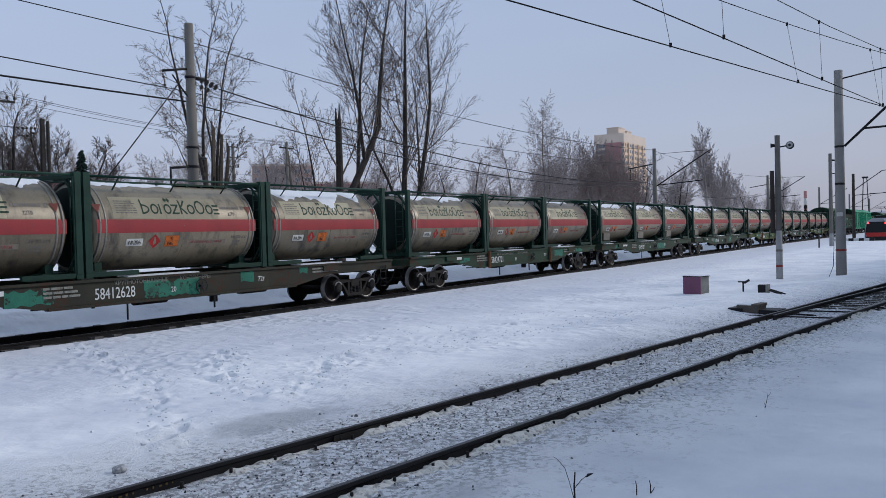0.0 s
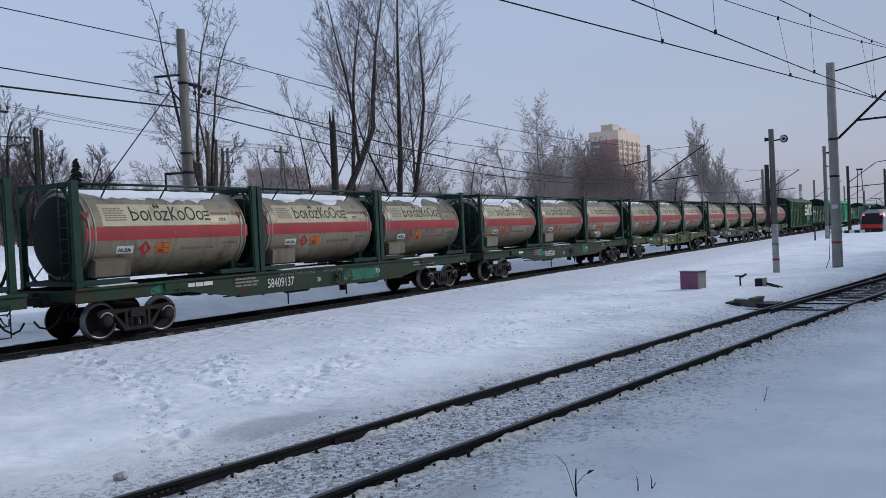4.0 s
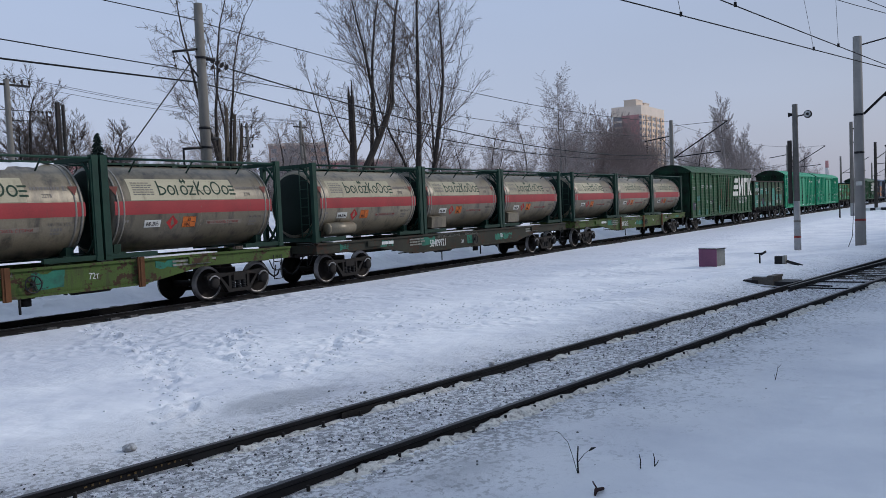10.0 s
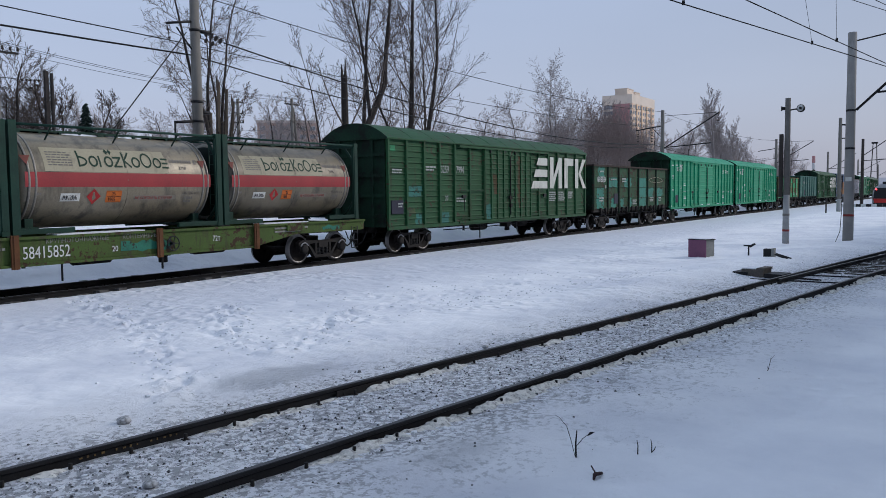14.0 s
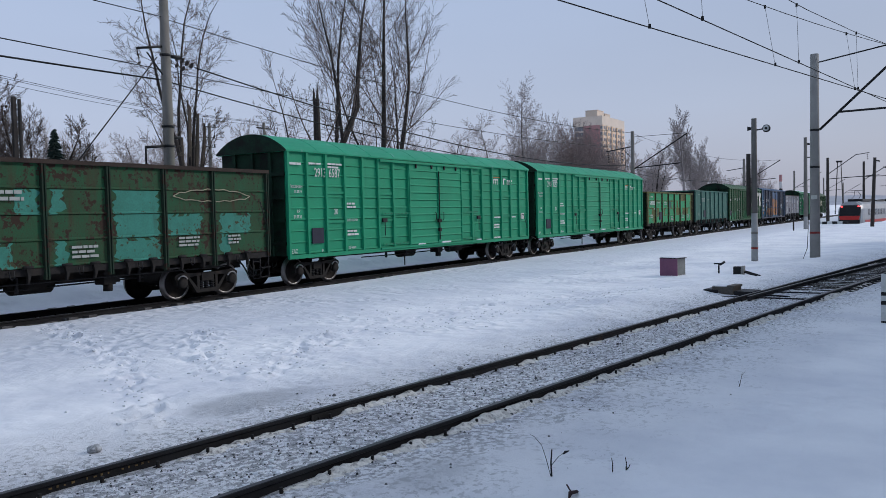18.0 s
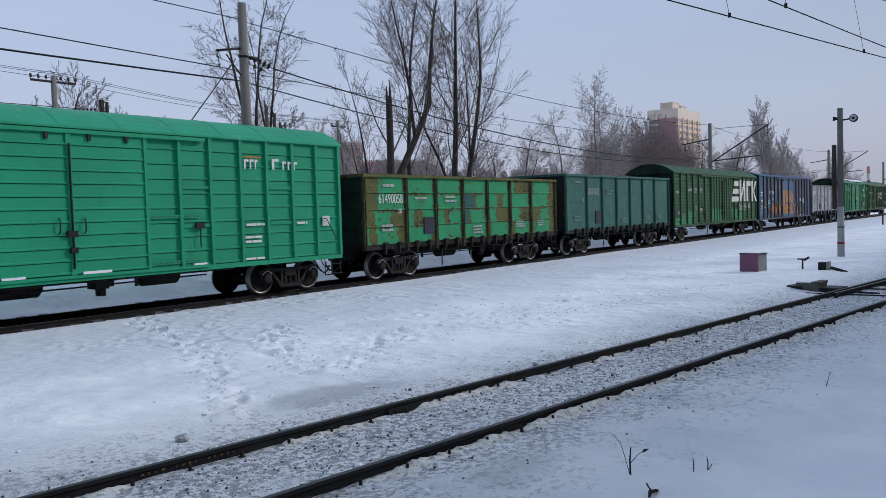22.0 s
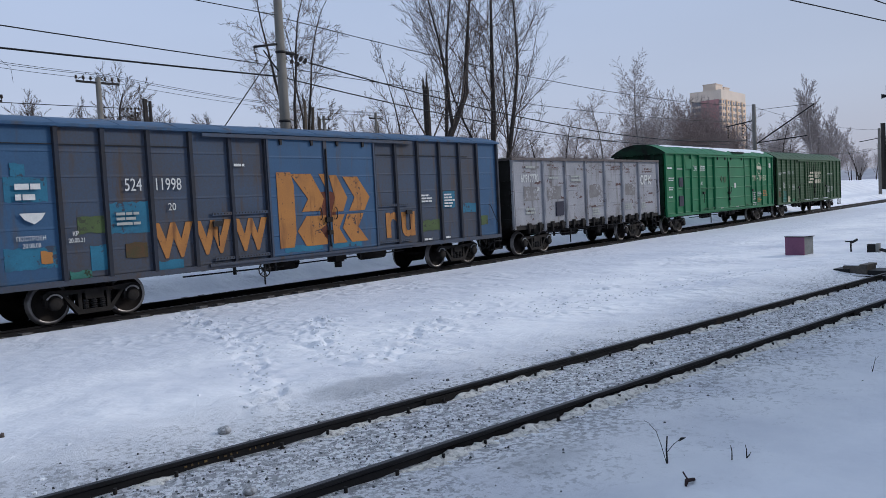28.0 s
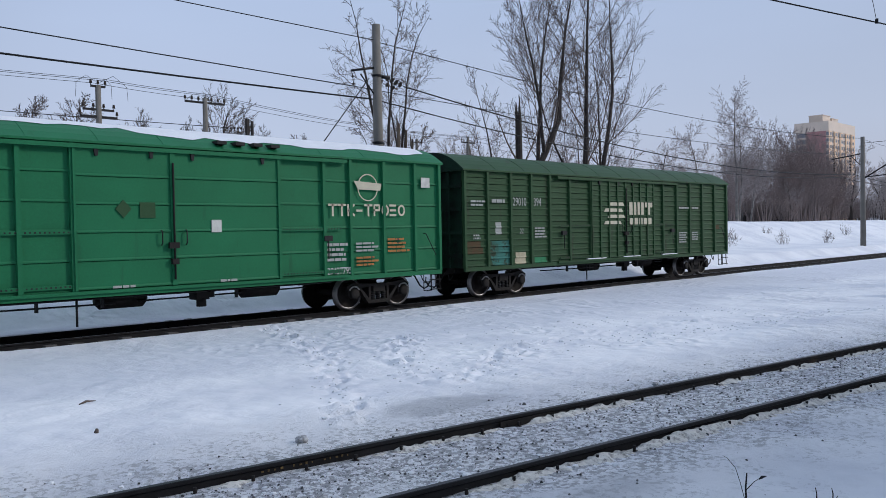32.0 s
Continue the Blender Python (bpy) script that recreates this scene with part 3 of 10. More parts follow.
def freight_track():
    track = thing("railway_track", "main railway track with sooty rails on dark half-buried sleepers", "track", kind="structure")
    for s in (-1, 1):
        hang("rail", rail_mesh(-160, 700, TRACK_Y + s * 0.76), track)
    bm = bmesh.new()
    prism(bm, [(-1.35, -0.30), (1.35, -0.30), (1.35, -0.185), (0.5, -0.185), (0.35, -0.21), (-0.35, -0.21), (-0.5, -0.185), (-1.35, -0.185)], "x", -0.13, 0.13)
    me = mesh_of("sleeper", bm, SLEEPER, bevel=0.012)
    bm = bmesh.new()
    for s in (-1, 1):
        for q in (-0.11, 0.11):
            block(bm, -0.05, 0.05, s * 0.76 + q - 0.035, s * 0.76 + q + 0.035, -0.19, -0.135)
    clips = mesh_of("rail_clip", bm, RUST_STEEL)
    for i in range(150):
        x = -6 + i * 0.545
        hang("sleeper", me, track, at=pose(x, TRACK_Y + 0.03 * math.sin(i * 2.3), 0, rz=0.8 * math.sin(i * 7.1)))
        hang("rail_clip", clips, track, at=(x, TRACK_Y, 0))
    bm = bmesh.new()
    for i in range(1050):
        x = 75.75 + i * 0.545
        block(bm, x - 0.13, x + 0.13, TRACK_Y - 1.35, TRACK_Y + 1.35, -0.3, -0.185)
    tagged(part("sleeper_row", bm, SLEEPER, track), kind="stuff")
    # snow lying between the sleeper ends
    rng = random.Random(14)
    bm = bmesh.new()
    for i in range(150):
        x = -6 + i * 0.545 + 0.14
        for s in (-1, 1):
            a, b = 0.88 + rng.uniform(0, 0.14), 1.30
            z = -0.085 + rng.uniform(-0.035, 0.02)
            ring = [bm.verts.new((x + u, TRACK_Y + s * v, -0.24)) for u, v in ((0, b), (0, a), (0.265, a), (0.265, b))]
            lid = [bm.verts.new((x + u + rng.uniform(-0.02, 0.02), TRACK_Y + s * v, z + w)) for u, v, w in ((0.02, b, 0.03), (0.05, a + 0.06, 0), (0.21, a + 0.06, 0), (0.24, b, 0.03))]
            for k in range(4):
                bm.faces.new((ring[k], ring[(k + 1) % 4], lid[(k + 1) % 4], lid[k]))
            bm.faces.new(lid)
    tagged(part("snow_pocket", bm, surface("sooty_snow", (0.15, 0.145, 0.145), (0.07, 0.066, 0.064), 0.9, 0, 4, 40, 0.5, 0.02, dirt=(0.36, 0.36, 0.37), dirt_scale=5, dirt_amount=0.22), track, "dirty snow between the sleeper ends"), kind="stuff")
    # snow lips along both edges of the ballast
    rng = random.Random(4)
    for s in (-1, 1):
        bm = bmesh.new()
        low, top = [], []
        x = -12.0
        while x < 90:
            jag = rng.uniform(-0.05, 0.14) + 0.05 * math.sin(x * 0.9)
            low.append(bm.verts.new((x, TRACK_Y + s * (1.17 + jag), -0.185)))
            top.append(bm.verts.new((x, TRACK_Y + s * (1.24 + jag), -0.105 + rng.uniform(-0.02, 0.02))))
            x += rng.uniform(0.12, 0.3)
        far = [bm.verts.new((v.co.x, TRACK_Y + s * 1.95, -0.10)) for v in top]
        for i in range(len(top) - 1):
            bm.faces.new((low[i], low[i + 1], top[i + 1], top[i]))
            bm.faces.new((top[i], top[i + 1], far[i + 1], far[i]))
        tagged(part("snow_edge", bm, SNOW, track, "ragged snow edge along the ballast"), kind="stuff")


freight_track()




def near_track():
    """The near track runs into a turnout, whose other branch leaves towards the camera's side."""
    track = thing("siding_track", "near railway track with rusty rails half buried in gritty snow", "track", kind="structure")
    c = math.sqrt(1 + NEAR_SLOPE ** 2)
    for s in (-1, 1):
        hang("rail", rail_mesh(-60, 420, NEAR_Y + s * 0.78 * c, NEAR_SLOPE, z=0.02), track)
    joint = bmesh.new()
    block(joint, -0.4, 0.4, -0.055, -0.04, -0.13, -0.045)
    block(joint, -0.4, 0.4, 0.04, 0.055, -0.13, -0.045)
    for i in range(4):
        rod(joint, (-0.3 + i * 0.2, -0.075, -0.09), (-0.3 + i * 0.2, 0.075, -0.09), 0.014, n=6)
    jm = mesh_of("joint_bar", joint, RUST_STEEL)
    for x, s in ((7.3, 1), (19.5, 1), (3.2, -1), (15.6, -1)):
        hang("joint_bar", jm, track, at=pose(x, NEAR_Y + NEAR_SLOPE * x + s * 0.78 * c, 0.02, rz=NEAR_TURN))
    clip = bmesh.new()
    block(clip, -0.03, 0.03, -0.12, -0.06, -0.16, -0.085)
    block(clip, -0.03, 0.03, 0.06, 0.12, -0.16, -0.085)
    rod(clip, (0, -0.10, -0.13), (0, -0.10, -0.03), 0.018, n=6)
    rod(clip, (0, 0.10, -0.13), (0, 0.10, -0.055), 0.014, n=6)
    cm = mesh_of("rail_clip", clip, RUST_STEEL)
    for i in range(70):
        x = 0.6 + i * 0.545
        for s in (-1, 1):
            hang("rail_clip", cm, track, at=pose(x, NEAR_Y + NEAR_SLOPE * x + s * 0.78 * c, -0.012, rz=NEAR_TURN))
    # gritty snow heaped against the rails, uneven along the top
    rng = random.Random(8)
    for s in (-1, 1):
        for side, w0, w1 in ((-1, 0.035, 0.26), (1, 0.035, 0.22)):
            bm = bmesh.new()
            x, rows = -0.5, []
            while x < 36:
                y = NEAR_Y + NEAR_SLOPE * x + s * 0.78 * c
                bare = max(0.0, 0.38 + noise.noise((x * 0.55, s * 9 + side * 3, 0)) + 0.45 * noise.noise((x * 2.6, s * 5, 2)))
                h = (-0.022 if s < 0 else -0.045) - 0.10 * bare - rng.uniform(0, 0.03)
                rows.append([bm.verts.new((x, y + side * w0, h)), bm.verts.new((x, y + side * (w0 + 0.05), h + 0.008)), bm.verts.new((x, y + side * (w0 + 0.13 + rng.uniform(-0.02, 0.02)), h * 0.55 - 0.06 + rng.uniform(-0.025, 0.025))), bm.verts.new((x, y + side * (w1 + 0.04 + rng.uniform(-0.05, 0.05)), -0.135))])
                x += rng.uniform(0.03, 0.08)
            for p, q in zip(rows, rows[1:]):
                for k in (0, 1, 2):
                    bm.faces.new((p[k], q[k], q[k + 1], p[k + 1]) if side > 0 else (p[k], p[k + 1], q[k + 1], q[k]))
            tagged(part("heaped_snow", bm, GRITTY_SNOW, track, "gritty snow heaped against the rail"), kind="stuff")
    # worn yellow rolling marks on the rail's web, too worn to read
    for i in range(15):
        if i in (4, 9):
            continue
        bm = bmesh.new()
        x = 3.98 + i * 0.066
        y = NEAR_Y + NEAR_SLOPE * x + 0.78 * c - 0.016
        block(bm, x, x + 0.03 - 0.008 * (i % 3), y - 0.004, y, -0.060, -0.045 + 0.006 * (i % 2))
        part("rail_mark", bm, RAIL_YELLOW, track)
    # the turnout: switch blades that part from the straight rails
    turn = thing("turnout", "railway turnout with dark switch blades and oily sleepers", "track switch", kind="structure")
    lead = lambda x: NEAR_SLOPE * x - 0.0034 * max(0.0, x - 20.0) ** 1.75
    for s, nudge in ((1, -0.16), (-1, 0.0)):
        hang("switch_blade", rail_mesh(21.0, 75.0, 0, bend=lambda x, s=s, k=nudge: NEAR_Y + s * 0.78 * c + lead(x) + k, z=0.018), turn)
    bm = bmesh.new()
    block(bm, -0.13, 0.13, -1.05, 0.71, -0.22, -0.10)
    sm = mesh_of("switch_sleeper", bm, surface("snow_dusted_oily_timber", (0.055, 0.05, 0.046), (0.03, 0.028, 0.026), 0.9, 0, 3, 30, 0.4, dirt=(0.55, 0.56, 0.6), dirt_scale=4.5, dirt_amount=0.38), bevel=0.015)
    bm = bmesh.new()
    for y in (-0.78, 0.62):
        block(bm, -0.08, 0.08, y - 0.2, y + 0.25, -0.102, -0.085)
    pm = mesh_of("slide_plate", bm, RUST_STEEL)
    for i in range(30):
        x = 24.3 + i * 0.55
        hang("switch_sleeper", sm, turn, at=pose(x, NEAR_Y + NEAR_SLOPE * x, 0.018, rz=NEAR_TURN + 90 - 90 + 0.6 * math.sin(i * 5)))
        hang("slide_plate", pm, turn, at=pose(x, NEAR_Y + NEAR_SLOPE * x, 0.02, rz=NEAR_TURN))
    bm = bmesh.new()
    for x in (21.6, 23.2):
        rod(bm, (x, NEAR_Y + NEAR_SLOPE * x - 0.9, -0.07), (x, NEAR_Y + NEAR_SLOPE * x + 1.5, -0.07), 0.02, n=6)
    part("stretcher_rod", bm, STEEL_DARK, turn)


near_track()


def grit():
    """Loose ballast stones and clods scattered along the near track."""
    rng = random.Random(11)
    dark = surface("ballast_stone", (0.14, 0.145, 0.155), (0.075, 0.078, 0.085), 0.95, 0, 8, 40, 0.4, island=0.6)
    verts, faces = [], []

    def stone(x, y, z, r):
        a0, b0 = rng.uniform(0, 6.28), len(verts)
        sq = rng.uniform(0.45, 0.8)
        for k in range(5):
            a = a0 + k * 1.2566 + rng.uniform(-0.3, 0.3)
            q = r * rng.uniform(0.7, 1.2)
            verts.append((x + q * math.cos(a), y + q * math.sin(a), z - 0.25 * r))
        for k in range(4):
            a = a0 + 0.5 + k * 1.571
            q = r * rng.uniform(0.4, 0.75)
            verts.append((x + q * math.cos(a), y + q * math.sin(a), z + r * sq))
        for k in range(5):
            faces.append((b0 + k, b0 + (k + 1) % 5, b0 + 5 + min(k, 3) % 4, ) if k != 4 else (b0 + 4, b0, b0 + 5))
        for k in range(3):
            faces.append((b0 + k + 1, b0 + 5 + k + 1, b0 + 5 + k))
        faces.append((b0 + 4, b0 + 5, b0 + 8))
        faces.append((b0 + 5, b0 + 6, b0 + 7, b0 + 8))

    for i in range(9000):
        x = rng.uniform(0.5, 34) if i % 3 else rng.uniform(1.5, 16)
        side = abs(rng.gauss(0, 0.72)) * (1 if rng.random() < 0.62 else -1)
        y = NEAR_Y + NEAR_SLOPE * x + side
        if abs(abs(side) - 0.78) < 0.06:
            continue
        r = 0.004 + 0.013 * rng.random() ** 5
        if i % 1100 == 0:
            r = rng.uniform(0.025, 0.045)
        stone(x, y, ground_z(x, y) + 0.006, r)
    me = bpy.data.meshes.new("ballast_stones")
    me.from_pydata(verts, [], faces)
    me.materials.append(dark)
    thing("ballast_stones", "dark ballast stones scattered over the gritty snow", "gravel", kind="stuff", me=me)


grit()


def clods():
    """Kicked-up lumps of snow along the footpaths and on the bank of the near track."""
    rng = random.Random(23)
    verts, faces = [], []
    paths = (((10.6, 17.0), (9.08, 12.9)), ((9.08, 12.9), (5.9, 7.7)), ((11.4, 13.0), (8.3, 8.9)), ((12.5, 10.4), (8.8, 8.6)), ((13.0, 9.5), (23.0, 7.2)), ((12.0, 12.0), (22.0, 10.0)))
    for i in range(4600):
        inside = i >= 1400
        if inside:
            # crumbs of snow and ice between and beside the near rails
            x, o = rng.uniform(1.0, 30.0), rng.gauss(0, 0.75)
            y = NEAR_Y + NEAR_SLOPE * x + o
            if abs(abs(o) - 0.78) < 0.07:
                continue
        else:
            (ax, ay), (bx, by) = paths[(0, 4, 1, 2, 3, 4, 4, 5)[i % 8]]
            u = rng.random()
            spread = 0.28 if i % 8 < 4 else 0.7
            x, y = ax + (bx - ax) * u + rng.gauss(0, spread), ay + (by - ay) * u + rng.gauss(0, spread * 0.8)
            if abs(y - NEAR_Y - NEAR_SLOPE * x) < 0.95:
                continue
        r = 0.010 + 0.034 * rng.random() ** 3
        b0, z, a0 = len(verts), ground_z(x, y), rng.uniform(0, 6.3)
        for k in range(6):
            q = r * rng.uniform(0.7, 1.25)
            verts.append((x + q * math.cos(a0 + k * 1.047), y + q * math.sin(a0 + k * 1.047), z - 0.01))
        for k in range(6):
            q = r * rng.uniform(0.5, 0.95)
            verts.append((x + q * math.cos(a0 + k * 1.047), y + q * math.sin(a0 + k * 1.047), z + r * rng.uniform(0.2, 0.45)))
        verts.append((x, y, z + r * rng.uniform(0.45, 0.6)))
        for k in range(6):
            j = (k + 1) % 6
            faces.append((b0 + k, b0 + j, b0 + 6 + j, b0 + 6 + k))
            faces.append((b0 + 6 + k, b0 + 6 + j, b0 + 12))
    me = bpy.data.meshes.new("snow_clods")
    me.from_pydata(verts, [], faces)
    me.materials.append(SNOW)
    thing("snow_clods", "lumps of kicked-up snow along the footpaths", "snow", kind="stuff", me=me)


clods()


def light_blocker():
    """A plain wall behind the camera, which no view shows, added to block light."""
    bm = bmesh.new()
    block(bm, -40, 70, -9.0, -8.4, -0.4, 10.5)
    single("wall_south", bm, surface("light_blocker_grey", (0.15, 0.13, 0.12), (0.11, 0.10, 0.09), 0.9, 0, 1, 10, 0.1), "plain unseen wall added behind the viewpoint to block light", "wall", kind="structure")


light_blocker()

# ---- train: shared running gear ----
def wheel_profile(s):
    p = [(0.06, 0.62), (0.13, 0.68), (0.15, 0.72), (0.40, 0.725), (0.508, 0.725), (0.508, 0.752), (0.4785, 0.764), (0.4735, 0.852), (0.405, 0.856), (0.39, 0.815), (0.17, 0.775), (0.15, 0.86), (0.085, 0.875), (0.085, 1.10)]
    return [(r, s * y) for r, y in p]


def running_gear():
    bm = bmesh.new()
    for s in (-1, 1):
        spin(bm, wheel_profile(s), "y", 32, slots=[0] * 5 + [1, 1, 1] + [0] * 5)
    rod(bm, (0, -0.66, 0), (0, 0.66, 0), 0.085, n=14)
    for s in (-1, 1):
        for k in range(4):
            a = k * math.pi / 2 + 0.4
            rod(bm, (0.27 * math.cos(a), s * 0.785, 0.27 * math.sin(a)), (0.27 * math.cos(a), s * 0.80, 0.27 * math.sin(a)), 0.025, n=6)
    g = {"wheelset": mesh_of("wheelset", bm, WHEEL, WHEEL_RIM)}
    bm = bmesh.new()
    for s in (-1,):
        yy = (s * 0.94, s * 1.10)
        top = [(-1.16, 0.60), (-1.16, 0.70), (-0.98, 0.78), (-0.40, 0.74), (0.40, 0.74), (0.98, 0.78), (1.16, 0.70), (1.16, 0.60), (0.72, 0.62), (0.45, 0.655), (-0.45, 0.655), (-0.72, 0.62)]
        prism(bm, top, "y", *yy)
        prism(bm, [(-0.74, 0.64), (-0.66, 0.64), (-0.33, 0.27), (-0.33, 0.20), (-0.42, 0.20)], "y", *yy)
        prism(bm, [(0.74, 0.64), (0.66, 0.64), (0.33, 0.27), (0.33, 0.20), (0.42, 0.20)], "y", *yy)
        prism(bm, [(-0.42, 0.17), (0.42, 0.17), (0.42, 0.275), (-0.42, 0.275)], "y", *yy)
        for x in (-0.34, 0.34):
            block(bm, x - 0.045, x + 0.045, min(yy), max(yy), 0.27, 0.68)
        for x in (-0.925, 0.925):
            block(bm, x - 0.20, x - 0.13, min(yy), max(yy), 0.42, 0.66)
            block(bm, x + 0.13, x + 0.20, min(yy), max(yy), 0.42, 0.66)
    g["side_frame"] = mesh_of("side_frame", bm, RUST_STEEL, bevel=0.012)
    bm = bmesh.new()
    block(bm, -0.22, 0.22, -1.12, 1.12, 0.50, 0.72)
    block(bm, -0.30, 0.30, -0.6, 0.6, 0.62, 0.86)
    rod(bm, (0, 0, 0.84), (0, 0, 0.98), 0.22, n=16)
    for x in (-0.42, 0.42):
        rod(bm, (x, -0.9, 0.42), (x, 0.9, 0.42), 0.035, n=8)
    for x in (-0.45, 0.45):
        for s in (-1, 1):
            block(bm, x - 0.05 if x > 0 else x - 0.03, x + 0.03 if x > 0 else x + 0.05, s * 0.76 - 0.06, s * 0.76 + 0.06, 0.33, 0.62)
    g["bolster"] = mesh_of("bogie", bm, RUST_STEEL, bevel=0.015)
    bm = bmesh.new()
    for s in (-1,):
        spin(bm, [(0.10, 0), (0.15, 0.03), (0.15, 0.16), (0.12, 0.18), (0.05, 0.19)] if s > 0 else [(0.10, 0), (0.15, -0.03), (0.15, -0.16), (0.12, -0.18), (0.05, -0.19)], "y", 14, (0, s * 1.0, 0))
        block(bm, -0.15, 0.15, s * 1.0 - 0.06 * (s < 0) - 0.02, s * 1.0 + 0.06 * (s > 0) + 0.02, 0.02, 0.17)
    g["axle_box"] = mesh_of("axle_box", bm, RUST_STEEL)
    bm = bmesh.new()
    for s in (-1,):
        arc = [(0.19 * math.cos(a), s * 1.125, 0.02 + 0.19 * math.sin(a)) for a in [math.pi * (0.16 + 0.068 * i) for i in range(11)]]
        chain(bm, arc, 0.022, 6)
    g["adapter"] = mesh_of("adapter", bm, FROST)
    bm = bmesh.new()
    prof = []
    for i in range(10):
        prof.append((0.088 if i % 2 else 0.062, 0.275 + i * 0.026))
    spin(bm, prof, "z", 10, (0, -1.04, 0), smooth=False)
    g["spring"] = mesh_of("coil_spring", bm, STEEL_DARK)
    bm = bmesh.new()
    block(bm, -0.65, 0.0, -0.12, 0.12, 0.98, 1.18)
    prism(bm, [(0.0, -0.14), (-0.20, -0.20), (-0.36, -0.20), (-0.38, -0.04), (-0.22, 0.02), (-0.20, 0.12), (-0.40, 0.20), (-0.10, 0.20), (0.02, 0.14)], "z", 0.92, 1.26)
    block(bm, 0.0, 0.35, -0.25, 0.25, 0.90, 1.22)
    g["coupler"] = mesh_of("coupler", bm, RUST_STEEL, bevel=0.012)
    bm = bmesh.new()
    chain(bm, [(0.25, -0.35, 0.95), (0.1, -0.36, 0.80), (-0.1, -0.36, 0.52), (-0.3, -0.34, 0.40), (-0.5, -0.30, 0.46), (-0.62, -0.28, 0.62)], 0.026, 8)
    chain(bm, [(0.25, -0.75, 0.95), (0.12, -0.75, 0.70), (0.0, -0.74, 0.62), (-0.02, -0.74, 0.80)], 0.018, 6)
    g["hose"] = mesh_of("brake_hose", bm, BLACK)
    bm = bmesh.new()
    for x in (0.0, 0.32):
        rod(bm, (x, -1.38, 0.42), (x, -1.38, 1.15), 0.016, n=6)
    for z in (0.42, 0.68, 0.94):
        rod(bm, (0, -1.38, z), (0.32, -1.38, z), 0.016, n=6)
    rod(bm, (0.16, -1.38, 1.1), (0.5, -0.9, 1.1), 0.02, n=6)
    g["step"] = mesh_of("step_ladder", bm, STEEL_DARK)
    bm = bmesh.new()
    rod(bm, (-0.5, 0, 0.72), (0.5, 0, 0.72), 0.2, n=14)
    rod(bm, (0.5, 0, 0.72), (0.62, 0, 0.72), 0.2, 0.08, n=14)
    rod(bm, (-0.62, 0, 0.72), (-0.5, 0, 0.72), 0.08, 0.2, n=14)
    g["air_tank"] = mesh_of("air_reservoir", bm, RUST_STEEL)
    bm = bmesh.new()
    block(bm, -0.17, 0.17, -0.2, 0.2, 0.62, 0.92)
    rod(bm, (0, -0.1, 0.45), (0, -0.1, 0.65), 0.12, n=10)
    block(bm, 0.15, 0.35, -0.12, 0.12, 0.66, 0.82)
    g["distributor"] = mesh_of("brake_distributor", bm, RUST_STEEL, bevel=0.02)
    bm = bmesh.new()
    for k in range(16):
        a, b = 2 * math.pi * k / 16, 2 * math.pi * (k + 1) / 16
        rod(bm, (0.19 * math.cos(a), 0, 0.19 * math.sin(a)), (0.19 * math.cos(b), 0, 0.19 * math.sin(b)), 0.018, n=5, caps=False)
    for k in range(5):
        a = 2 * math.pi * k / 5
        rod(bm, (0, 0, 0), (0.19 * math.cos(a), 0, 0.19 * math.sin(a)), 0.014, n=5)
    rod(bm, (0, -0.03, 0), (0, 0.1, 0), 0.04, n=8)
    g["handwheel"] = mesh_of("hand_wheel", bm, STEEL_DARK)
    return g


GEAR = running_gear()
MOVERS = []      # (thing, place along the train)
WHEELS = []      # (wheelset, place in its bogie)


def bogies(wagon, centres):
    for c in centres:
        b = hang("bogie", GEAR["bolster"], wagon, "dark cast-steel two-axle bogie", (c, 0, 0))
        for x in (-0.925, 0.925):
            w = hang("wheelset", GEAR["wheelset"], b, "steel wheelset with bright rims", (x, 0, 0.4785))
            WHEELS.append((w, x))
        for turn in (0, 180):
            hang("side_frame", GEAR["side_frame"], b, at=pose(0, 0, 0, rz=turn))
            for x in (-0.2, 0.0, 0.2):
                hang("coil_spring", GEAR["spring"], b, at=pose(x, 0, 0, rz=turn))
            for x in (-0.925, 0.925):
                hang("axle_box", GEAR["axle_box"], b, at=pose(x, 0, 0.4785, rz=turn))
                hang("adapter", GEAR["adapter"], b, "frosted bow over the axle box", pose(x, 0, 0.4785, rz=turn))


def ends(wagon, length, steps=True, out=0.45):
    hang("coupler", GEAR["coupler"], wagon, at=(0.1, 0, 0))
    hang("coupler", GEAR["coupler"], wagon, at=pose(length - 0.1, 0, 0, rz=180))
    hang("brake_hose", GEAR["hose"], wagon, at=(0.05, 0, 0))
    hang("brake_hose", GEAR["hose"], wagon, at=pose(length - 0.05, -0.1, 0) @ Matrix.Diagonal((-1, 1, 1, 1)))
    if steps:
        hang("step_ladder", GEAR["step"], wagon, at=(length - 0.62, 0, 0))


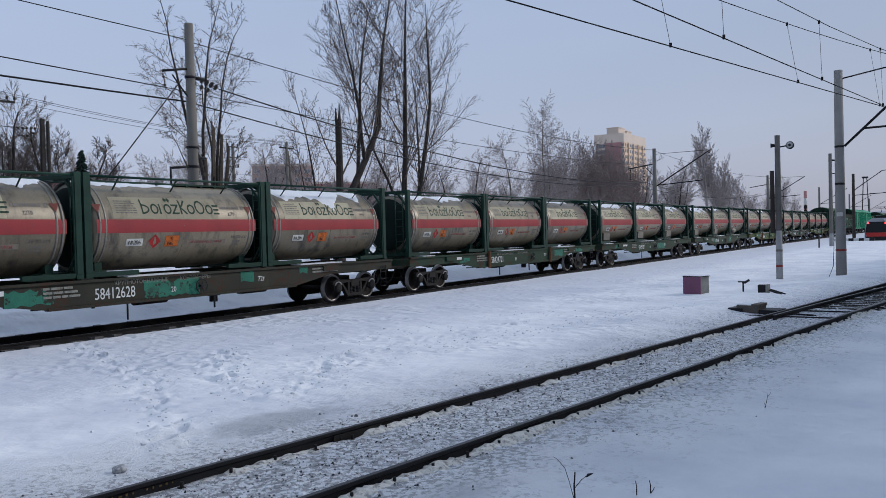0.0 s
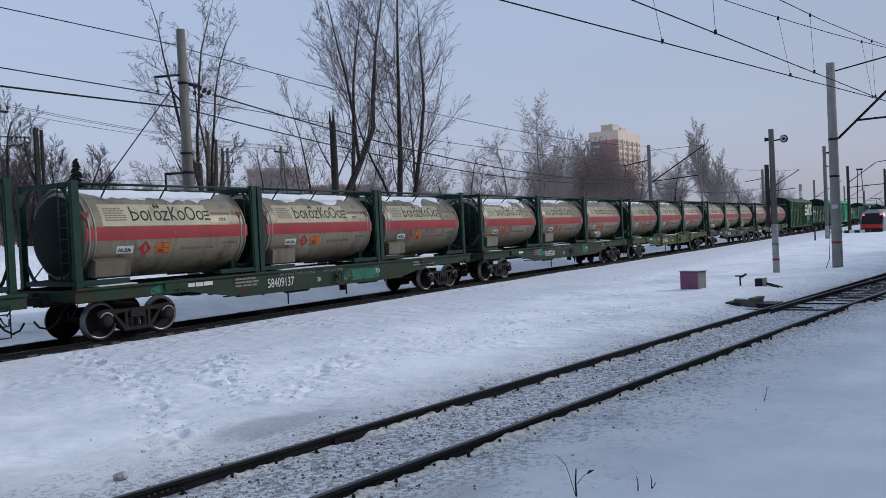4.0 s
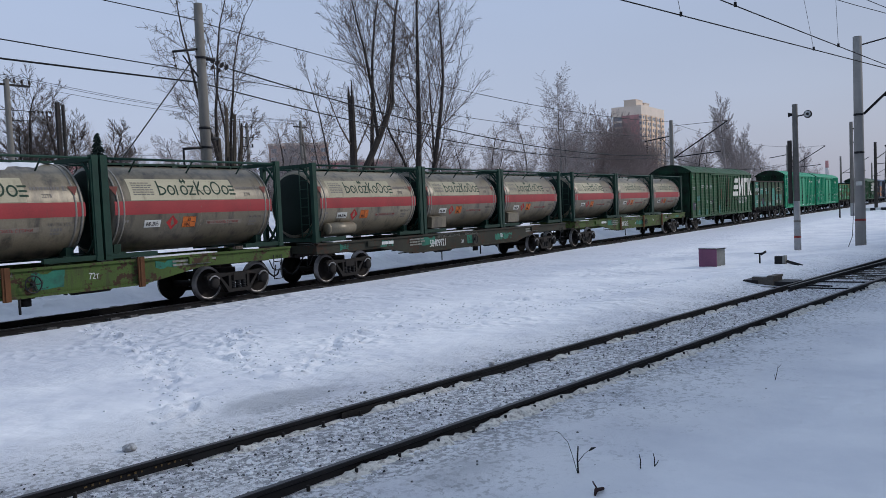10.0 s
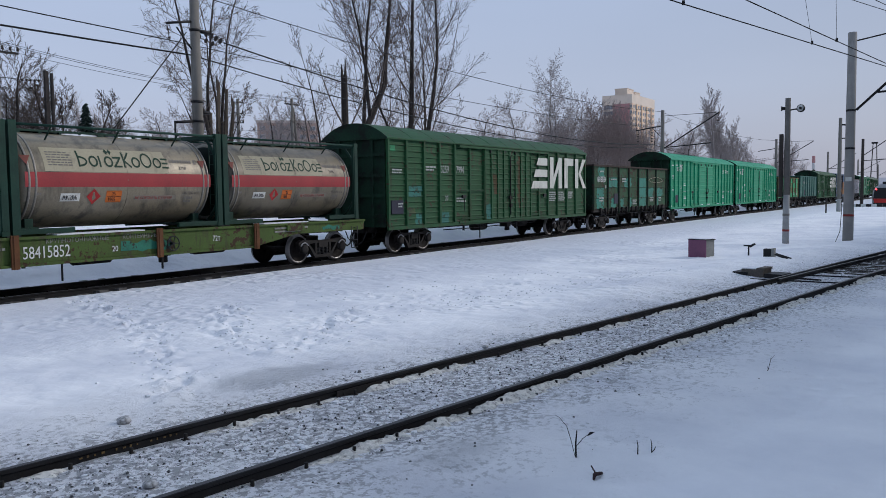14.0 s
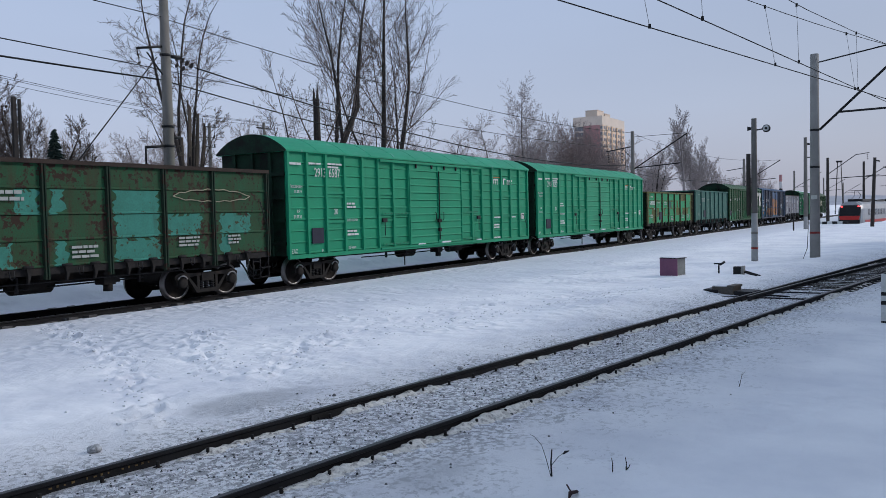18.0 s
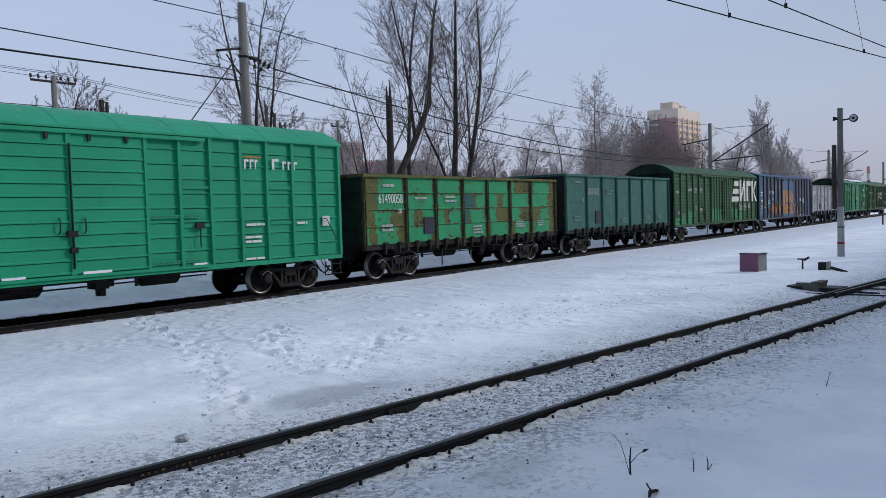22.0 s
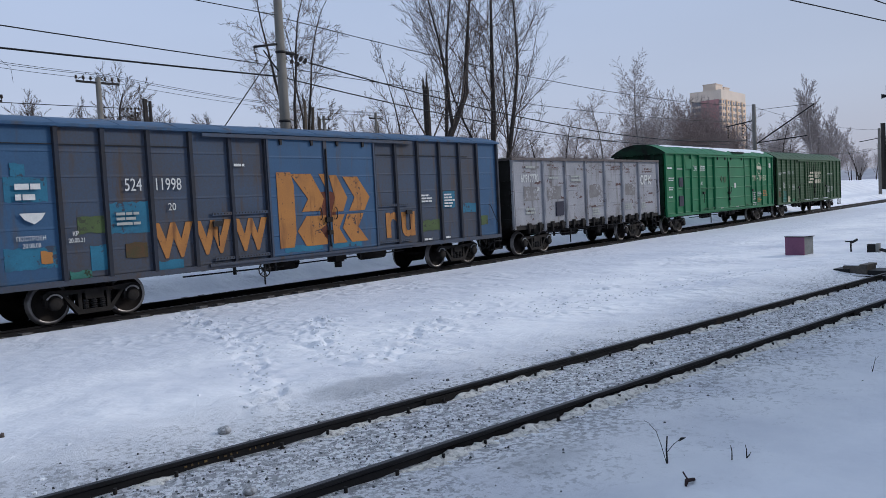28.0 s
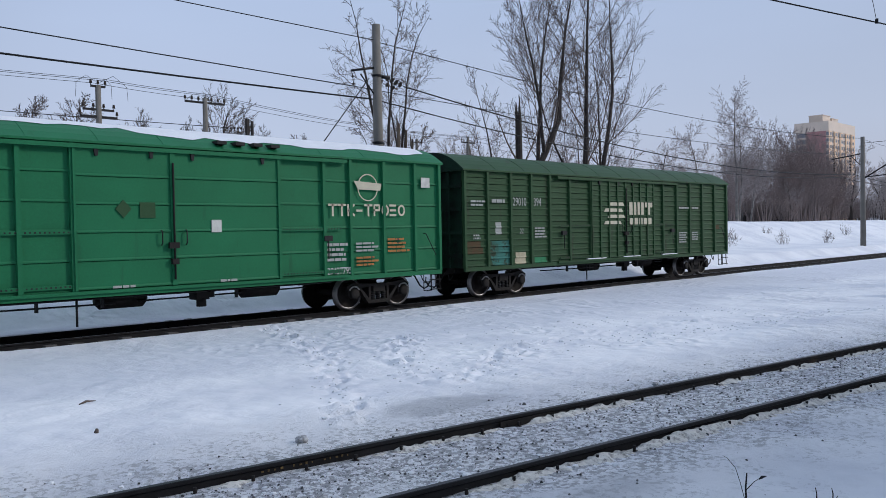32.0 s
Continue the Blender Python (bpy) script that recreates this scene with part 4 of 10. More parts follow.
def brakes(wagon, length, seed):
    """Brake gear under the floor: reservoir, cylinder, rods, release lever."""
    mid = length / 2
    hang("air_reservoir", GEAR["air_tank"], wagon, at=(mid + 3.0, -0.55, 0.05))
    hang("brake_cylinder", GEAR["air_tank"], wagon, at=(mid - 0.6, -0.35, 0.02))
    hang("brake_distributor", GEAR["distributor"], wagon, at=(mid + 1.2, -0.75, 0.02))
    for p, q in (((mid - 4.2, -0.8, 0.72), (mid - 0.9, -0.8, 0.70)), ((mid - 0.3, -0.6, 0.70), (mid + 4.4, -0.7, 0.74)), ((mid - 5.0, -1.1, 0.86), (mid + 5.0, -1.1, 0.86))):
        bm = bmesh.new()
        rod(bm, p, q, 0.022, n=6)
        part("brake_rod", bm, STEEL_DARK, wagon)
    for k in (-2.6, -1.2, 2.2):
        bm = bmesh.new()
        block(bm, mid + k - 0.03, mid + k + 0.03, -0.84, -0.76, 0.62, 1.0)
        part("brake_hanger", bm, STEEL_DARK, wagon)
    bm = bmesh.new()
    rod(bm, (mid - 1.9, -1.2, 0.28), (mid - 1.9, -1.2, 0.95), 0.025, n=6)
    part("hanger", bm, STEEL_DARK, wagon)


# ---- tank containers ----
TANK_SKIN = surface("weathered_tank_cladding", (0.238, 0.202, 0.142), (0.155, 0.130, 0.090), 0.42, 0.15, 0.9, 24, 0.10, dirt=(0.062, 0.054, 0.044), dirt_scale=1.0, dirt_amount=0.56, streak=True, random_obj=0.22, sheen=0.5)
TANK_END = surface("dark_green_tank_end", (0.008, 0.020, 0.016), (0.005, 0.012, 0.010), 0.75, 0, 1.5, 20, 0.15)
TANK_BAND = surface("red_band", (0.37, 0.050, 0.054), (0.26, 0.042, 0.046), 0.6, 0, 1.5, 25, 0.1, dirt=(0.16, 0.07, 0.06), dirt_amount=0.18, streak=True)
TANK_LABEL = surface("cream_label_panel", (0.44, 0.40, 0.285), (0.34, 0.305, 0.215), 0.55, 0, 1.1, 25, 0.08, dirt=(0.19, 0.165, 0.12), dirt_amount=0.32, streak=True, random_obj=0.22)
FRAME_GREEN = surface("dark_green_frame_paint", (0.014, 0.052, 0.036), (0.009, 0.032, 0.024), 0.55, 0, 2, 30, 0.15, dirt=(0.03, 0.03, 0.025), dirt_amount=0.2)
MARK_DARK = surface("dark_green_print", (0.02, 0.045, 0.03), (0.03, 0.06, 0.04), 0.7, 0, 6, 30, 0)
MARK_GREY = surface("faded_grey_print", (0.16, 0.15, 0.14), (0.22, 0.2, 0.18), 0.8, 0, 6, 30, 0)
MARK_WHITE = surface("white_label", (0.66, 0.66, 0.62), (0.5, 0.5, 0.47), 0.7, 0, 6, 30, 0.05)
WARN_RED = surface("faded_red_print", (0.36, 0.10, 0.09), (0.3, 0.12, 0.10), 0.8, 0, 6, 30, 0)
HAZARD_RED = surface("red_hazard_label", (0.42, 0.03, 0.03), (0.3, 0.03, 0.03), 0.6, 0, 6, 30, 0.05)
HAZARD_ORANGE = surface("orange_hazard_plate", (0.62, 0.16, 0.03), (0.48, 0.12, 0.03), 0.6, 0, 6, 30, 0.05)
TANK_R, TANK_Z, TANK_L = 1.16, 1.27, 6.02


def tank_sheet(x0, x1, z0, z1, lift, n=6):
    """A thin sheet bent round the tank's near side."""
    bm = bmesh.new()
    r = TANK_R + lift
    a0, a1 = math.asin(max(-1, (z0 - TANK_Z) / TANK_R)), math.asin(min(1, (z1 - TANK_Z) / TANK_R))
    rows = []
    for i in range(n + 1):
        a = a0 + (a1 - a0) * i / n
        rows.append([bm.verts.new((x, -r * math.cos(a), TANK_Z + r * math.sin(a))) for x in (x0, x1)])
    for p, q in zip(rows, rows[1:]):
        bm.faces.new((p[0], p[1], q[1], q[0])).smooth = True
    return bm


def merge_bm(target, source):
    me = bpy.data.meshes.new("join")
    source.to_mesh(me)
    source.free()
    target.from_mesh(me)
    bpy.data.meshes.remove(me)


def tank_meshes():
    g = {}
    bm = bmesh.new()
    n, xs = 48, [0.30, 0.36, 0.50, 0.52, 2.05, 2.07, 4.0, 4.02, 5.50, 5.52, 5.66, 5.72]
    rs = [1.02, 1.11, 1.155, 1.16, 1.16, 1.163, 1.163, 1.16, 1.16, 1.155, 1.11, 1.02]
    spin(bm, [(0.25, 0.05), (0.62, 0.10), (0.88, 0.18)] + list(zip(rs, xs)) + [(0.88, 5.84), (0.62, 5.92), (0.25, 5.97)], "x", n, (0, 0, TANK_Z),
         slots=[1, 1, 1] + [0] * (len(xs) - 1) + [1, 1, 1])
    g["shell"] = mesh_of("tank", bm, TANK_SKIN, TANK_END)
    bm = bmesh.new()
    prof = [(TANK_R + 0.002, -0.03), (TANK_R + 0.016, -0.02), (TANK_R + 0.016, 0.02), (TANK_R + 0.002, 0.03)]
    spin(bm, prof, "x", 40, (0, 0, TANK_Z))
    g["strap"] = mesh_of("cladding_strap", bm, surface("cladding_strap", (0.29, 0.27, 0.24), (0.17, 0.155, 0.135), 0.45, 0.3, 2, 20, 0.1))
    bm = bmesh.new()
    spin(bm, [(TANK_R + 0.002, -0.012), (TANK_R + 0.007, -0.006), (TANK_R + 0.007, 0.006), (TANK_R + 0.002, 0.012)], "x", 40, (0, 0, TANK_Z))
    g["seam"] = mesh_of("cladding_seam", bm, TANK_SKIN)
    bm = tank_sheet(0.36, 5.66, TANK_Z - 0.17, TANK_Z + 0.175, 0.006)
    far = tank_sheet(0.36, 5.66, TANK_Z - 0.17, TANK_Z + 0.175, 0.006)
    bmesh.ops.scale(far, vec=(1, -1, 1), verts=far.verts)
    merge_bm(bm, far)
    g["band"] = mesh_of("red_band", bm, TANK_BAND)
    g["panel"] = mesh_of("label_panel", tank_sheet(0.85, 4.25, TANK_Z + 0.195, TANK_Z + 0.76, 0.004), TANK_LABEL)
    # the operator's wordmark as plain rings, bars and hooks of its colour
    def bent(x, z, lift=0.010):
        a = math.asin(max(-1, min(1, (z - TANK_Z) / TANK_R)))
        return (x, -(TANK_R + lift) * math.cos(a), TANK_Z + (TANK_R + lift) * math.sin(a))

    rng = random.Random(3)
    row, x, base = [], 1.72, TANK_Z + 0.34
    for kind, w, h in (("b", 0.27, 0.34), ("O", 0.24, 0.23), ("I", 0.13, 0.23), ("O", 0.24, 0.23), ("Z", 0.23, 0.22), ("K", 0.23, 0.34), ("O", 0.25, 0.23), ("O", 0.34, 0.34), ("O", 0.25, 0.23), ("=", 0.22, 0.22)):
        row.append((kind, x, base, w, h))
        x += w + 0.025
    bm = shapes(bmesh.new(), row, 0.046, bent)
    for lean in (-0.05, 0.05):
        bm.faces.new([bm.verts.new(bent(2.60 + lean + u, base + v, 0.011)) for u, v in ((0.0, 0.29), (0.055, 0.36), (0.0, 0.43), (-0.055, 0.36))])
    g["wordmark"] = mesh_of("wordmark", bm, MARK_DARK)
    bm = bmesh.new()
    for i in range(6):
        q = TANK_Z + 0.66 - i * 0.06
        xx = 0.95
        while xx < 1.5:
            w = rng.uniform(0.05, 0.13)
            merge_bm(bm, tank_sheet(xx, min(1.56, xx + w), q - 0.026, q, 0.011, 1))
            xx += w + 0.022
    g["notice"] = mesh_of("notice_print", bm, MARK_GREY)
    bm = bmesh.new()
    for (a, b, c, d) in ((4.38, 5.10, 0.47, 0.55), (5.16, 5.26, 0.45, 0.57), (4.80, 5.12, -0.50, -0.43), (4.80, 5.05, -0.58, -0.53), (0.62, 0.75, -0.36, -0.30)):
        xx = a
        while xx < b - 0.02:
            w = rng.uniform(0.04, 0.075)
            merge_bm(bm, tank_sheet(xx, min(b, xx + w), TANK_Z + c, TANK_Z + d, 0.007, 1))
            xx += w + 0.022
    g["code"] = mesh_of("container_code", bm, MARK_GREY)
    g["strip"] = mesh_of("warning_strip", tank_sheet(3.22, 4.52, TANK_Z - 0.50, TANK_Z - 0.385, 0.008, 2), surface("bleached_strip", (0.27, 0.24, 0.2), (0.20, 0.175, 0.14), 0.7, 0, 3, 30, 0.05))
    # labels
    z0 = TANK_Z - 0.53
    g["plate"] = mesh_of("owner_label", tank_sheet(1.22, 1.72, z0 + 0.02, z0 + 0.21, 0.010, 3), MARK_WHITE)
    bm = bmesh.new()
    cx, cz, h = 2.08, z0 + 0.13, 0.19
    r = TANK_R + 0.014
    pts = []
    for ux, uz in ((cx, cz - h), (cx + h, cz), (cx, cz + h), (cx - h, cz)):
        a = math.asin((uz - TANK_Z) / TANK_R)
        pts.append(bm.verts.new((ux, -r * math.cos(a), TANK_Z + r * math.sin(a))))
    bm.faces.new(pts)
    g["diamond"] = mesh_of("flammable_label", bm, HAZARD_RED)
    g["orange"] = mesh_of("hazard_plate", tank_sheet(2.42, 2.85, z0 - 0.02, z0 + 0.27, 0.012, 3), HAZARD_ORANGE)
    bm = bmesh.new()
    for (a, b, c, d) in ((2.44, 2.83, 0.120, 0.128), (2.44, 2.83, 0.255, 0.262), (2.44, 2.83, -0.012, -0.004)):
        merge_bm(bm, tank_sheet(a, b, z0 + c, z0 + d, 0.016, 1))
    g["rule"] = mesh_of("plate_rule", bm, BLACK)
    bm = bmesh.new()
    bm.faces.new([bm.verts.new(bent(u, TANK_Z + 0.46 + v, 0.022)) for u, v in ((-0.13, 0.09), (0.13, 0.09), (0.0, -0.13))])
    g["triangle"] = mesh_of("warning_triangle", bm, surface("dulled_red_label", (0.20, 0.055, 0.045), (0.14, 0.05, 0.04), 0.7, 0, 6, 30, 0.05))
    # frame: corner posts, rails, braces, saddle
    bm = bmesh.new()
    block(bm, 0.0, 0.16, -1.22, -1.08, 0.0, 2.59)
    block(bm, 0.0, 0.16, -1.22, -1.07, 0.0, 0.12)
    block(bm, -0.005, 0.178, -1.225, -1.06, 2.47, 2.595)
    block(bm, -0.005, 0.178, -1.225, -1.06, -0.005, 0.11)
    block(bm, 0.16, 0.20, -1.20, -1.17, 0.12, 2.47)
    g["post"] = mesh_of("corner_post", bm, FRAME_GREEN, bevel=0.008)
    bm = bmesh.new()
    block(bm, 0.03, 0.13, -1.07, 1.07, 2.45, 2.57)
    for s in (-1, 1):
        chain(bm, [(0.08, s * 1.07, 2.0), (0.08, s * 0.75, 2.4), (0.08, s * 0.55, 2.5)], 0.045, 4)
    g["end_top"] = mesh_of("end_top_beam", bm, FRAME_GREEN)
    bm = bmesh.new()
    block(bm, 0.03, 0.13, -1.07, 1.07, 0.02, 0.14)
    for s in (-1, 1):
        chain(bm, [(0.08, s * 1.07, 0.62), (0.08, s * 0.80, 0.25), (0.08, s * 0.6, 0.1)], 0.045, 4)
    g["end_foot"] = mesh_of("end_foot_beam", bm, FRAME_GREEN)
    bm = bmesh.new()
    for s in (-1, 1):
        rod(bm, (0.16, s * 1.15, 2.52), (5.86, s * 1.15, 2.52), 0.032, n=6)
        for x in (1.1, 2.9, 4.7):
            chain(bm, [(x, s * 1.15, 2.52), (x, s * 1.02, 2.50), (x + 0.02, s * 0.72, 2.22)], 0.022, 5)
    g["top_rail"] = mesh_of("top_rail", bm, FRAME_GREEN)
    bm = bmesh.new()
    block(bm, 0.16, 1.5, -1.20, -1.08, 0.02, 0.14)
    g["foot_rail"] = mesh_of("foot_rail", bm, FRAME_GREEN, bevel=0.008)
    bm = bmesh.new()
    for s in (-1, 1):
        prism(bm, [(0.10, 0.12), (0.30, 0.12), (0.30, 0.36), (0.10, 0.36)], "y", s * 0.45, s * 0.80)
    block(bm, 0.0, 0.4, -0.85, 0.85, 0.05, 0.16)
    g["saddle"] = mesh_of("saddle", bm, FRAME_GREEN, bevel=0.008)
    bm = bmesh.new()
    for y in (-0.95, -0.60):
        rod(bm, (0.02, y, 0.1), (0.02, y, 2.5), 0.02, n=6)
    for i in range(8):
        rod(bm, (0.02, -0.95, 0.3 + i * 0.29), (0.02, -0.60, 0.3 + i * 0.29), 0.014, n=5)
    g["ladder"] = mesh_of("ladder", bm, FRAME_GREEN)
    bm = bmesh.new()
    rod(bm, (0.75, -1.06, 0.42), (2.0, -1.06, 0.42), 0.20, n=18)
    spin(bm, [(0.20, 2.0), (0.17, 2.05), (0.08, 2.08)], "x", 18, (0, -1.06, 0.42))
    spin(bm, [(0.08, 0.67), (0.17, 0.70), (0.20, 0.75)], "x", 18, (0, -1.06, 0.42))
    g["tube"] = mesh_of("document_tube", bm, TANK_SKIN)
    bm = bmesh.new()
    prism(bm, [(-0.86, 0.62), (-1.06, 0.66), (-1.20, 0.60), (-1.16, 0.20), (-0.80, 0.20)], "x", 0.55, 1.55)
    g["cabinet"] = mesh_of("valve_cabinet", bm, TANK_SKIN, bevel=0.012)
    bm = bmesh.new()
    block(bm, 0.6, 5.4, -0.28, 0.28, 2.44, 2.49)
    for i in range(9):
        block(bm, 0.7 + i * 0.52, 0.76 + i * 0.52, -0.3, 0.3, 2.38, 2.45)
    rod(bm, (2.9, 0, 2.3), (2.9, 0, 2.5), 0.28, n=16)
    g["walkway"] = mesh_of("walkway", bm, FRAME_GREEN)
    return g


TANK = tank_meshes()


def snow_cap(seed, cover, x0, x1):
    """A snow blanket with a ragged rim along the tank's crown."""
    rng = random.Random(seed)
    bm = bmesh.new()
    nx, na = 46, 12
    grid = []
    p = rng.uniform(0, 50)
    for i in range(nx + 1):
        u = i / nx
        x = x0 + (x1 - x0) * u
        edge = cover * (0.72 + 0.5 * noise.noise((u * 5 + p, 0, 0)) + 0.22 * noise.noise((u * 17 + p, 3, 0))) * min(1, 6 * u + 0.1, 6 * (1 - u) + 0.1)
        back = cover * 1.2
        row = []
        for j in range(na + 1):
            a = -edge + (edge + back) * j / na
            thick = 0.075 * math.sin(math.pi * j / na) ** 0.35 * (0.75 + 0.35 * noise.noise((u * 9, j * 0.5, p))) + 0.004
            r = TANK_R + thick
            row.append(bm.verts.new((x, r * math.sin(a), TANK_Z + r * math.cos(a))))
        grid.append(row)
    for p0, p1 in zip(grid, grid[1:]):
        for j in range(na):
            bm.faces.new((p0[j], p0[j + 1], p1[j + 1], p1[j])).smooth = True
    return bm


def tank_container(k, i, style):
    along = 5.4 + 19.65 * k + i * 6.09
    c = thing("tank_container", style["label"], "tank container", pose(along, TRACK_Y, 1.40), "tank containers on the freight train")
    MOVERS.append((c, along, 1.40))
    hang("tank", TANK["shell"], c, "beige weathered cylindrical tank with dark ends")
    for x in (0.46, 0.62, 5.42, 5.58):
        hang("cladding_strap", TANK["strap"], c, at=(x, 0, 0))
    hang("cladding_seam", TANK["seam"], c, at=(3.02, 0, 0))
    hang("red_band", TANK["band"], c, "red band round the tank's waist")
    hang("label_panel", TANK["panel"], c, "cream panel with a dark wordmark")
    hang("wordmark", TANK["wordmark"], c)
    for nm, key in (("notice_print", "notice"), ("container_code", "code")):
        tagged(hang(nm, TANK[key], c), kind="stuff")
    pl = hang("owner_label", TANK["plate"], c, "small white label")
    hang("flammable_label", TANK["diamond"], c, "red diamond hazard label")
    op = hang("hazard_plate", TANK["orange"], c, "orange hazard number plate")
    hang("plate_rule", TANK["rule"], op)
    for x in (0.42, 5.42):
        hang("warning_triangle", TANK["triangle"], c, at=(x, 0, 0))
    face = lambda z: -(TANK_R + 0.016) * math.cos(math.asin((z - TANK_Z) / TANK_R))
    z0 = TANK_Z - 0.53
    for body, size, x, z, par in (("AK206", 0.17, 1.26, z0 + 0.055, pl), ("23", 0.13, 2.56, z0 + 0.145, op), ("1965", 0.13, 2.47, z0 + 0.01, op)):
        t = lettering(body, size, par, x, face(z + 0.05) - 0.012, z, BLACK, squeeze=0.8)
    t = lettering("22T8", 0.14, c, 4.62, face(TANK_Z + 0.34) - 0.004, TANK_Z + 0.29, MARK_GREY)
    t.rotation_euler = (-0.30, 0, 0)
    t = lettering("UN T50 1CC", 0.13, c, 4.72, face(TANK_Z - 0.38) - 0.002, TANK_Z - 0.38, MARK_GREY, squeeze=0.8)
    tagged(t, kind="stuff").rotation_euler = (0.30, 0, 0)
    hang("warning_strip", TANK["strip"], c, "bleached strip under the warning")
    t = lettering("НЕ СПУСКАТЬ С ГОРКИ", 0.105, c, 3.25, face(TANK_Z - 0.49) - 0.004, TANK_Z - 0.485, WARN_RED, squeeze=0.92)
    tagged(t, kind="stuff").rotation_euler = (0.39, 0, 0)
    for m in (Matrix.Identity(4), Matrix.Translation((TANK_L, 0, 0)) @ Matrix.Diagonal((-1, 1, 1, 1))):
        for s in (1, -1):
            hang("corner_post", TANK["post"], c, at=m @ Matrix.Diagonal((1, s, 1, 1)))
            hang("foot_rail", TANK["foot_rail"], c, at=m @ Matrix.Diagonal((1, s, 1, 1)))
        hang("end_top_beam", TANK["end_top"], c, at=m)
        hang("end_foot_beam", TANK["end_foot"], c, at=m)
    hang("top_rail", TANK["top_rail"], c)
    for x in (0.4, 5.2):
        hang("saddle", TANK["saddle"], c, at=(x, 0, 0))
    hang("walkway", TANK["walkway"], c)
    hang("ladder", TANK["ladder"], c)
    if style.get("box") == "tube":
        hang("document_tube", TANK["tube"], c)
    elif style.get("box") == "cabinet":
        hang("valve_cabinet", TANK["cabinet"], c)
    if style["snow"]:
        cover, a, b = style["snow"]
        part("snow_cap", snow_cap(k * 10 + i, cover, a, b), SNOW, c, "snow lying along the top")
    return c


# ---- flat wagons ----
TEAL = surface("teal_paint_patch", (0.03, 0.19, 0.13), (0.022, 0.12, 0.085), 0.65, 0, 3, 30, 0.1, dirt=(0.03, 0.06, 0.05), dirt_amount=0.25, chips=(0.03, 0.03, 0.024), chip_amount=0.45)
FLAT_BODY = [surface("faded_olive_steel", (0.042, 0.043, 0.031), (0.026, 0.026, 0.020), 0.75, 0, 1.2, 30, 0.25, dirt=(0.03, 0.026, 0.022), dirt_amount=0.3, streak=True, chips=(0.05, 0.028, 0.018), chip_amount=0.4),
             surface("green_flat_paint", (0.026, 0.062, 0.036), (0.020, 0.038, 0.026), 0.75, 0, 1.0, 30, 0.25, dirt=(0.04, 0.035, 0.028), dirt_amount=0.35, streak=True, chips=(0.05, 0.028, 0.018), chip_amount=0.4),
             surface("lime_flat_paint", (0.075, 0.125, 0.03), (0.05, 0.075, 0.022), 0.75, 0, 1.0, 30, 0.25, dirt=(0.05, 0.04, 0.03), dirt_amount=0.35, streak=True, chips=(0.05, 0.028, 0.018), chip_amount=0.4)]
FADED_INK = surface("faded_white_print", (0.30, 0.30, 0.27), (0.15, 0.15, 0.13), 0.8, 0, 8, 40, 0)
RUSTY_POST = surface("rust_brown_post", (0.15, 0.065, 0.03), (0.09, 0.04, 0.02), 0.85, 0, 3, 30, 0.3)


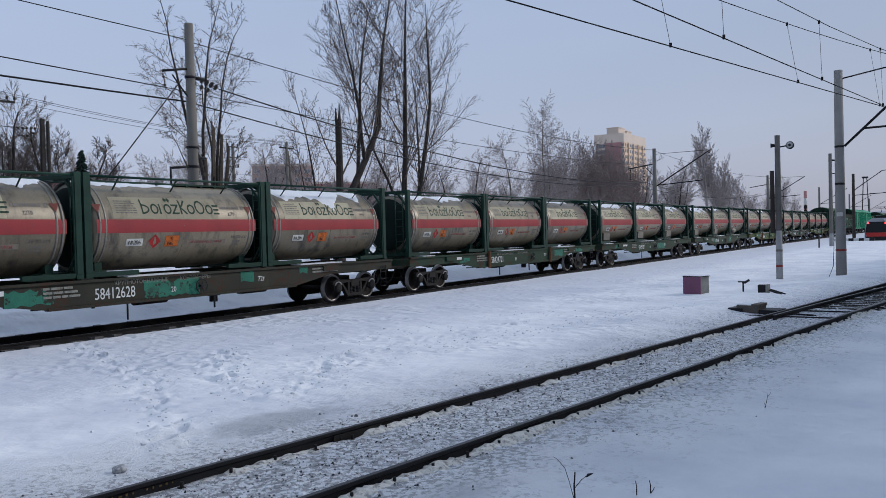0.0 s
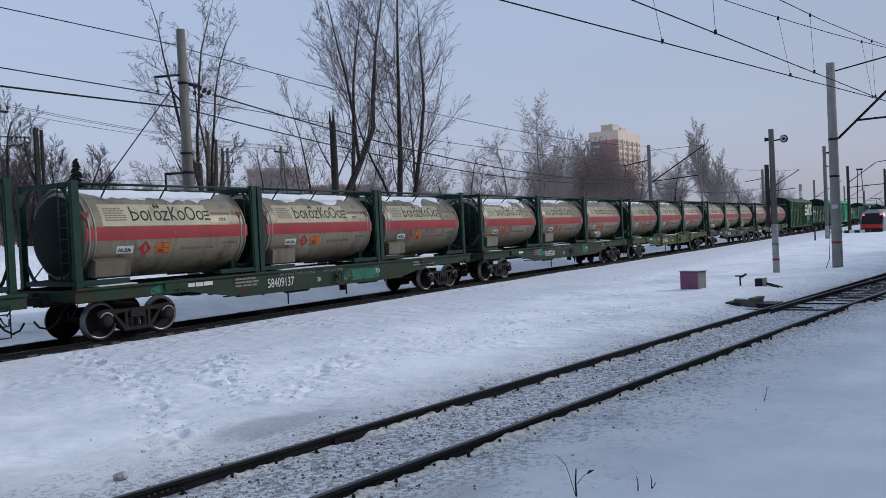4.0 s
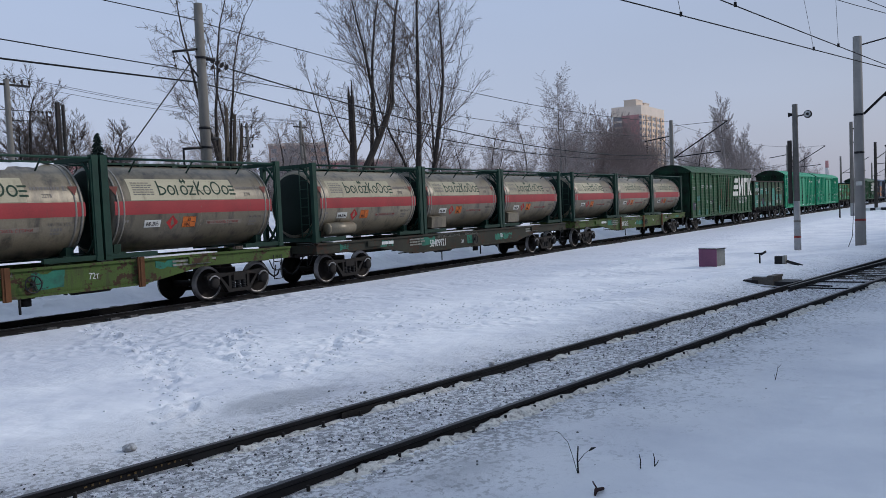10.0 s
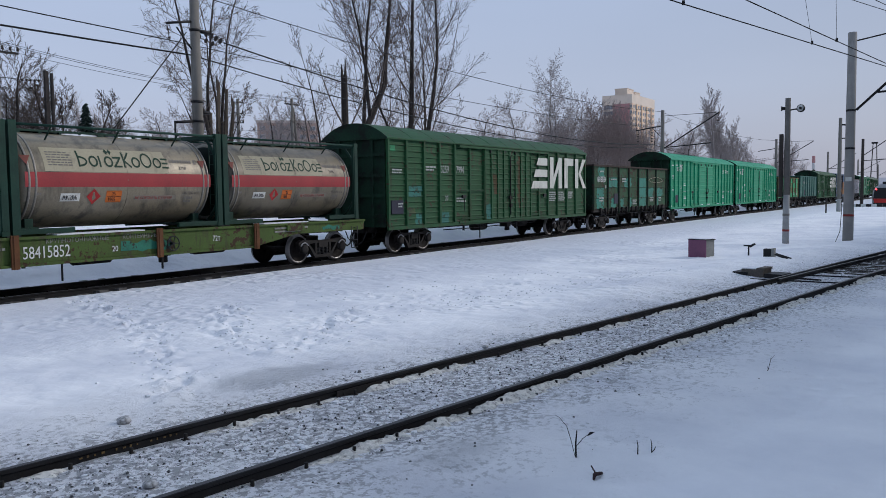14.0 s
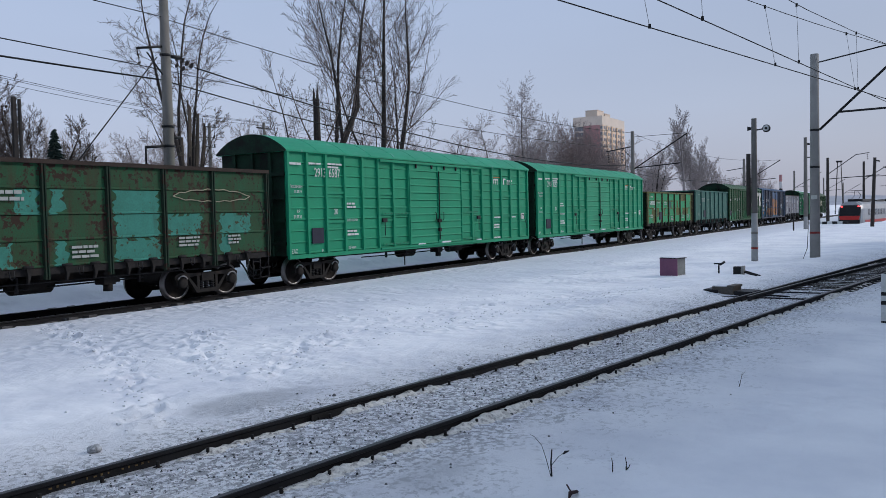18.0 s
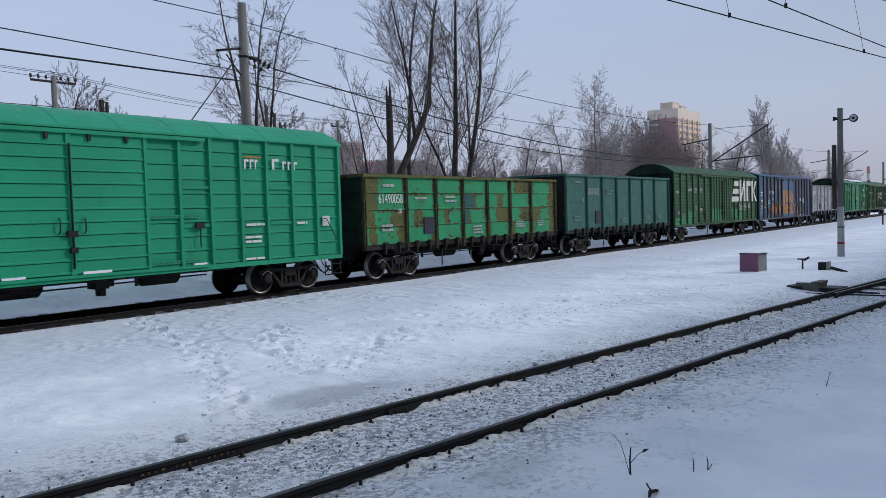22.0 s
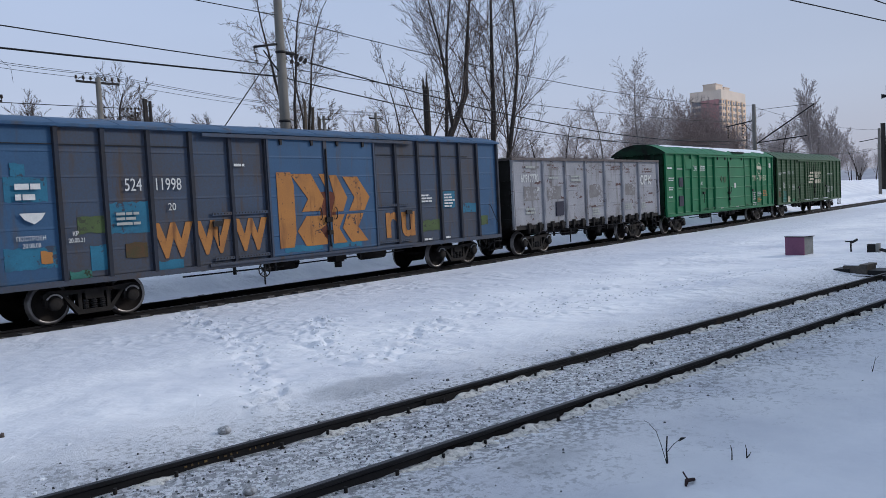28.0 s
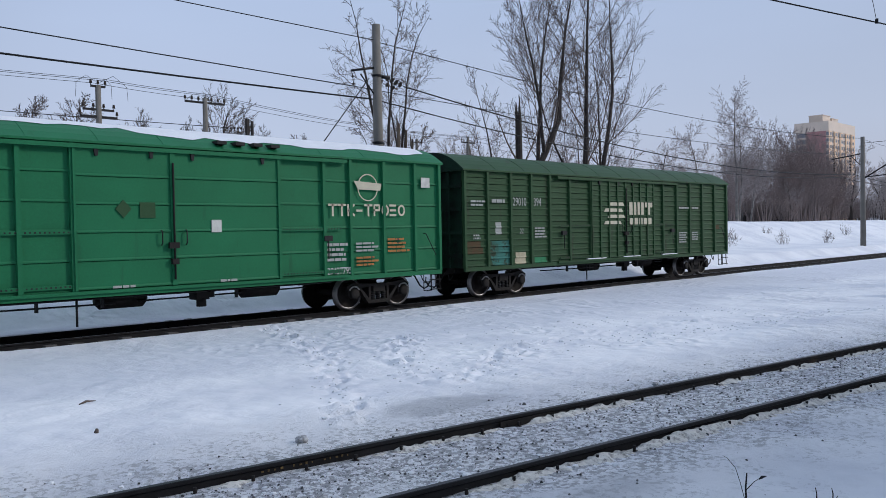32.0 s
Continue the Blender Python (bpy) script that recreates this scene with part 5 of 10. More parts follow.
def flat_wagon(k, number, body, patches, posts=(), labels=""):
    along, length = 5.4 + 19.65 * k, 18.22
    w = thing("container_flat_wagon", labels, "railway wagon", pose(along, TRACK_Y, 0), "freight train wagons")
    MOVERS.append((w, along, 0.0))
    bm = bmesh.new()
    belly = [(-0.12, 1.36), (18.34, 1.36), (18.34, 1.02), (15.0, 1.02), (13.2, 0.72), (5.0, 0.72), (3.2, 1.02), (-0.12, 1.02)]
    prism(bm, belly, "y", -1.34, -1.28)
    for z0, z1, a, b in ((1.31, 1.37, -0.12, 18.34), (0.70, 0.76, 5.0, 13.2)):
        block(bm, a, b, -1.40, -1.22, z0, z1)
    near = part("side_beam", bm, body, w, "fish-belly side beam with flaking paint")
    bm = bmesh.new()
    prism(bm, belly, "y", 1.28, 1.34)
    part("side_beam", bm, body, w)
    bm = bmesh.new()
    block(bm, 0.0, 18.22, -0.22, 0.22, 0.92, 1.28)
    part("centre_sill", bm, RUST_STEEL, w)
    for x in (0.0, 1.75, 4.6, 6.1, 9.1, 12.15, 13.6, 16.47, 18.22):
        bm = bmesh.new()
        block(bm, x - 0.12, x + 0.12, -1.28, 1.28, 1.05, 1.30)
        part("cross_beam", bm, body, w)
    for x in (0.08, 6.03, 6.17, 12.12, 12.26, 18.14):
        for s in (-1, 1):
            bm = bmesh.new()
            block(bm, x - 0.09, x + 0.09, s * 1.15 - 0.09, s * 1.15 + 0.09, 1.37, 1.40)
            part("container_lock", bm, STEEL_DARK, w)
    for x in posts:
        bm = bmesh.new()
        block(bm, x - 0.09, x + 0.09, -1.45, -1.405, 0.66, 1.42)
        block(bm, x - 0.04, x + 0.04, -1.47, -1.45, 0.66, 1.42)
        part("stake_pocket", bm, RUSTY_POST, w, "rust-brown stake pocket", bevel=0.006)
    rng = random.Random(k)
    for x, z, a, h in patches:
        bm = bmesh.new()
        n = max(3, int(a / 0.12))
        top = [(x + a * i / n + rng.uniform(-0.03, 0.03), z + h - rng.choice((0, 0, 0, 0.03, 0.07))) for i in range(n + 1)]
        low = [(x + a * i / n + rng.uniform(-0.03, 0.03), z + rng.choice((0, 0, 0.02, 0.05))) for i in range(n + 1)]
        prism(bm, low + top[::-1], "y", -1.347, -1.335)
        part("paint_patch", bm, TEAL, near, "teal repaint patch")
    lettering(number, 0.40, near, 6.2, -1.35, 0.87, WHITE_PAINT, "wagon_number", "white stencilled wagon number", squeeze=0.72)
    lettering("20", 0.2, near, 8.45, -1.35, 0.90, WHITE_PAINT, "mark")
    lettering("72т", 0.22, near, 11.6, -1.35, 0.98, WHITE_PAINT, "mark")
    bars(near, 2.6, -1.36, 1.25, 1.5, 0.2, 1, WHITE_PAINT, k)
    for word, x in (("КРУПНОТОННАЖНЫЕ", 6.75), ("КОНТЕЙНЕРЫ", 8.75)):
        lettering(word, 0.15, near, x, -1.347, 1.195, FADED_INK, "load_inscription", "faded white inscription", squeeze=1.0)
    bars(near, 14.0, -1.36, 1.25, 1.6, 0.2, 2, FADED_INK, k + 80)
    bars(near, 4.9, -1.36, 1.25, 1.0, 0.3, 3, FADED_INK, k + 90)
    hang("hand_wheel", GEAR["handwheel"], w, at=(10.2 if posts else 9.4, -1.45, 1.0))
    bm = bmesh.new()
    rod(bm, (9.9, -1.36, 0.35), (9.9, -1.36, 0.72), 0.03, n=6)
    part("release_lever", bm, STEEL_DARK, w)
    for x in (2.9, 15.0):
        bm = bmesh.new()
        block(bm, x - 0.5, x + 0.25, -1.42, -1.34, 1.12, 1.30)
        part("lashing_bracket", bm, body, w, bevel=0.02)
    rng = random.Random(k + 5)
    for a, b in ((0.5, 1.6), (6.9, 9.4), (13.2, 15.5)):
        bm = bmesh.new()
        block(bm, a + rng.uniform(-0.2, 0.4), b, -1.36, -0.9, 1.372, 1.40)
        part("snow_strip", bm, SNOW, w, "thin strip of snow on the beam", bevel=0.012)
    bogies(w, (1.75, 16.47))
    ends(w, length)
    brakes(w, length, k)
    return w


FLATS = (
    ("58412628", 0, ((0.2, 1.05, 1.6, 0.22), (4.0, 0.85, 1.2, 0.4), (7.6, 0.78, 1.8, 0.46), (10.9, 0.98, 0.55, 0.32), (13.4, 1.1, 0.4, 0.22)), ()),
    ("58424721", 1, ((3.5, 1.0, 0.8, 0.2), (12.8, 0.9, 1.1, 0.38), (15.6, 1.06, 0.9, 0.2)), (5.9, 12.2)),
    ("58409137", 1, ((2.0, 1.05, 1.0, 0.22), (9.8, 0.8, 2.0, 0.4)), ()),
    ("58424268", 1, ((5.2, 0.9, 1.0, 0.3), (11.1, 0.8, 0.7, 0.5)), ()),
    ("58415886", 2, ((2.4, 1.06, 0.7, 0.2), (3.6, 1.04, 1.1, 0.26), (10.2, 0.85, 0.8, 0.42), (13.5, 1.06, 0.6, 0.22)), (5.75, 9.6, 13.0)),
    ("58409921", 0, ((1.0, 1.06, 0.45, 0.24), (3.2, 1.06, 0.7, 0.24), (5.6, 0.95, 1.0, 0.32), (8.9, 0.84, 0.4, 0.36), (11.2, 0.86, 1.5, 0.3), (14.6, 1.06, 0.4, 0.24)), ()),
    ("58415852", 2, ((4.2, 0.98, 1.2, 0.3), (8.7, 0.84, 1.5, 0.3), (16.2, 1.06, 0.8, 0.2)), (6.0, 9.8, 13.2)),
)
SNOWY = {0: ((0.8, 2.6, 5.7), (0.55, 0.35, 3.6), (1.05, 0.4, 5.6)), 1: ((0.7, 0.4, 5.6), None, (0.5, 1.0, 5.0)), 2: ((0.95, 0.35, 5.6), (0.9, 0.4, 5.6), (0.85, 0.4, 5.5)),
         3: ((1.05, 0.4, 5.6), (0.7, 0.35, 5.3), (0.4, 2.0, 4.5)), 4: ((0.6, 0.4, 5.2), (0.62, 2.2, 5.6), None), 5: (None, None, None), 6: ((0.3, 0.6, 3.0), (0.35, 1.2, 4.5), None)}
for _k, (_num, _b, _p, _posts) in enumerate(FLATS):
    flat_wagon(_k, _num, FLAT_BODY[_b], _p, _posts, ("dull olive", "green", "lime-green")[_b] + " patchy flat wagon carrying three tank containers")
    for _i in range(3):
        _sn = SNOWY[_k][_i]
        _box = "tube" if (_k, _i) in ((5, 0), (3, 2)) else "cabinet" if _k in (2, 3, 5) else ""
        tank_container(_k, _i, {"snow": _sn, "box": _box, "label": "beige red-banded tank container in green frame" + (", snow on top" if _sn else "") + (", side cabinet" if _box else "")})

# ---- covered wagons ----
def paint(name, c, worn=0.2, dirt=(0.05, 0.045, 0.035)):
    return surface(name, c, tuple(v * 0.78 for v in c), 0.55, 0, 0.7, 22, 0.12, dirt=dirt, dirt_scale=1.0, dirt_amount=worn, streak=True)


EMERALD = paint("emerald_wagon_paint", (0.014, 0.305, 0.158), 0.12, (0.012, 0.18, 0.10))
EMERALD_ROOF = paint("emerald_roof_paint", (0.018, 0.33, 0.18), 0.14, (0.22, 0.36, 0.34))
MID_GREEN = paint("mid_green_wagon_paint", (0.013, 0.165, 0.070), 0.16, (0.012, 0.095, 0.042))
DARK_GREEN = surface("dark_green_wagon_paint", (0.020, 0.092, 0.036), (0.018, 0.068, 0.028), 0.6, 0, 0.7, 22, 0.12, dirt=(0.035, 0.045, 0.022), dirt_scale=1.0, dirt_amount=0.34, streak=True, chips=(0.05, 0.03, 0.02), chip_amount=0.22)
DULL_GREEN = paint("dull_green_wagon_paint", (0.030, 0.082, 0.034), 0.26, (0.03, 0.036, 0.022))
BLUE_PAINT = surface("faded_blue_grey_paint", (0.052, 0.082, 0.135), (0.062, 0.062, 0.072), 0.6, 0, 0.5, 20, 0.12, dirt=(0.075, 0.055, 0.045), dirt_amount=0.36, streak=True)
BLUE_CLEAN = paint("blue_door_paint", (0.042, 0.105, 0.205), 0.42, (0.07, 0.075, 0.09))
ORANGE = surface("worn_orange_paint", (0.44, 0.195, 0.055), (0.33, 0.145, 0.05), 0.65, 0, 2, 25, 0.1, dirt=(0.17, 0.075, 0.035), dirt_amount=0.3, streak=True, chips=(0.09, 0.055, 0.045), chip_amount=0.2)
CYAN = surface("cyan_paint_patch", (0.028, 0.17, 0.27), (0.024, 0.12, 0.20), 0.65, 0, 2, 25, 0.1, dirt=(0.035, 0.09, 0.14), dirt_amount=0.3, chips=(0.045, 0.06, 0.09), chip_amount=0.28)
CHALK = surface("chalk_grey_print", (0.42, 0.44, 0.42), (0.32, 0.34, 0.32), 0.8, 0, 6, 30, 0)
PLATE_DARK = surface("dark_notice_board", (0.035, 0.037, 0.06), (0.025, 0.025, 0.04), 0.7, 0, 3, 30, 0.1)
RUST = surface("rust_scab", (0.17, 0.055, 0.035), (0.10, 0.04, 0.03), 0.9, 0, 4, 30, 0.4)
HALF = 1.5
# for wagon ends: their shade is painted into the green, along with some soot
SHADED_SOOTY_GREEN = surface("shaded_sooty_green_paint", (0.012, 0.048, 0.026), (0.009, 0.02, 0.014), 0.8, 0, 1.2, 20, 0.2, dirt=(0.012, 0.012, 0.011), dirt_amount=0.5)


def corrugated(x0, x1, z0, z1, pitch, depth, y):
    """A sheet of horizontal boards, each with a small stepped lip, in one skin."""
    bm = bmesh.new()
    n = max(1, round((z1 - z0) / pitch))
    h, groove = (z1 - z0) / n, min(0.03, abs(depth) * 1.2)
    line = []
    for i in range(n):
        a = z0 + i * h
        line += [(y + groove, a), (y + groove, a + 0.014), (y - depth, a + 0.020), (y - depth, a + 0.042), (y, a + 0.078), (y, a + h - 0.001)]
    line.append((y, z1))
    rows = [[bm.verts.new((x, u, v)) for u, v in line] for x in (x0, x1)]
    for i in range(len(line) - 1):
        bm.faces.new((rows[0][i], rows[1][i], rows[1][i + 1], rows[0][i + 1]))
    return bm


def steps(w, length, z):
    """Shunter's footsteps hanging from the corner of the underframe."""
    bm = bmesh.new()
    for x in (length - 0.42, length - 0.06):
        rod(bm, (x, -HALF + 0.03, z), (x, -HALF + 0.0, 0.42), 0.018, n=5)
    for zz in (0.45, 0.74):
        block(bm, length - 0.44, length - 0.04, -HALF - 0.06, -HALF + 0.06, zz, zz + 0.025)
    part("footstep", bm, STEEL_DARK, w)


def covered_wagon(name, along, length, centres, ribs, door, colour, roof_colour, eave, crown, label, pitch=0.34, depth=0.03, base=1.02, boards=None, hatch=False, arc=1.0, panel_paint=None, door_paint=None, door_ribs=0, rib_paint=None):
    """Box body with ribs, corrugated panels, a pair of sliding doors, arched roof and underframe. Local x from 0 to length."""
    w = thing(name, label, "railway wagon", pose(along, TRACK_Y, 0), "freight train wagons")
    MOVERS.append((w, along, 0.0))
    bm = bmesh.new()
    block(bm, 0.06, length - 0.06, -HALF + 0.15, HALF - 0.06, base, eave)
    body = part("body", bm, (colour, SHADED_SOOTY_GREEN), w)
    # faces looking along the train get the green with painted shade
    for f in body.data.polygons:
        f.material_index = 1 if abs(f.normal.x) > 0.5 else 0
    xs = [0.0] + list(ribs) + [length]
    for a, b in zip(xs, xs[1:]):
        if a >= door[0] - 0.05 and b <= door[2] + 0.05:
            continue
        part("side_panel", corrugated(a + 0.02, b - 0.02, base + 0.03, eave - 0.06, pitch, depth, -HALF + 0.035), panel_paint(a) if panel_paint else colour, body)
    for x in list(ribs) + [0.045, length - 0.045]:
        bm = bmesh.new()
        prism(bm, [(x - 0.06, -HALF + 0.045), (x - 0.048, -HALF - 0.055), (x + 0.048, -HALF - 0.055), (x + 0.06, -HALF + 0.045)], "z", base + 0.01, eave - 0.03)
        part("rib", bm, rib_paint or colour, body)
    for s in (-1, 1):
        bm = bmesh.new()
        block(bm, 0.0, length, s * HALF - 0.045, s * HALF + 0.045, base - 0.10, base + 0.03)
        part("sole_bar", bm, colour, w)
        bm = bmesh.new()
        block(bm, -0.02, length + 0.02, s * HALF - 0.05, s * HALF + 0.05, eave - 0.06, eave + 0.02)
        part("cornice", bm, roof_colour, w)
    for x, s in ((0.03, -1), (length - 0.03, 1)):
        for i in range(4):
            bm = bmesh.new()
            z = base + 0.35 + i * 0.75
            block(bm, x - 0.05 if s < 0 else x, x if s < 0 else x + 0.05, -HALF + 0.1, HALF - 0.1, z, z + 0.12)
            part("end_stiffener", bm, SHADED_SOOTY_GREEN, body)
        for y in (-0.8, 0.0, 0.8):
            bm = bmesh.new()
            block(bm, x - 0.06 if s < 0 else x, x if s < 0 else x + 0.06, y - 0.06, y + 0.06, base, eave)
            part("end_post", bm, SHADED_SOOTY_GREEN, body)
    # roof
    bm = bmesh.new()
    prof = []
    for i in range(15):
        u = -1 + 2 * i / 14
        prof.append((u * (HALF + 0.08), eave + (crown - eave) * (1 - abs(u) ** (2.2 * arc))))
    outline = [(HALF + 0.08, eave - 0.05)] + prof[::-1] + [(-HALF - 0.08, eave - 0.05)]
    prism(bm, outline, "x", -0.08, length + 0.08)
    for f in bm.faces:
        f.smooth = False
    roof = part("roof", bm, (roof_colour, SHADED_SOOTY_GREEN), w, "arched sheet-metal roof")
    # the roof's end caps get the same painted shade
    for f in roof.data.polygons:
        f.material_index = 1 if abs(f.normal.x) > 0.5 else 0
    seams = int(length / 1.45)
    for i in range(1, seams):
        bm = bmesh.new()
        x = i * length / seams
        chain(bm, [(x, u, v + 0.002) for u, v in prof], 0.009, 4)
        part("roof_seam", bm, roof_colour, roof)
    # doors
    d0, dm, d1 = door
    for a, b in ((d0, dm), (dm, d1)):
        bm = corrugated(a + 0.02, b - 0.02, base + 0.06, eave - 0.16, pitch * 0.78 if boards is None else boards, depth, -HALF - 0.045)
        block(bm, a + 0.02, b - 0.02, -HALF + 0.06, -HALF + 0.10, base + 0.06, eave - 0.16)
        dr = part("door", bm, door_paint or colour, w, "sliding side door")
        for i in range(door_ribs):
            bm = bmesh.new()
            x = a + (b - a) * (i + 1) / (door_ribs + 1)
            block(bm, x - 0.035, x + 0.035, -HALF - 0.10, -HALF - 0.05, base + 0.06, eave - 0.16)
            part("door_rib", bm, door_paint or colour, dr)
        for x in (a + 0.03, b - 0.03):
            bm = bmesh.new()
            block(bm, x - 0.03, x + 0.03, -HALF - 0.085, -HALF - 0.04, base + 0.06, eave - 0.16)
            part("door_stile", bm, colour, dr)
        for x in (a + 0.5, b - 0.5):
            bm = bmesh.new()
            prism(bm, [(x - 0.06, eave - 0.1), (x + 0.06, eave - 0.1), (x + 0.03, eave - 0.32), (x - 0.03, eave - 0.32)], "y", -HALF - 0.10, -HALF - 0.05)
            part("door_hanger", bm, STEEL_DARK, dr)
        bm = bmesh.new()
        x = b - 0.3 if a == d0 else a + 0.3
        chain(bm, [(x, -HALF - 0.07, base + 1.0), (x, -HALF - 0.13, base + 1.05), (x, -HALF - 0.13, base + 1.3), (x, -HALF - 0.07, base + 1.35)], 0.016, 5)
        part("door_handle", bm, STEEL_DARK, dr)
    bm = bmesh.new()
    rod(bm, (dm, -HALF - 0.11, base + 0.2), (dm, -HALF - 0.11, eave - 0.4), 0.022, n=6)
    block(bm, dm - 0.14, dm + 0.10, -HALF - 0.15, -HALF - 0.07, base + 0.92, base + 1.06)
    block(bm, dm - 0.08, dm + 0.08, -HALF - 0.16, -HALF - 0.07, base + 0.55, base + 0.68)
    part("door_latch", bm, RUST_STEEL, w, "rusty door latch and locking bar")
    bm = bmesh.new()
    span_a, span_b = d0 - (d1 - d0) * 0.48, d1 + (d1 - d0) * 0.42
    block(bm, max(span_a, 1.5), min(span_b, length - 1), -HALF - 0.12, -HALF - 0.02, eave - 0.17, eave - 0.08)
    part("door_rail", bm, colour, w)
    bm = bmesh.new()
    block(bm, max(span_a, 1.5), min(span_b, length - 1), -HALF - 0.10, -HALF - 0.02, base - 0.02, base + 0.05)
    part("door_sill", bm, colour, w)
    for zz in (base + 0.12, base + 1.28):
        for a, b in ((span_a + 0.2, d0 - 0.05), (d1 + 0.05, span_b - 0.2)):
            bm = bmesh.new()
            block(bm, a, b, -HALF - 0.035, -HALF - 0.02, zz, zz + 0.085)
            x = a + 0.05
            while x < b - 0.04:
                block(bm, x, x + 0.035, -HALF - 0.038, -HALF - 0.034, zz + 0.025, zz + 0.06, 1)
                x += 0.095
            part("door_stop_rail", bm, (colour, BLACK), body)
    for x in (d0 - 1.7, d1 + 1.5):
        bm = bmesh.new()
        block(bm, x - 0.13, x + 0.13, -HALF - 0.09, -HALF - 0.02, base + 1.0, base + 1.14)
        rod(bm, (x, -HALF - 0.07, base + 0.5), (x, -HALF - 0.07, base + 1.0), 0.018, n=5)
        part("seal_bracket", bm, STEEL_DARK, body)
    if hatch:
        bm = bmesh.new()
        block(bm, ribs[1] + 0.12, ribs[2] - 0.1, -HALF - 0.06, -HALF + 0.02, eave - 0.85, eave - 0.30)
        part("vent_hatch", bm, colour, body, bevel=0.02)
    bm = bmesh.new()
    chain(bm, [(length - 0.75, -HALF - 0.02, base + 1.15), (length - 0.7, -HALF - 0.1, base + 1.15), (length - 0.3, -HALF - 0.1, base + 0.5), (length - 0.28, -HALF - 0.02, base + 0.48)], 0.014, 5)
    part("grab_rail", bm, STEEL_DARK, body)
    steps(w, length, base - 0.05)
    bm = bmesh.new()
    block(bm, 0.1, length - 0.1, -0.25, 0.25, 0.78, base)
    for x in centres:
        block(bm, x - 0.25, x + 0.25, -1.3, 1.3, 0.86, base)
    for x in np.linspace(2.5, length - 2.5, 6):
        block(bm, x - 0.06, x + 0.06, -1.35, 1.35, 0.85, base)
    part("underframe", bm, RUST_STEEL, w)
    bogies(w, centres)
    ends(w, length)
    brakes(w, length, 0)
    return w, body


def side_marks(body, number, x, z, size, ink, length, seed, split=None):
    """Number and the small print common to the wagons' sides."""
    y = -HALF - 0.024
    if split:
        lettering(number[:split[0]], size, body, x, y, z, ink, "wagon_number", "white stencilled wagon number", squeeze=0.72)
        lettering(number[split[0]:], size, body, split[1], y, z, ink, "wagon_number", "white stencilled wagon number", squeeze=0.72)
    else:
        lettering(number, size, body, x, y, z, ink, "wagon_number", "white stencilled wagon number", squeeze=0.72)


def board(body, x, z, w, h, material=None, name="notice_board", label="dark square notice board", y=-HALF - 0.02):
    bm = bmesh.new()
    if name == "paint_patch":
        rng = random.Random(int(x * 100 + z * 37))
        n = max(3, int(w / 0.1))
        low = [(x + w * i / n, z + rng.choice((0, 0, 0.01, 0.03))) for i in range(n + 1)]
        top = [(x + w * i / n, z + h - rng.choice((0, 0, 0.015, 0.04))) for i in range(n + 1)]
        prism(bm, low + top[::-1], "y", y - 0.006, y + 0.03)
    else:
        block(bm, x, x + w, y - 0.006, y + 0.03, z, z + h)
    return part(name, bm, material or PLATE_DARK, body, label)


def repaint(body, x, z, w, h, material, eave, pitch, depth, door, base=1.02):
    """Repainted boards: the patch follows the boards of the panel or door under it."""
    on_door = x > door[0] and x + w < door[2]
    z0, z1 = (base + 0.06, eave - 0.16) if on_door else (base + 0.03, eave - 0.06)
    n = round((z1 - z0) / pitch)
    step = (z1 - z0) / n
    k0 = max(0, round((z - z0) / step))
    k1 = max(k0 + 1, round((z + h - z0) / step))
    rng = random.Random(int(x * 91 + z * 13))
    for k in range(k0, k1):
        a, b = x + rng.uniform(-0.04, 0.08), x + w - rng.uniform(-0.04, 0.12)
        part("paint_patch", corrugated(a, b, z0 + k * step, z0 + (k + 1) * step, step, depth, (-HALF - 0.045 if on_door else -HALF + 0.035) - 0.004), material, body, "repainted board")


RIBS_NEW = (0.96, 1.93, 2.93, 3.96, 4.93, 5.89, 6.94, 11.05, 12.02, 12.97, 13.97, 14.9, 15.87, 16.84)
RIBS_OLD = (1.17, 2.32, 3.40, 4.5, 5.68, 6.85, 11.21, 12.1, 13.15, 14.24, 15.36, 16.5)


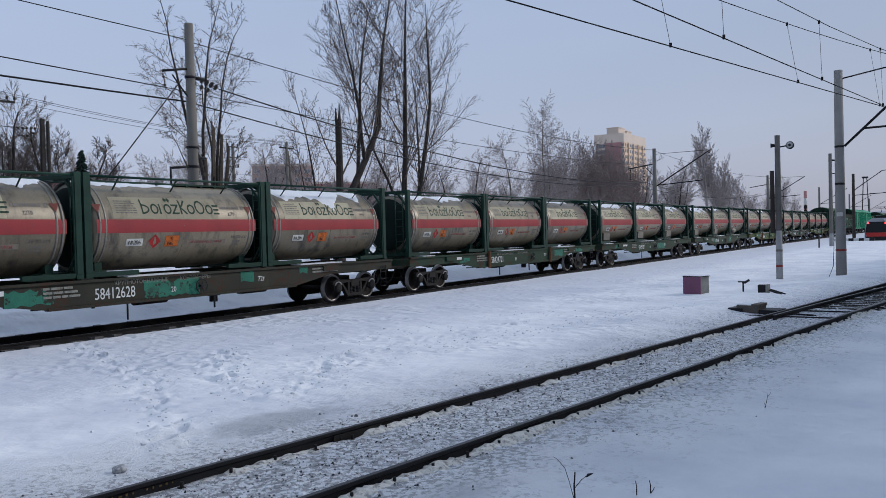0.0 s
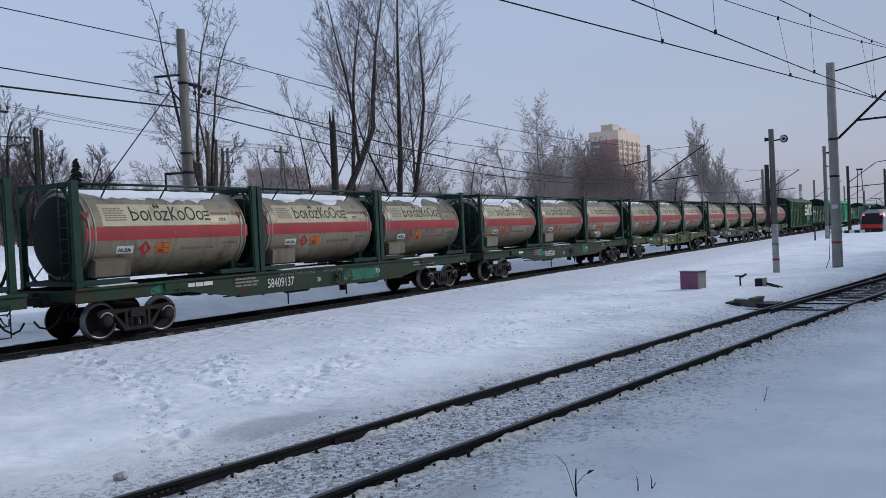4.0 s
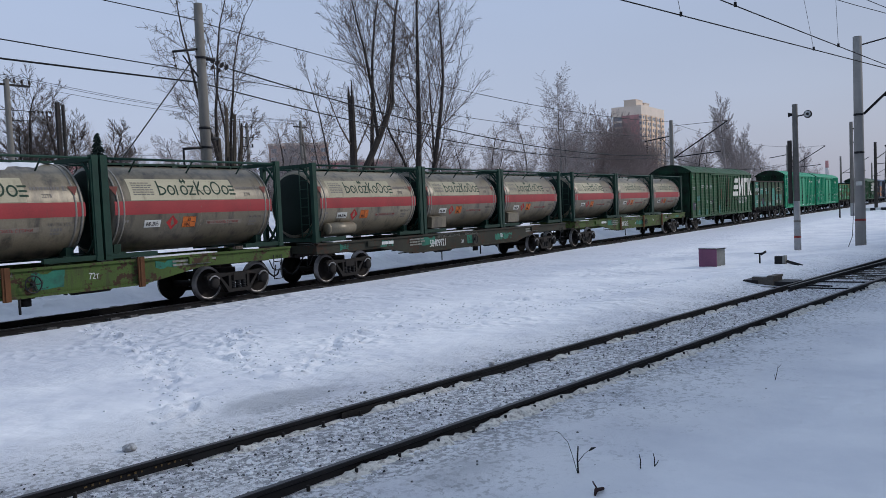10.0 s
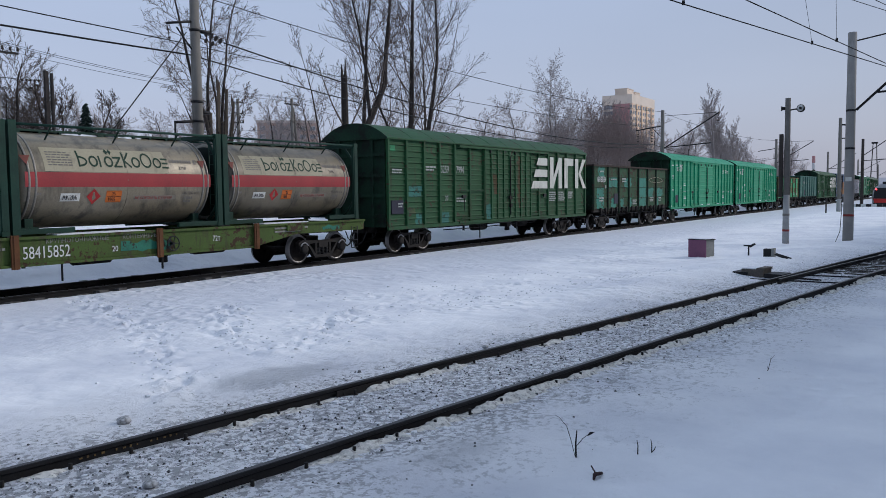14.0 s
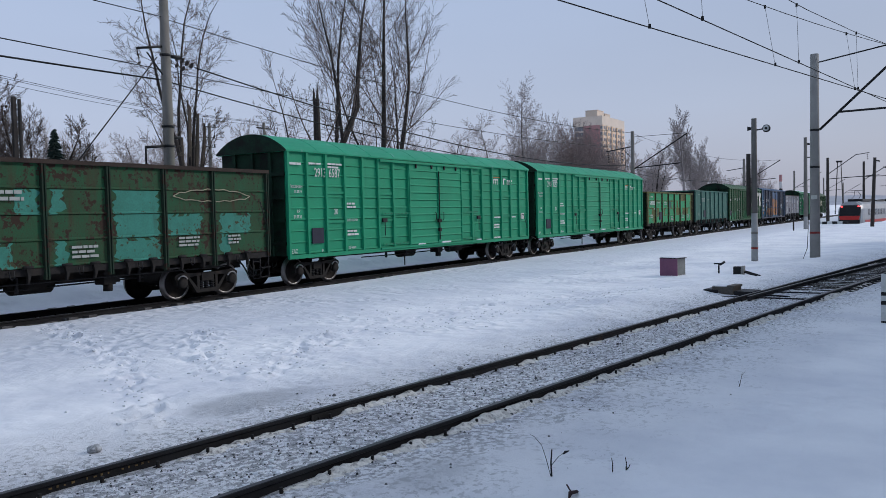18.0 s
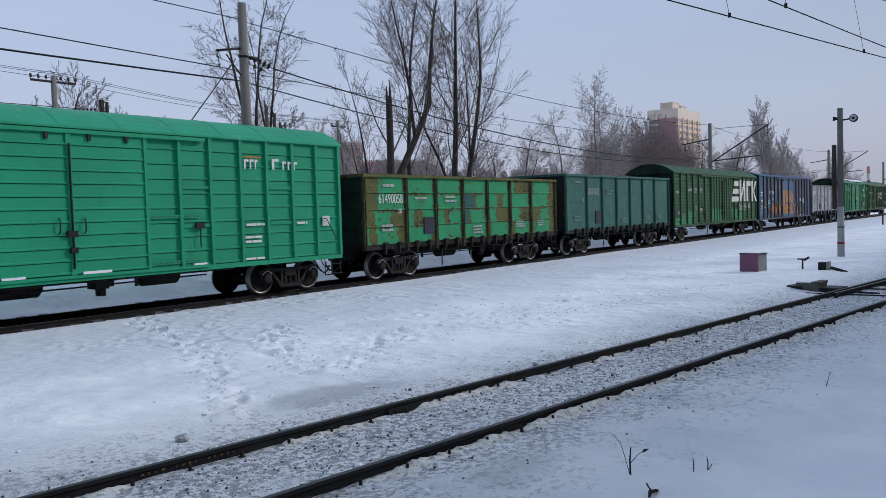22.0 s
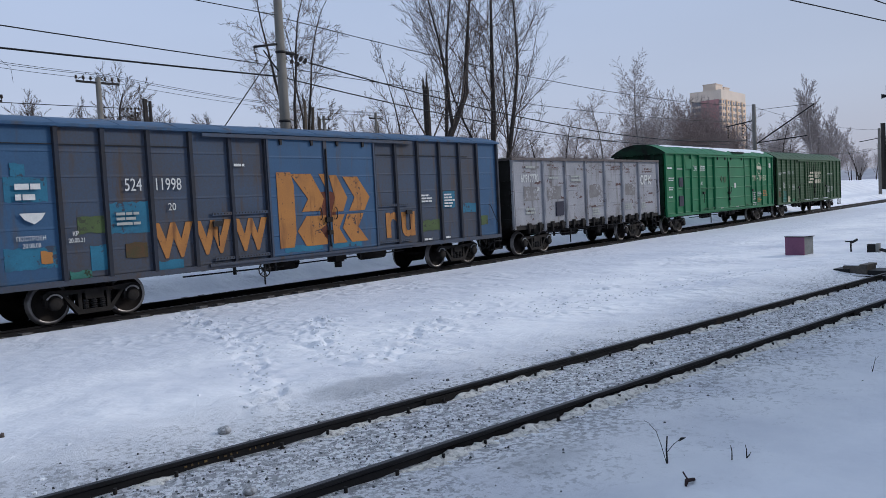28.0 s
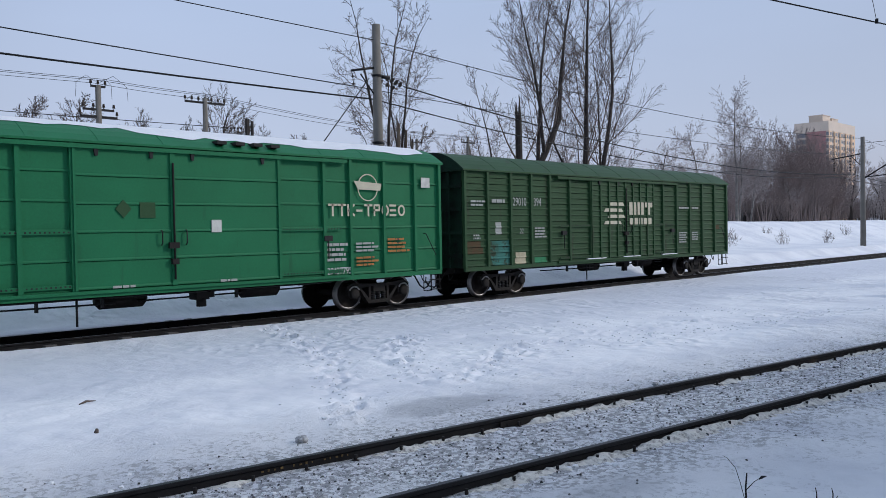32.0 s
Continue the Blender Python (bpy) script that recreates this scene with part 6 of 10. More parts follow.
def new_box(along, number, label, board_text):
    w, b = covered_wagon("covered_wagon", along, 17.85, (1.84, 16.05), RIBS_NEW, (6.94, 9.1, 11.05), EMERALD, EMERALD_ROOF, 4.45, 5.02, label, pitch=0.36)
    y = -HALF - 0.026
    ink = WHITE_PAINT
    side_marks(b, number, 1.33, 3.62, 0.42, ink, 17.85, 1, (4, 2.08))
    for x, z, wd, h, r, q in ((0.12, 4.05, 0.75, 0.14, 1, 2), (1.05, 4.08, 0.75, 0.10, 1, 2), (2.02, 4.1, 0.8, 0.22, 2, 2), (2.98, 1.78, 0.85, 0.24, 2, 3), (2.98, 2.75, 0.7, 0.24, 2, 3), (14.1, 2.1, 0.7, 0.12, 1, 2), (14.05, 1.75, 0.7, 0.24, 2, 2), (16.0, 2.1, 0.6, 0.12, 1, 2), (14.0, 1.15, 0.85, 0.11, 1, 2)):
        bars(b, x, y - 0.004, z, wd, h, r, ink, q + int(x * 10), words=q)
    lettering("20", 0.26, b, 2.3, y, 2.35, ink, "mark")
    for text, sz, xx, zz in (("ПОСТРОЕН", 0.135, 0.1, 3.22), ("21.08.19", 0.135, 0.3, 3.06), ("КР", 0.14, 0.42, 2.42), ("21.08.32", 0.14, 0.26, 2.24), ("СОБСТВЕННИК", 0.105, 3.0, 2.1), ("125 км/ч", 0.14, 3.05, 1.12), ("67,0 т", 0.12, 1.05, 4.0), ("ЕАС", 0.19, 0.1, 1.1), ("2,1", 0.12, 1.6, 1.1)):
        lettering(text, sz, b, xx, y, zz, ink, "mark", squeeze=0.8)
    board(b, 1.15, 1.38, 0.58, 0.52)
    for x, z0 in ((2.0, 3.05), (2.0, 2.05), (5.0, 3.05), (5.0, 2.05), (12.1, 3.05), (12.1, 2.05), (15.0, 3.05), (15.0, 2.05)):
        bm = bmesh.new()
        block(bm, x, x + 0.92, -HALF - 0.012, -HALF + 0.03, z0, z0 + 0.09)
        part("panel_strap", bm, EMERALD, b)
    # owner's emblem as plain shapes
    for i, (dx, wd, h) in enumerate(((0.0, 0.16, 0.26), (0.2, 0.14, 0.26), (0.38, 0.10, 0.26), (1.0, 0.26, 0.30), (1.4, 0.14, 0.24), (1.6, 0.17, 0.24), (1.82, 0.15, 0.24))):
        bm = bmesh.new()
        block(bm, 14.1 + dx, 14.1 + dx + wd * 0.35, y - 0.006, y, 3.62, 3.62 + h)
        block(bm, 14.1 + dx + wd * 0.35, 14.1 + dx + wd, y - 0.006, y, 3.62 + h - 0.07, 3.62 + h)
        part("owner_emblem", bm, ink, b, "white emblem of plain bars")
    bm = bmesh.new()
    block(bm, 14.1, 14.75, y - 0.006, y, 3.93, 3.96)
    part("owner_emblem", bm, HAZARD_ORANGE, b)
    board(b, 17.05, 1.95, 0.3, 0.3, MARK_WHITE, "label_frame", "small white framed label", -HALF - 0.02)
    for x, wd in ((9.3, 0.7), (7.5, 0.5), (12.3, 0.4)):
        bm = bmesh.new()
        block(bm, x, x + wd, -HALF - 0.10, -HALF - 0.05, 1.075, 1.10 + 0.05 * wd)
        part("snow_strip", bm, SNOW, w, "snow caught on the door sill", bevel=0.02)
    return w


new_box(175.63, "29136587", "emerald-green covered wagon with corrugated sides and arched roof", "")
new_box(194.60, "29169257", "emerald-green covered wagon with corrugated sides and arched roof", "")


def stripe_logo(body, x, z, y, material):
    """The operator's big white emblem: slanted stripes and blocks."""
    s = 1.55
    shapes = []
    for i in range(3):
        zz = z + i * 0.56
        shapes.append([(x + 0.28 * i, zz), (x + 1.75, zz), (x + 1.75, zz + 0.36), (x + 0.28 * i + 0.2, zz + 0.36)])
    for a, b in ((2.05, 2.45), (3.05, 3.45)):
        shapes.append([(x + a, z), (x + b, z), (x + b, z + s), (x + a, z + s)])
    shapes.append([(x + 2.45, z + 0.05), (x + 2.45, z + 0.55), (x + 3.05, z + s - 0.05), (x + 3.05, z + s - 0.55)])
    shapes.append([(x + 3.75, z), (x + 4.15, z), (x + 4.15, z + s - 0.38), (x + 4.85, z + s - 0.38), (x + 4.85, z + s), (x + 3.75, z + s)])
    shapes.append([(x + 5.1, z), (x + 5.5, z), (x + 5.5, z + s), (x + 5.1, z + s)])
    shapes.append([(x + 5.55, z + 0.78), (x + 6.05, z + s), (x + 6.5, z + s), (x + 5.8, z + 0.78), (x + 6.55, z), (x + 6.1, z)])
    for pts in shapes:
        bm = bmesh.new()
        prism(bm, pts, "y", y - 0.008, y)
        part("emblem_block", bm, material, body, "white block of the operator's emblem")


LOGO_WHITE = surface("worn_white_emblem", (0.66, 0.66, 0.60), (0.52, 0.52, 0.46), 0.7, 0, 3, 30, 0.1, dirt=(0.25, 0.28, 0.2), dirt_amount=0.12, streak=True)


def old_box(along, number, label, patches, seed, lower=None, bright=False):
    w, b = covered_wagon("covered_wagon", along, 17.8, (2.2, 15.6), RIBS_OLD, (6.85, 9.1, 11.21), DARK_GREEN, DARK_GREEN, 4.28, 4.85, label, pitch=0.21, depth=0.03, boards=0.21, door_ribs=3)
    y = -HALF - 0.024
    side_marks(b, number, 3.45, 3.05, 0.42, CHALK, 17.8, 1, (4, 4.6))
    stripe_logo(b, 11.25, 2.42, y - 0.03, LOGO_WHITE)
    for x, z, wd, h, r in ((0.25, 3.15, 0.7, 0.2, 2), (2.4, 3.3, 0.8, 0.22, 2), (4.6, 2.05, 0.9, 0.22, 2), (13.2, 2.25, 0.9, 0.5, 5), (14.35, 2.25, 0.8, 0.5, 5), (15.5, 2.25, 0.7, 0.4, 4), (0.6, 1.9, 0.4, 0.2, 2)):
        bars(b, x, y - 0.006, z, wd, h, r, CHALK, seed + int(x * 10), words=3)
    lettering("20", 0.28, b, 3.75, y, 1.95, CHALK, "mark")
    board(b, 0.2, 1.5, 0.72, 0.5)
    rng = random.Random(seed)
    for x, z, wd, h, c in patches:
        repaint(b, x, z, wd, h, c, 4.28, 0.21, 0.03, (6.85, 9.1, 11.21))
    return w, b


PATCH_TURQ = surface("turquoise_paint_patch", (0.045, 0.19, 0.16), (0.035, 0.13, 0.11), 0.7, 0, 3, 30, 0.1, dirt=(0.03, 0.08, 0.05), dirt_amount=0.3, chips=(0.03, 0.05, 0.03), chip_amount=0.4)
PATCH_LIME = surface("lime_paint_patch", (0.085, 0.13, 0.05), (0.065, 0.09, 0.045), 0.7, 0, 3, 30, 0.1, dirt=(0.05, 0.07, 0.04), dirt_amount=0.35, chips=(0.05, 0.06, 0.04), chip_amount=0.4)
PATCH_PALE = surface("pale_green_paint_patch", (0.045, 0.27, 0.125), (0.035, 0.18, 0.085), 0.7, 0, 2, 30, 0.1, dirt=(0.03, 0.11, 0.05), dirt_amount=0.34, streak=True, chips=(0.03, 0.07, 0.03), chip_amount=0.2)
PATCH_RUST = surface("rusty_scraped_paint", (0.11, 0.06, 0.035), (0.05, 0.06, 0.03), 0.85, 0, 4, 30, 0.3)
old_box(142.83, "52597994", "dark green weathered covered wagon with a large white emblem",
        ((0.2, 3.75, 0.35, 0.25, PATCH_PALE), (1.3, 2.15, 0.9, 0.4, PATCH_TURQ), (1.3, 1.4, 0.5, 0.3, PATCH_LIME), (1.75, 1.12, 0.5, 0.4, PATCH_TURQ), (3.5, 1.15, 0.6, 0.35, PATCH_TURQ), (7.6, 2.2, 0.5, 0.9, PATCH_RUST), (9.9, 1.6, 0.4, 2.2, PATCH_RUST), (6.95, 1.15, 0.5, 0.6, PATCH_TURQ)), 3)
_w, _b = old_box(241.39, "52589991", "dark green covered wagon with pale lower boards and white emblem",
                 ((0.1, 1.1, 1.0, 0.8, PATCH_PALE), (1.3, 1.1, 0.9, 0.55, PATCH_PALE), (2.45, 1.1, 0.85, 0.7, PATCH_PALE), (6.95, 1.1, 2.0, 0.75, PATCH_PALE), (11.3, 1.1, 1.7, 0.7, PATCH_PALE), (13.2, 1.1, 1.0, 0.6, PATCH_PALE), (3.5, 1.5, 0.5, 0.3, PATCH_TURQ)), 9)


def green_box():
    w, b = covered_wagon("covered_wagon", 293.07, 17.7, (2.16, 15.54), (1.34, 2.41, 3.45, 4.58, 5.74, 6.81, 11.93, 13.34, 14.24, 15.44, 16.65), (6.81, 9.04, 11.93), MID_GREEN, MID_GREEN, 4.32, 4.86,
                         "bright green covered wagon with smooth panels and snow on the roof", pitch=0.66, depth=0.02, boards=0.66, hatch=True)
    y = -HALF - 0.026
    side_marks(b, "29437795", 3.75, 3.35, 0.42, WHITE_PAINT, 17.7, 1, (3, 4.68))
    lettering("20", 0.26, b, 4.75, y, 2.55, WHITE_PAINT, "mark")
    lettering("29437795", 0.26, b, 13.4, y, 1.1, WHITE_PAINT, "wagon_number", squeeze=0.8)
    for x, z, wd, h, r, ink in ((0.2, 3.55, 0.9, 0.16, 1, WHITE_PAINT), (1.5, 3.5, 0.8, 0.12, 1, CHALK), (0.35, 3.0, 0.7, 0.22, 2, WHITE_PAINT), (0.35, 2.5, 0.6, 0.22, 2, WHITE_PAINT), (0.3, 2.0, 0.5, 0.14, 1, WHITE_PAINT), (13.4, 1.95, 0.75, 0.55, 4, CHALK), (14.4, 1.95, 0.9, 0.3, 3, CHALK), (15.55, 2.05, 0.9, 0.45, 4, ORANGE), (14.4, 1.55, 0.9, 0.3, 3, ORANGE), (7.6, 1.15, 0.6, 0.1, 1, CHALK), (10.2, 1.15, 0.6, 0.1, 1, CHALK)):
        bars(b, x, y - 0.05 if 6.9 < x < 11.9 else y - 0.004, z, wd, h, r, ink, int(x * 7), words=3)
    # owner's name as a row of plain cream blocks, the winged emblem above it
    cream = surface("cream_emblem_paint", (0.62, 0.58, 0.45), (0.5, 0.47, 0.36), 0.7, 0, 4, 30, 0.05)
    row = [(kind, 13.5 + 0.31 * k, 2.72, 0.26, 0.28) for k, kind in enumerate("TTK-TPO=O")]
    part("owner_name", shapes(bmesh.new(), row, 0.06, lambda u, v: (u, y - 0.006, v)), cream, b, "row of cream emblem shapes")
    bm = bmesh.new()
    for k in range(20):
        a, c = 2 * math.pi * k / 20, 2 * math.pi * (k + 1) / 20
        q = [(14.85 + r * math.cos(t), 3.5 + r * 1.05 * math.sin(t)) for r, t in ((0.37, a), (0.37, c), (0.34, c), (0.34, a))]
        prism(bm, q, "y", y - 0.006, y)
    prism(bm, [(14.35, 3.68), (15.35, 3.62), (15.3, 3.42), (14.5, 3.44)], "y", y - 0.012, y - 0.006)
    part("winged_emblem", bm, cream, b, "cream winged round emblem")
    board(b, 1.7, 1.45, 0.55, 0.55)
    board(b, 1.75, 2.5, 0.5, 0.5, PLATE_DARK, "paint_patch", "grey-blue paint patch", -HALF - 0.012)
    board(b, 10.0, 2.3, 0.26, 0.3, MARK_WHITE, "torn_notice", "torn white paper notice", -HALF - 0.07)
    for x in (7.7, 8.25):
        bm = bmesh.new()
        prism(bm, [(x, 2.85), (x + 0.18, 3.05), (x + 0.36, 2.85), (x + 0.18, 2.65)] if x < 8 else [(x, 2.65), (x + 0.36, 2.65), (x + 0.36, 3.0), (x, 3.0)], "y", -HALF - 0.075, -HALF - 0.06)
        part("dark_label", bm, DULL_GREEN, b)
    bm = bmesh.new()
    block(bm, 16.9, 17.25, y - 0.006, y, 3.55, 3.85)
    part("white_label", bm, MARK_WHITE, b)
    # snow sheet on the roof
    bm = bmesh.new()
    rng = random.Random(6)
    grid = []
    for i in range(41):
        x = 1.2 + 16.2 * i / 40
        rim = (-1.0 if i < 18 else -1.3) + 0.2 * rng.random()
        row = []
        for j in range(9):
            u = rim + (1.3 - rim) * j / 8
            z = 4.32 + 0.54 * (1 - abs(u / 1.58) ** 2.2) + 0.012 + 0.03 * math.sin(math.pi * j / 8) ** 0.4 * rng.uniform(0.7, 1.1)
            row.append(bm.verts.new((x, u, z)))
        grid.append(row)
    for p, q in zip(grid, grid[1:]):
        for j in range(8):
            bm.faces.new((p[j], p[j + 1], q[j + 1], q[j])).smooth = True
    part("roof_snow", bm, SNOW, w, "snow blanket on the roof")
    bm = bmesh.new()
    for k in range(4):
        block(bm, 10.2 + k * 0.5, 10.45 + k * 0.5, -1.58, -1.2, 4.44, 4.52)
    part("bent_gutter", bm, BLACK, w)


green_box()


def last_box():
    w, b = covered_wagon("covered_wagon", 311.81, 17.72, (2.3, 15.5), (1.12, 2.27, 3.34, 4.37, 5.53, 6.83, 11.21, 12.01, 13.12, 14.24, 15.36, 16.5), (6.83, 9.1, 11.21), DULL_GREEN, DULL_GREEN, 4.2, 4.82,
                         "dull green covered wagon with narrow corrugations at the train's end", pitch=0.2, depth=0.03, boards=0.2, door_ribs=3)
    y = -HALF - 0.024
    side_marks(b, "29010394", 2.35, 3.05, 0.40, CHALK, 17.7, 1, (5, 3.45))
    lettering("22", 0.24, b, 2.7, y, 2.1, CHALK, "mark")
    for x, z, wd, h, r in ((0.3, 3.2, 0.7, 0.22, 2), (1.3, 3.25, 0.8, 0.2, 1), (3.5, 2.3, 0.8, 0.4, 4), (13.3, 2.0, 0.7, 0.5, 5), (14.4, 2.0, 0.6, 0.4, 4), (0.4, 2.1, 0.4, 0.2, 2), (13.3, 3.1, 0.9, 0.14, 1), (14.4, 3.1, 0.7, 0.14, 1)):
        bars(b, x, y - 0.006, z, wd, h, r, CHALK, int(x * 9), words=3)
    cream = MATS["cream_emblem_paint"]
    bm = bmesh.new()
    for k, (a, c) in enumerate(((0.35, 1.4), (0.0, 1.3), (0.25, 1.45), (0.0, 1.2))):
        zz = 3.1 - k * 0.24
        bm = bmesh.new()
        prism(bm, [(7.6 + a, zz), (7.6 + c, zz), (7.6 + c - 0.1, zz + 0.13), (7.6 + a + 0.1, zz + 0.13)], "y", -HALF - 0.085, -HALF - 0.07)
        part("emblem_stripe", bm, cream, b, "cream emblem stripe")
    for k, (a, c, z0, z1) in enumerate(((9.35, 9.85, 2.75, 3.25), (9.95, 10.4, 2.75, 3.25), (10.5, 11.05, 3.05, 3.25), (10.7, 10.88, 2.75, 3.05))):
        bm = bmesh.new()
        block(bm, a, c, -HALF - 0.085, -HALF - 0.07, z0, z1)
        part("emblem_block", bm, cream, b, "cream emblem block")
    for k in range(5):
        bm = bmesh.new()
        block(bm, 9.38 + k * 0.34, 9.62 + k * 0.34, -HALF - 0.085, -HALF - 0.07, 2.36, 2.62)
        part("emblem_block", bm, cream, b)
    for x, z, wd, h, c in ((0.15, 1.45, 0.75, 0.5, PATCH_RUST), (1.25, 1.15, 0.95, 0.75, PATCH_TURQ), (2.45, 1.15, 0.7, 0.35, TANK_LABEL), (3.5, 1.15, 0.7, 0.2, PATCH_PALE), (1.5, 2.1, 0.35, 0.35, CHALK), (16.6, 2.0, 0.4, 0.3, PATCH_RUST)):
        repaint(b, x, z, wd, h, c, 4.2, 0.2, 0.03, (6.83, 9.1, 11.21))
    for k in (6.5, 8.9, 11.8):
        bm = bmesh.new()
        block(bm, k, k + 1.2, -HALF - 0.10, -HALF - 0.03, 1.075, 1.11)
        part("snow_strip", bm, SNOW, w, "snow on the door sill", bevel=0.015)
    return w


last_box()


def blue_box():
    ribs = (1.48, 2.54, 3.68, 4.83, 6.0, 7.16, 11.36, 12.36, 13.47, 14.6, 15.7, 16.74)
    w, b = covered_wagon("covered_wagon", 259.92, 18.05, (2.3, 15.9), ribs, (7.16, 9.29, 11.36), BLUE_PAINT, BLUE_CLEAN, 4.45, 4.75,
                         "faded blue and grey covered wagon with orange chevron paintwork", pitch=0.56, depth=0.005, boards=0.56, base=0.98, panel_paint=lambda a: BLUE_CLEAN if a < 1 or a > 16.5 else BLUE_PAINT, door_paint=BLUE_CLEAN, rib_paint=surface("dark_navy_rib_paint", (0.026, 0.034, 0.055), (0.030, 0.030, 0.034), 0.7, 0, 1.5, 25, 0.15))
    y = -HALF - 0.026
    side_marks(b, "52411998", 3.0, 2.95, 0.42, WHITE_PAINT, 18, 1, (3, 3.76))
    lettering("20", 0.26, b, 4.1, y, 2.45, WHITE_PAINT, "mark")
    for text, xx, zz in (("ПОСТРОЕН", 0.5, 1.93), ("20.08.08", 0.62, 1.78), ("КР", 1.7, 1.98), ("20.08.21", 1.6, 1.83)):
        lettering(text, 0.14, b, xx, y, zz, WHITE_PAINT, "mark", squeeze=0.8)
    for i, x in enumerate((3.75, 4.9, 6.08)):
        lettering("w", 1.75, b, x - 0.05, y + 0.045, 1.33, ORANGE, "orange_letter", "large orange letter", squeeze=0.82, bold=0.035)
    lettering("r", 1.6, b, 11.75, y + 0.045, 1.30, ORANGE, "orange_letter", squeeze=0.95, bold=0.04)
    lettering("u", 1.6, b, 12.5, y + 0.045, 1.30, ORANGE, "orange_letter", squeeze=0.95, bold=0.04)
    yd = -HALF - 0.062
    for pts in (((7.45, 1.25), (7.45, 3.6), (7.95, 3.6), (8.05, 3.2), (8.05, 1.7), (7.95, 1.25)),
                ((7.95, 3.55), (8.7, 3.55), (9.15, 2.75), (9.0, 2.35), (8.3, 2.35), (8.55, 2.75)),
                ((9.0, 3.55), (9.25, 3.55), (9.25, 3.1)), ((9.4, 3.5), (9.7, 3.5), (10.1, 2.75), (9.9, 2.3), (9.45, 2.3), (9.6, 2.75)),
                ((9.95, 3.45), (10.55, 3.45), (11.05, 2.75), (10.8, 2.3), (10.15, 2.3), (10.4, 2.75)),
                ((8.45, 2.2), (9.2, 2.2), (9.2, 1.9), (8.95, 1.75), (9.2, 1.4), (9.2, 1.25), (8.4, 1.25), (8.1, 1.75)),
                ((9.45, 2.2), (9.95, 2.2), (9.7, 1.75), (10.0, 1.25), (9.45, 1.25)), ((10.05, 2.2), (10.75, 2.2), (10.5, 1.75), (10.9, 1.25), (10.2, 1.25), (9.85, 1.75))):
        bm = bmesh.new()
        prism(bm, [(u, 1.25 + (v - 1.25) * 0.90) for u, v in pts], "y", yd, yd + 0.006)
        part("chevron", bm, ORANGE, b, "orange chevron shape")
    for k, (x, z, wd, h, c) in enumerate(((0.25, 1.3, 1.1, 0.5, CYAN), (0.35, 2.75, 0.9, 0.55, CYAN), (2.6, 1.95, 1.0, 0.75, CYAN), (1.85, 2.0, 0.65, 0.4, PATCH_LIME), (2.1, 1.15, 0.4, 0.6, CYAN), (3.75, 1.0, 0.7, 0.24, CYAN), (1.6, 1.0, 0.5, 0.2, PATCH_TURQ), (13.6, 1.35, 0.9, 0.4, PATCH_LIME), (14.7, 2.1, 0.7, 0.6, CYAN), (15.8, 1.9, 0.8, 0.35, CYAN), (16.9, 1.4, 0.4, 0.35, PATCH_LIME), (2.95, 1.35, 0.55, 0.4, PATCH_RUST), (1.0, 1.4, 0.25, 0.3, ORANGE), (0.5, 3.3, 0.3, 0.3, CYAN))):
        board(b, x, z, wd, h, c, "paint_patch", "odd-coloured paint patch", -HALF + 0.033 - 0.0012 * k)
    for x, z, wd, h, c in ((7.6, 1.1, 1.4, 0.2, CYAN), (9.4, 1.1, 1.2, 0.2, CYAN), (9.0, 1.3, 0.28, 1.5, RUST), (9.35, 1.9, 0.25, 0.9, RUST)):
        board(b, x, z, wd, h, c, "paint_patch", "odd-coloured paint patch", -HALF - 0.050)
    for x, z, wd, h, r, ink in ((0.55, 3.15, 0.6, 0.45, 2, WHITE_PAINT), (2.75, 2.45, 0.7, 0.35, 3, CHALK), (6.1, 3.6, 0.5, 0.12, 1, WHITE_PAINT), (13.55, 2.6, 0.6, 0.3, 3, WHITE_PAINT), (14.75, 2.6, 0.6, 0.5, 5, WHITE_PAINT), (13.6, 1.12, 0.6, 0.12, 1, WHITE_PAINT), (14.75, 1.12, 0.4, 0.12, 1, WHITE_PAINT)):
        bars(b, x, y - 0.003, z, wd, h, r, ink, int(x * 11), words=2)
    bm = bmesh.new()
    prism(bm, [(0.6, 2.52), (1.15, 2.52), (1.05, 2.38), (0.9, 2.28), (0.7, 2.38)], "y", y - 0.006, y)
    part("winged_emblem", bm, WHITE_PAINT, b)
    hang("hand_wheel", GEAR["handwheel"], w, at=(6.9, -1.5, 0.72))
    bm = bmesh.new()
    for a, h, z in ((11.4, 0.02, 3.9), (0.1, 0.02, 4.0)):
        block(bm, a, a + 4.8, -HALF - 0.0, -HALF + 0.02, z, z + h)
    part("seam", bm, BLACK, b)


blue_box()


# ---- gondolas ----
OLIVE = surface("olive_brown_paint", (0.115, 0.128, 0.038), (0.088, 0.084, 0.028), 0.75, 0, 1.5, 25, 0.25, dirt=(0.13, 0.065, 0.025), dirt_amount=0.22, chips=(0.05, 0.035, 0.02), chip_amount=0.38)
G_GREEN = surface("bright_green_patch", (0.022, 0.31, 0.135), (0.024, 0.23, 0.10), 0.7, 0, 2, 25, 0.1, dirt=(0.045, 0.15, 0.06), dirt_scale=1.6, dirt_amount=0.22, chips=(0.08, 0.075, 0.028), chip_amount=0.22)
G_DARK = surface("dark_mottled_green_paint", (0.020, 0.095, 0.045), (0.030, 0.055, 0.026), 0.75, 0, 1.6, 25, 0.25, dirt=(0.05, 0.035, 0.02), dirt_amount=0.42, streak=True, chips=(0.035, 0.02, 0.014), chip_amount=0.42)
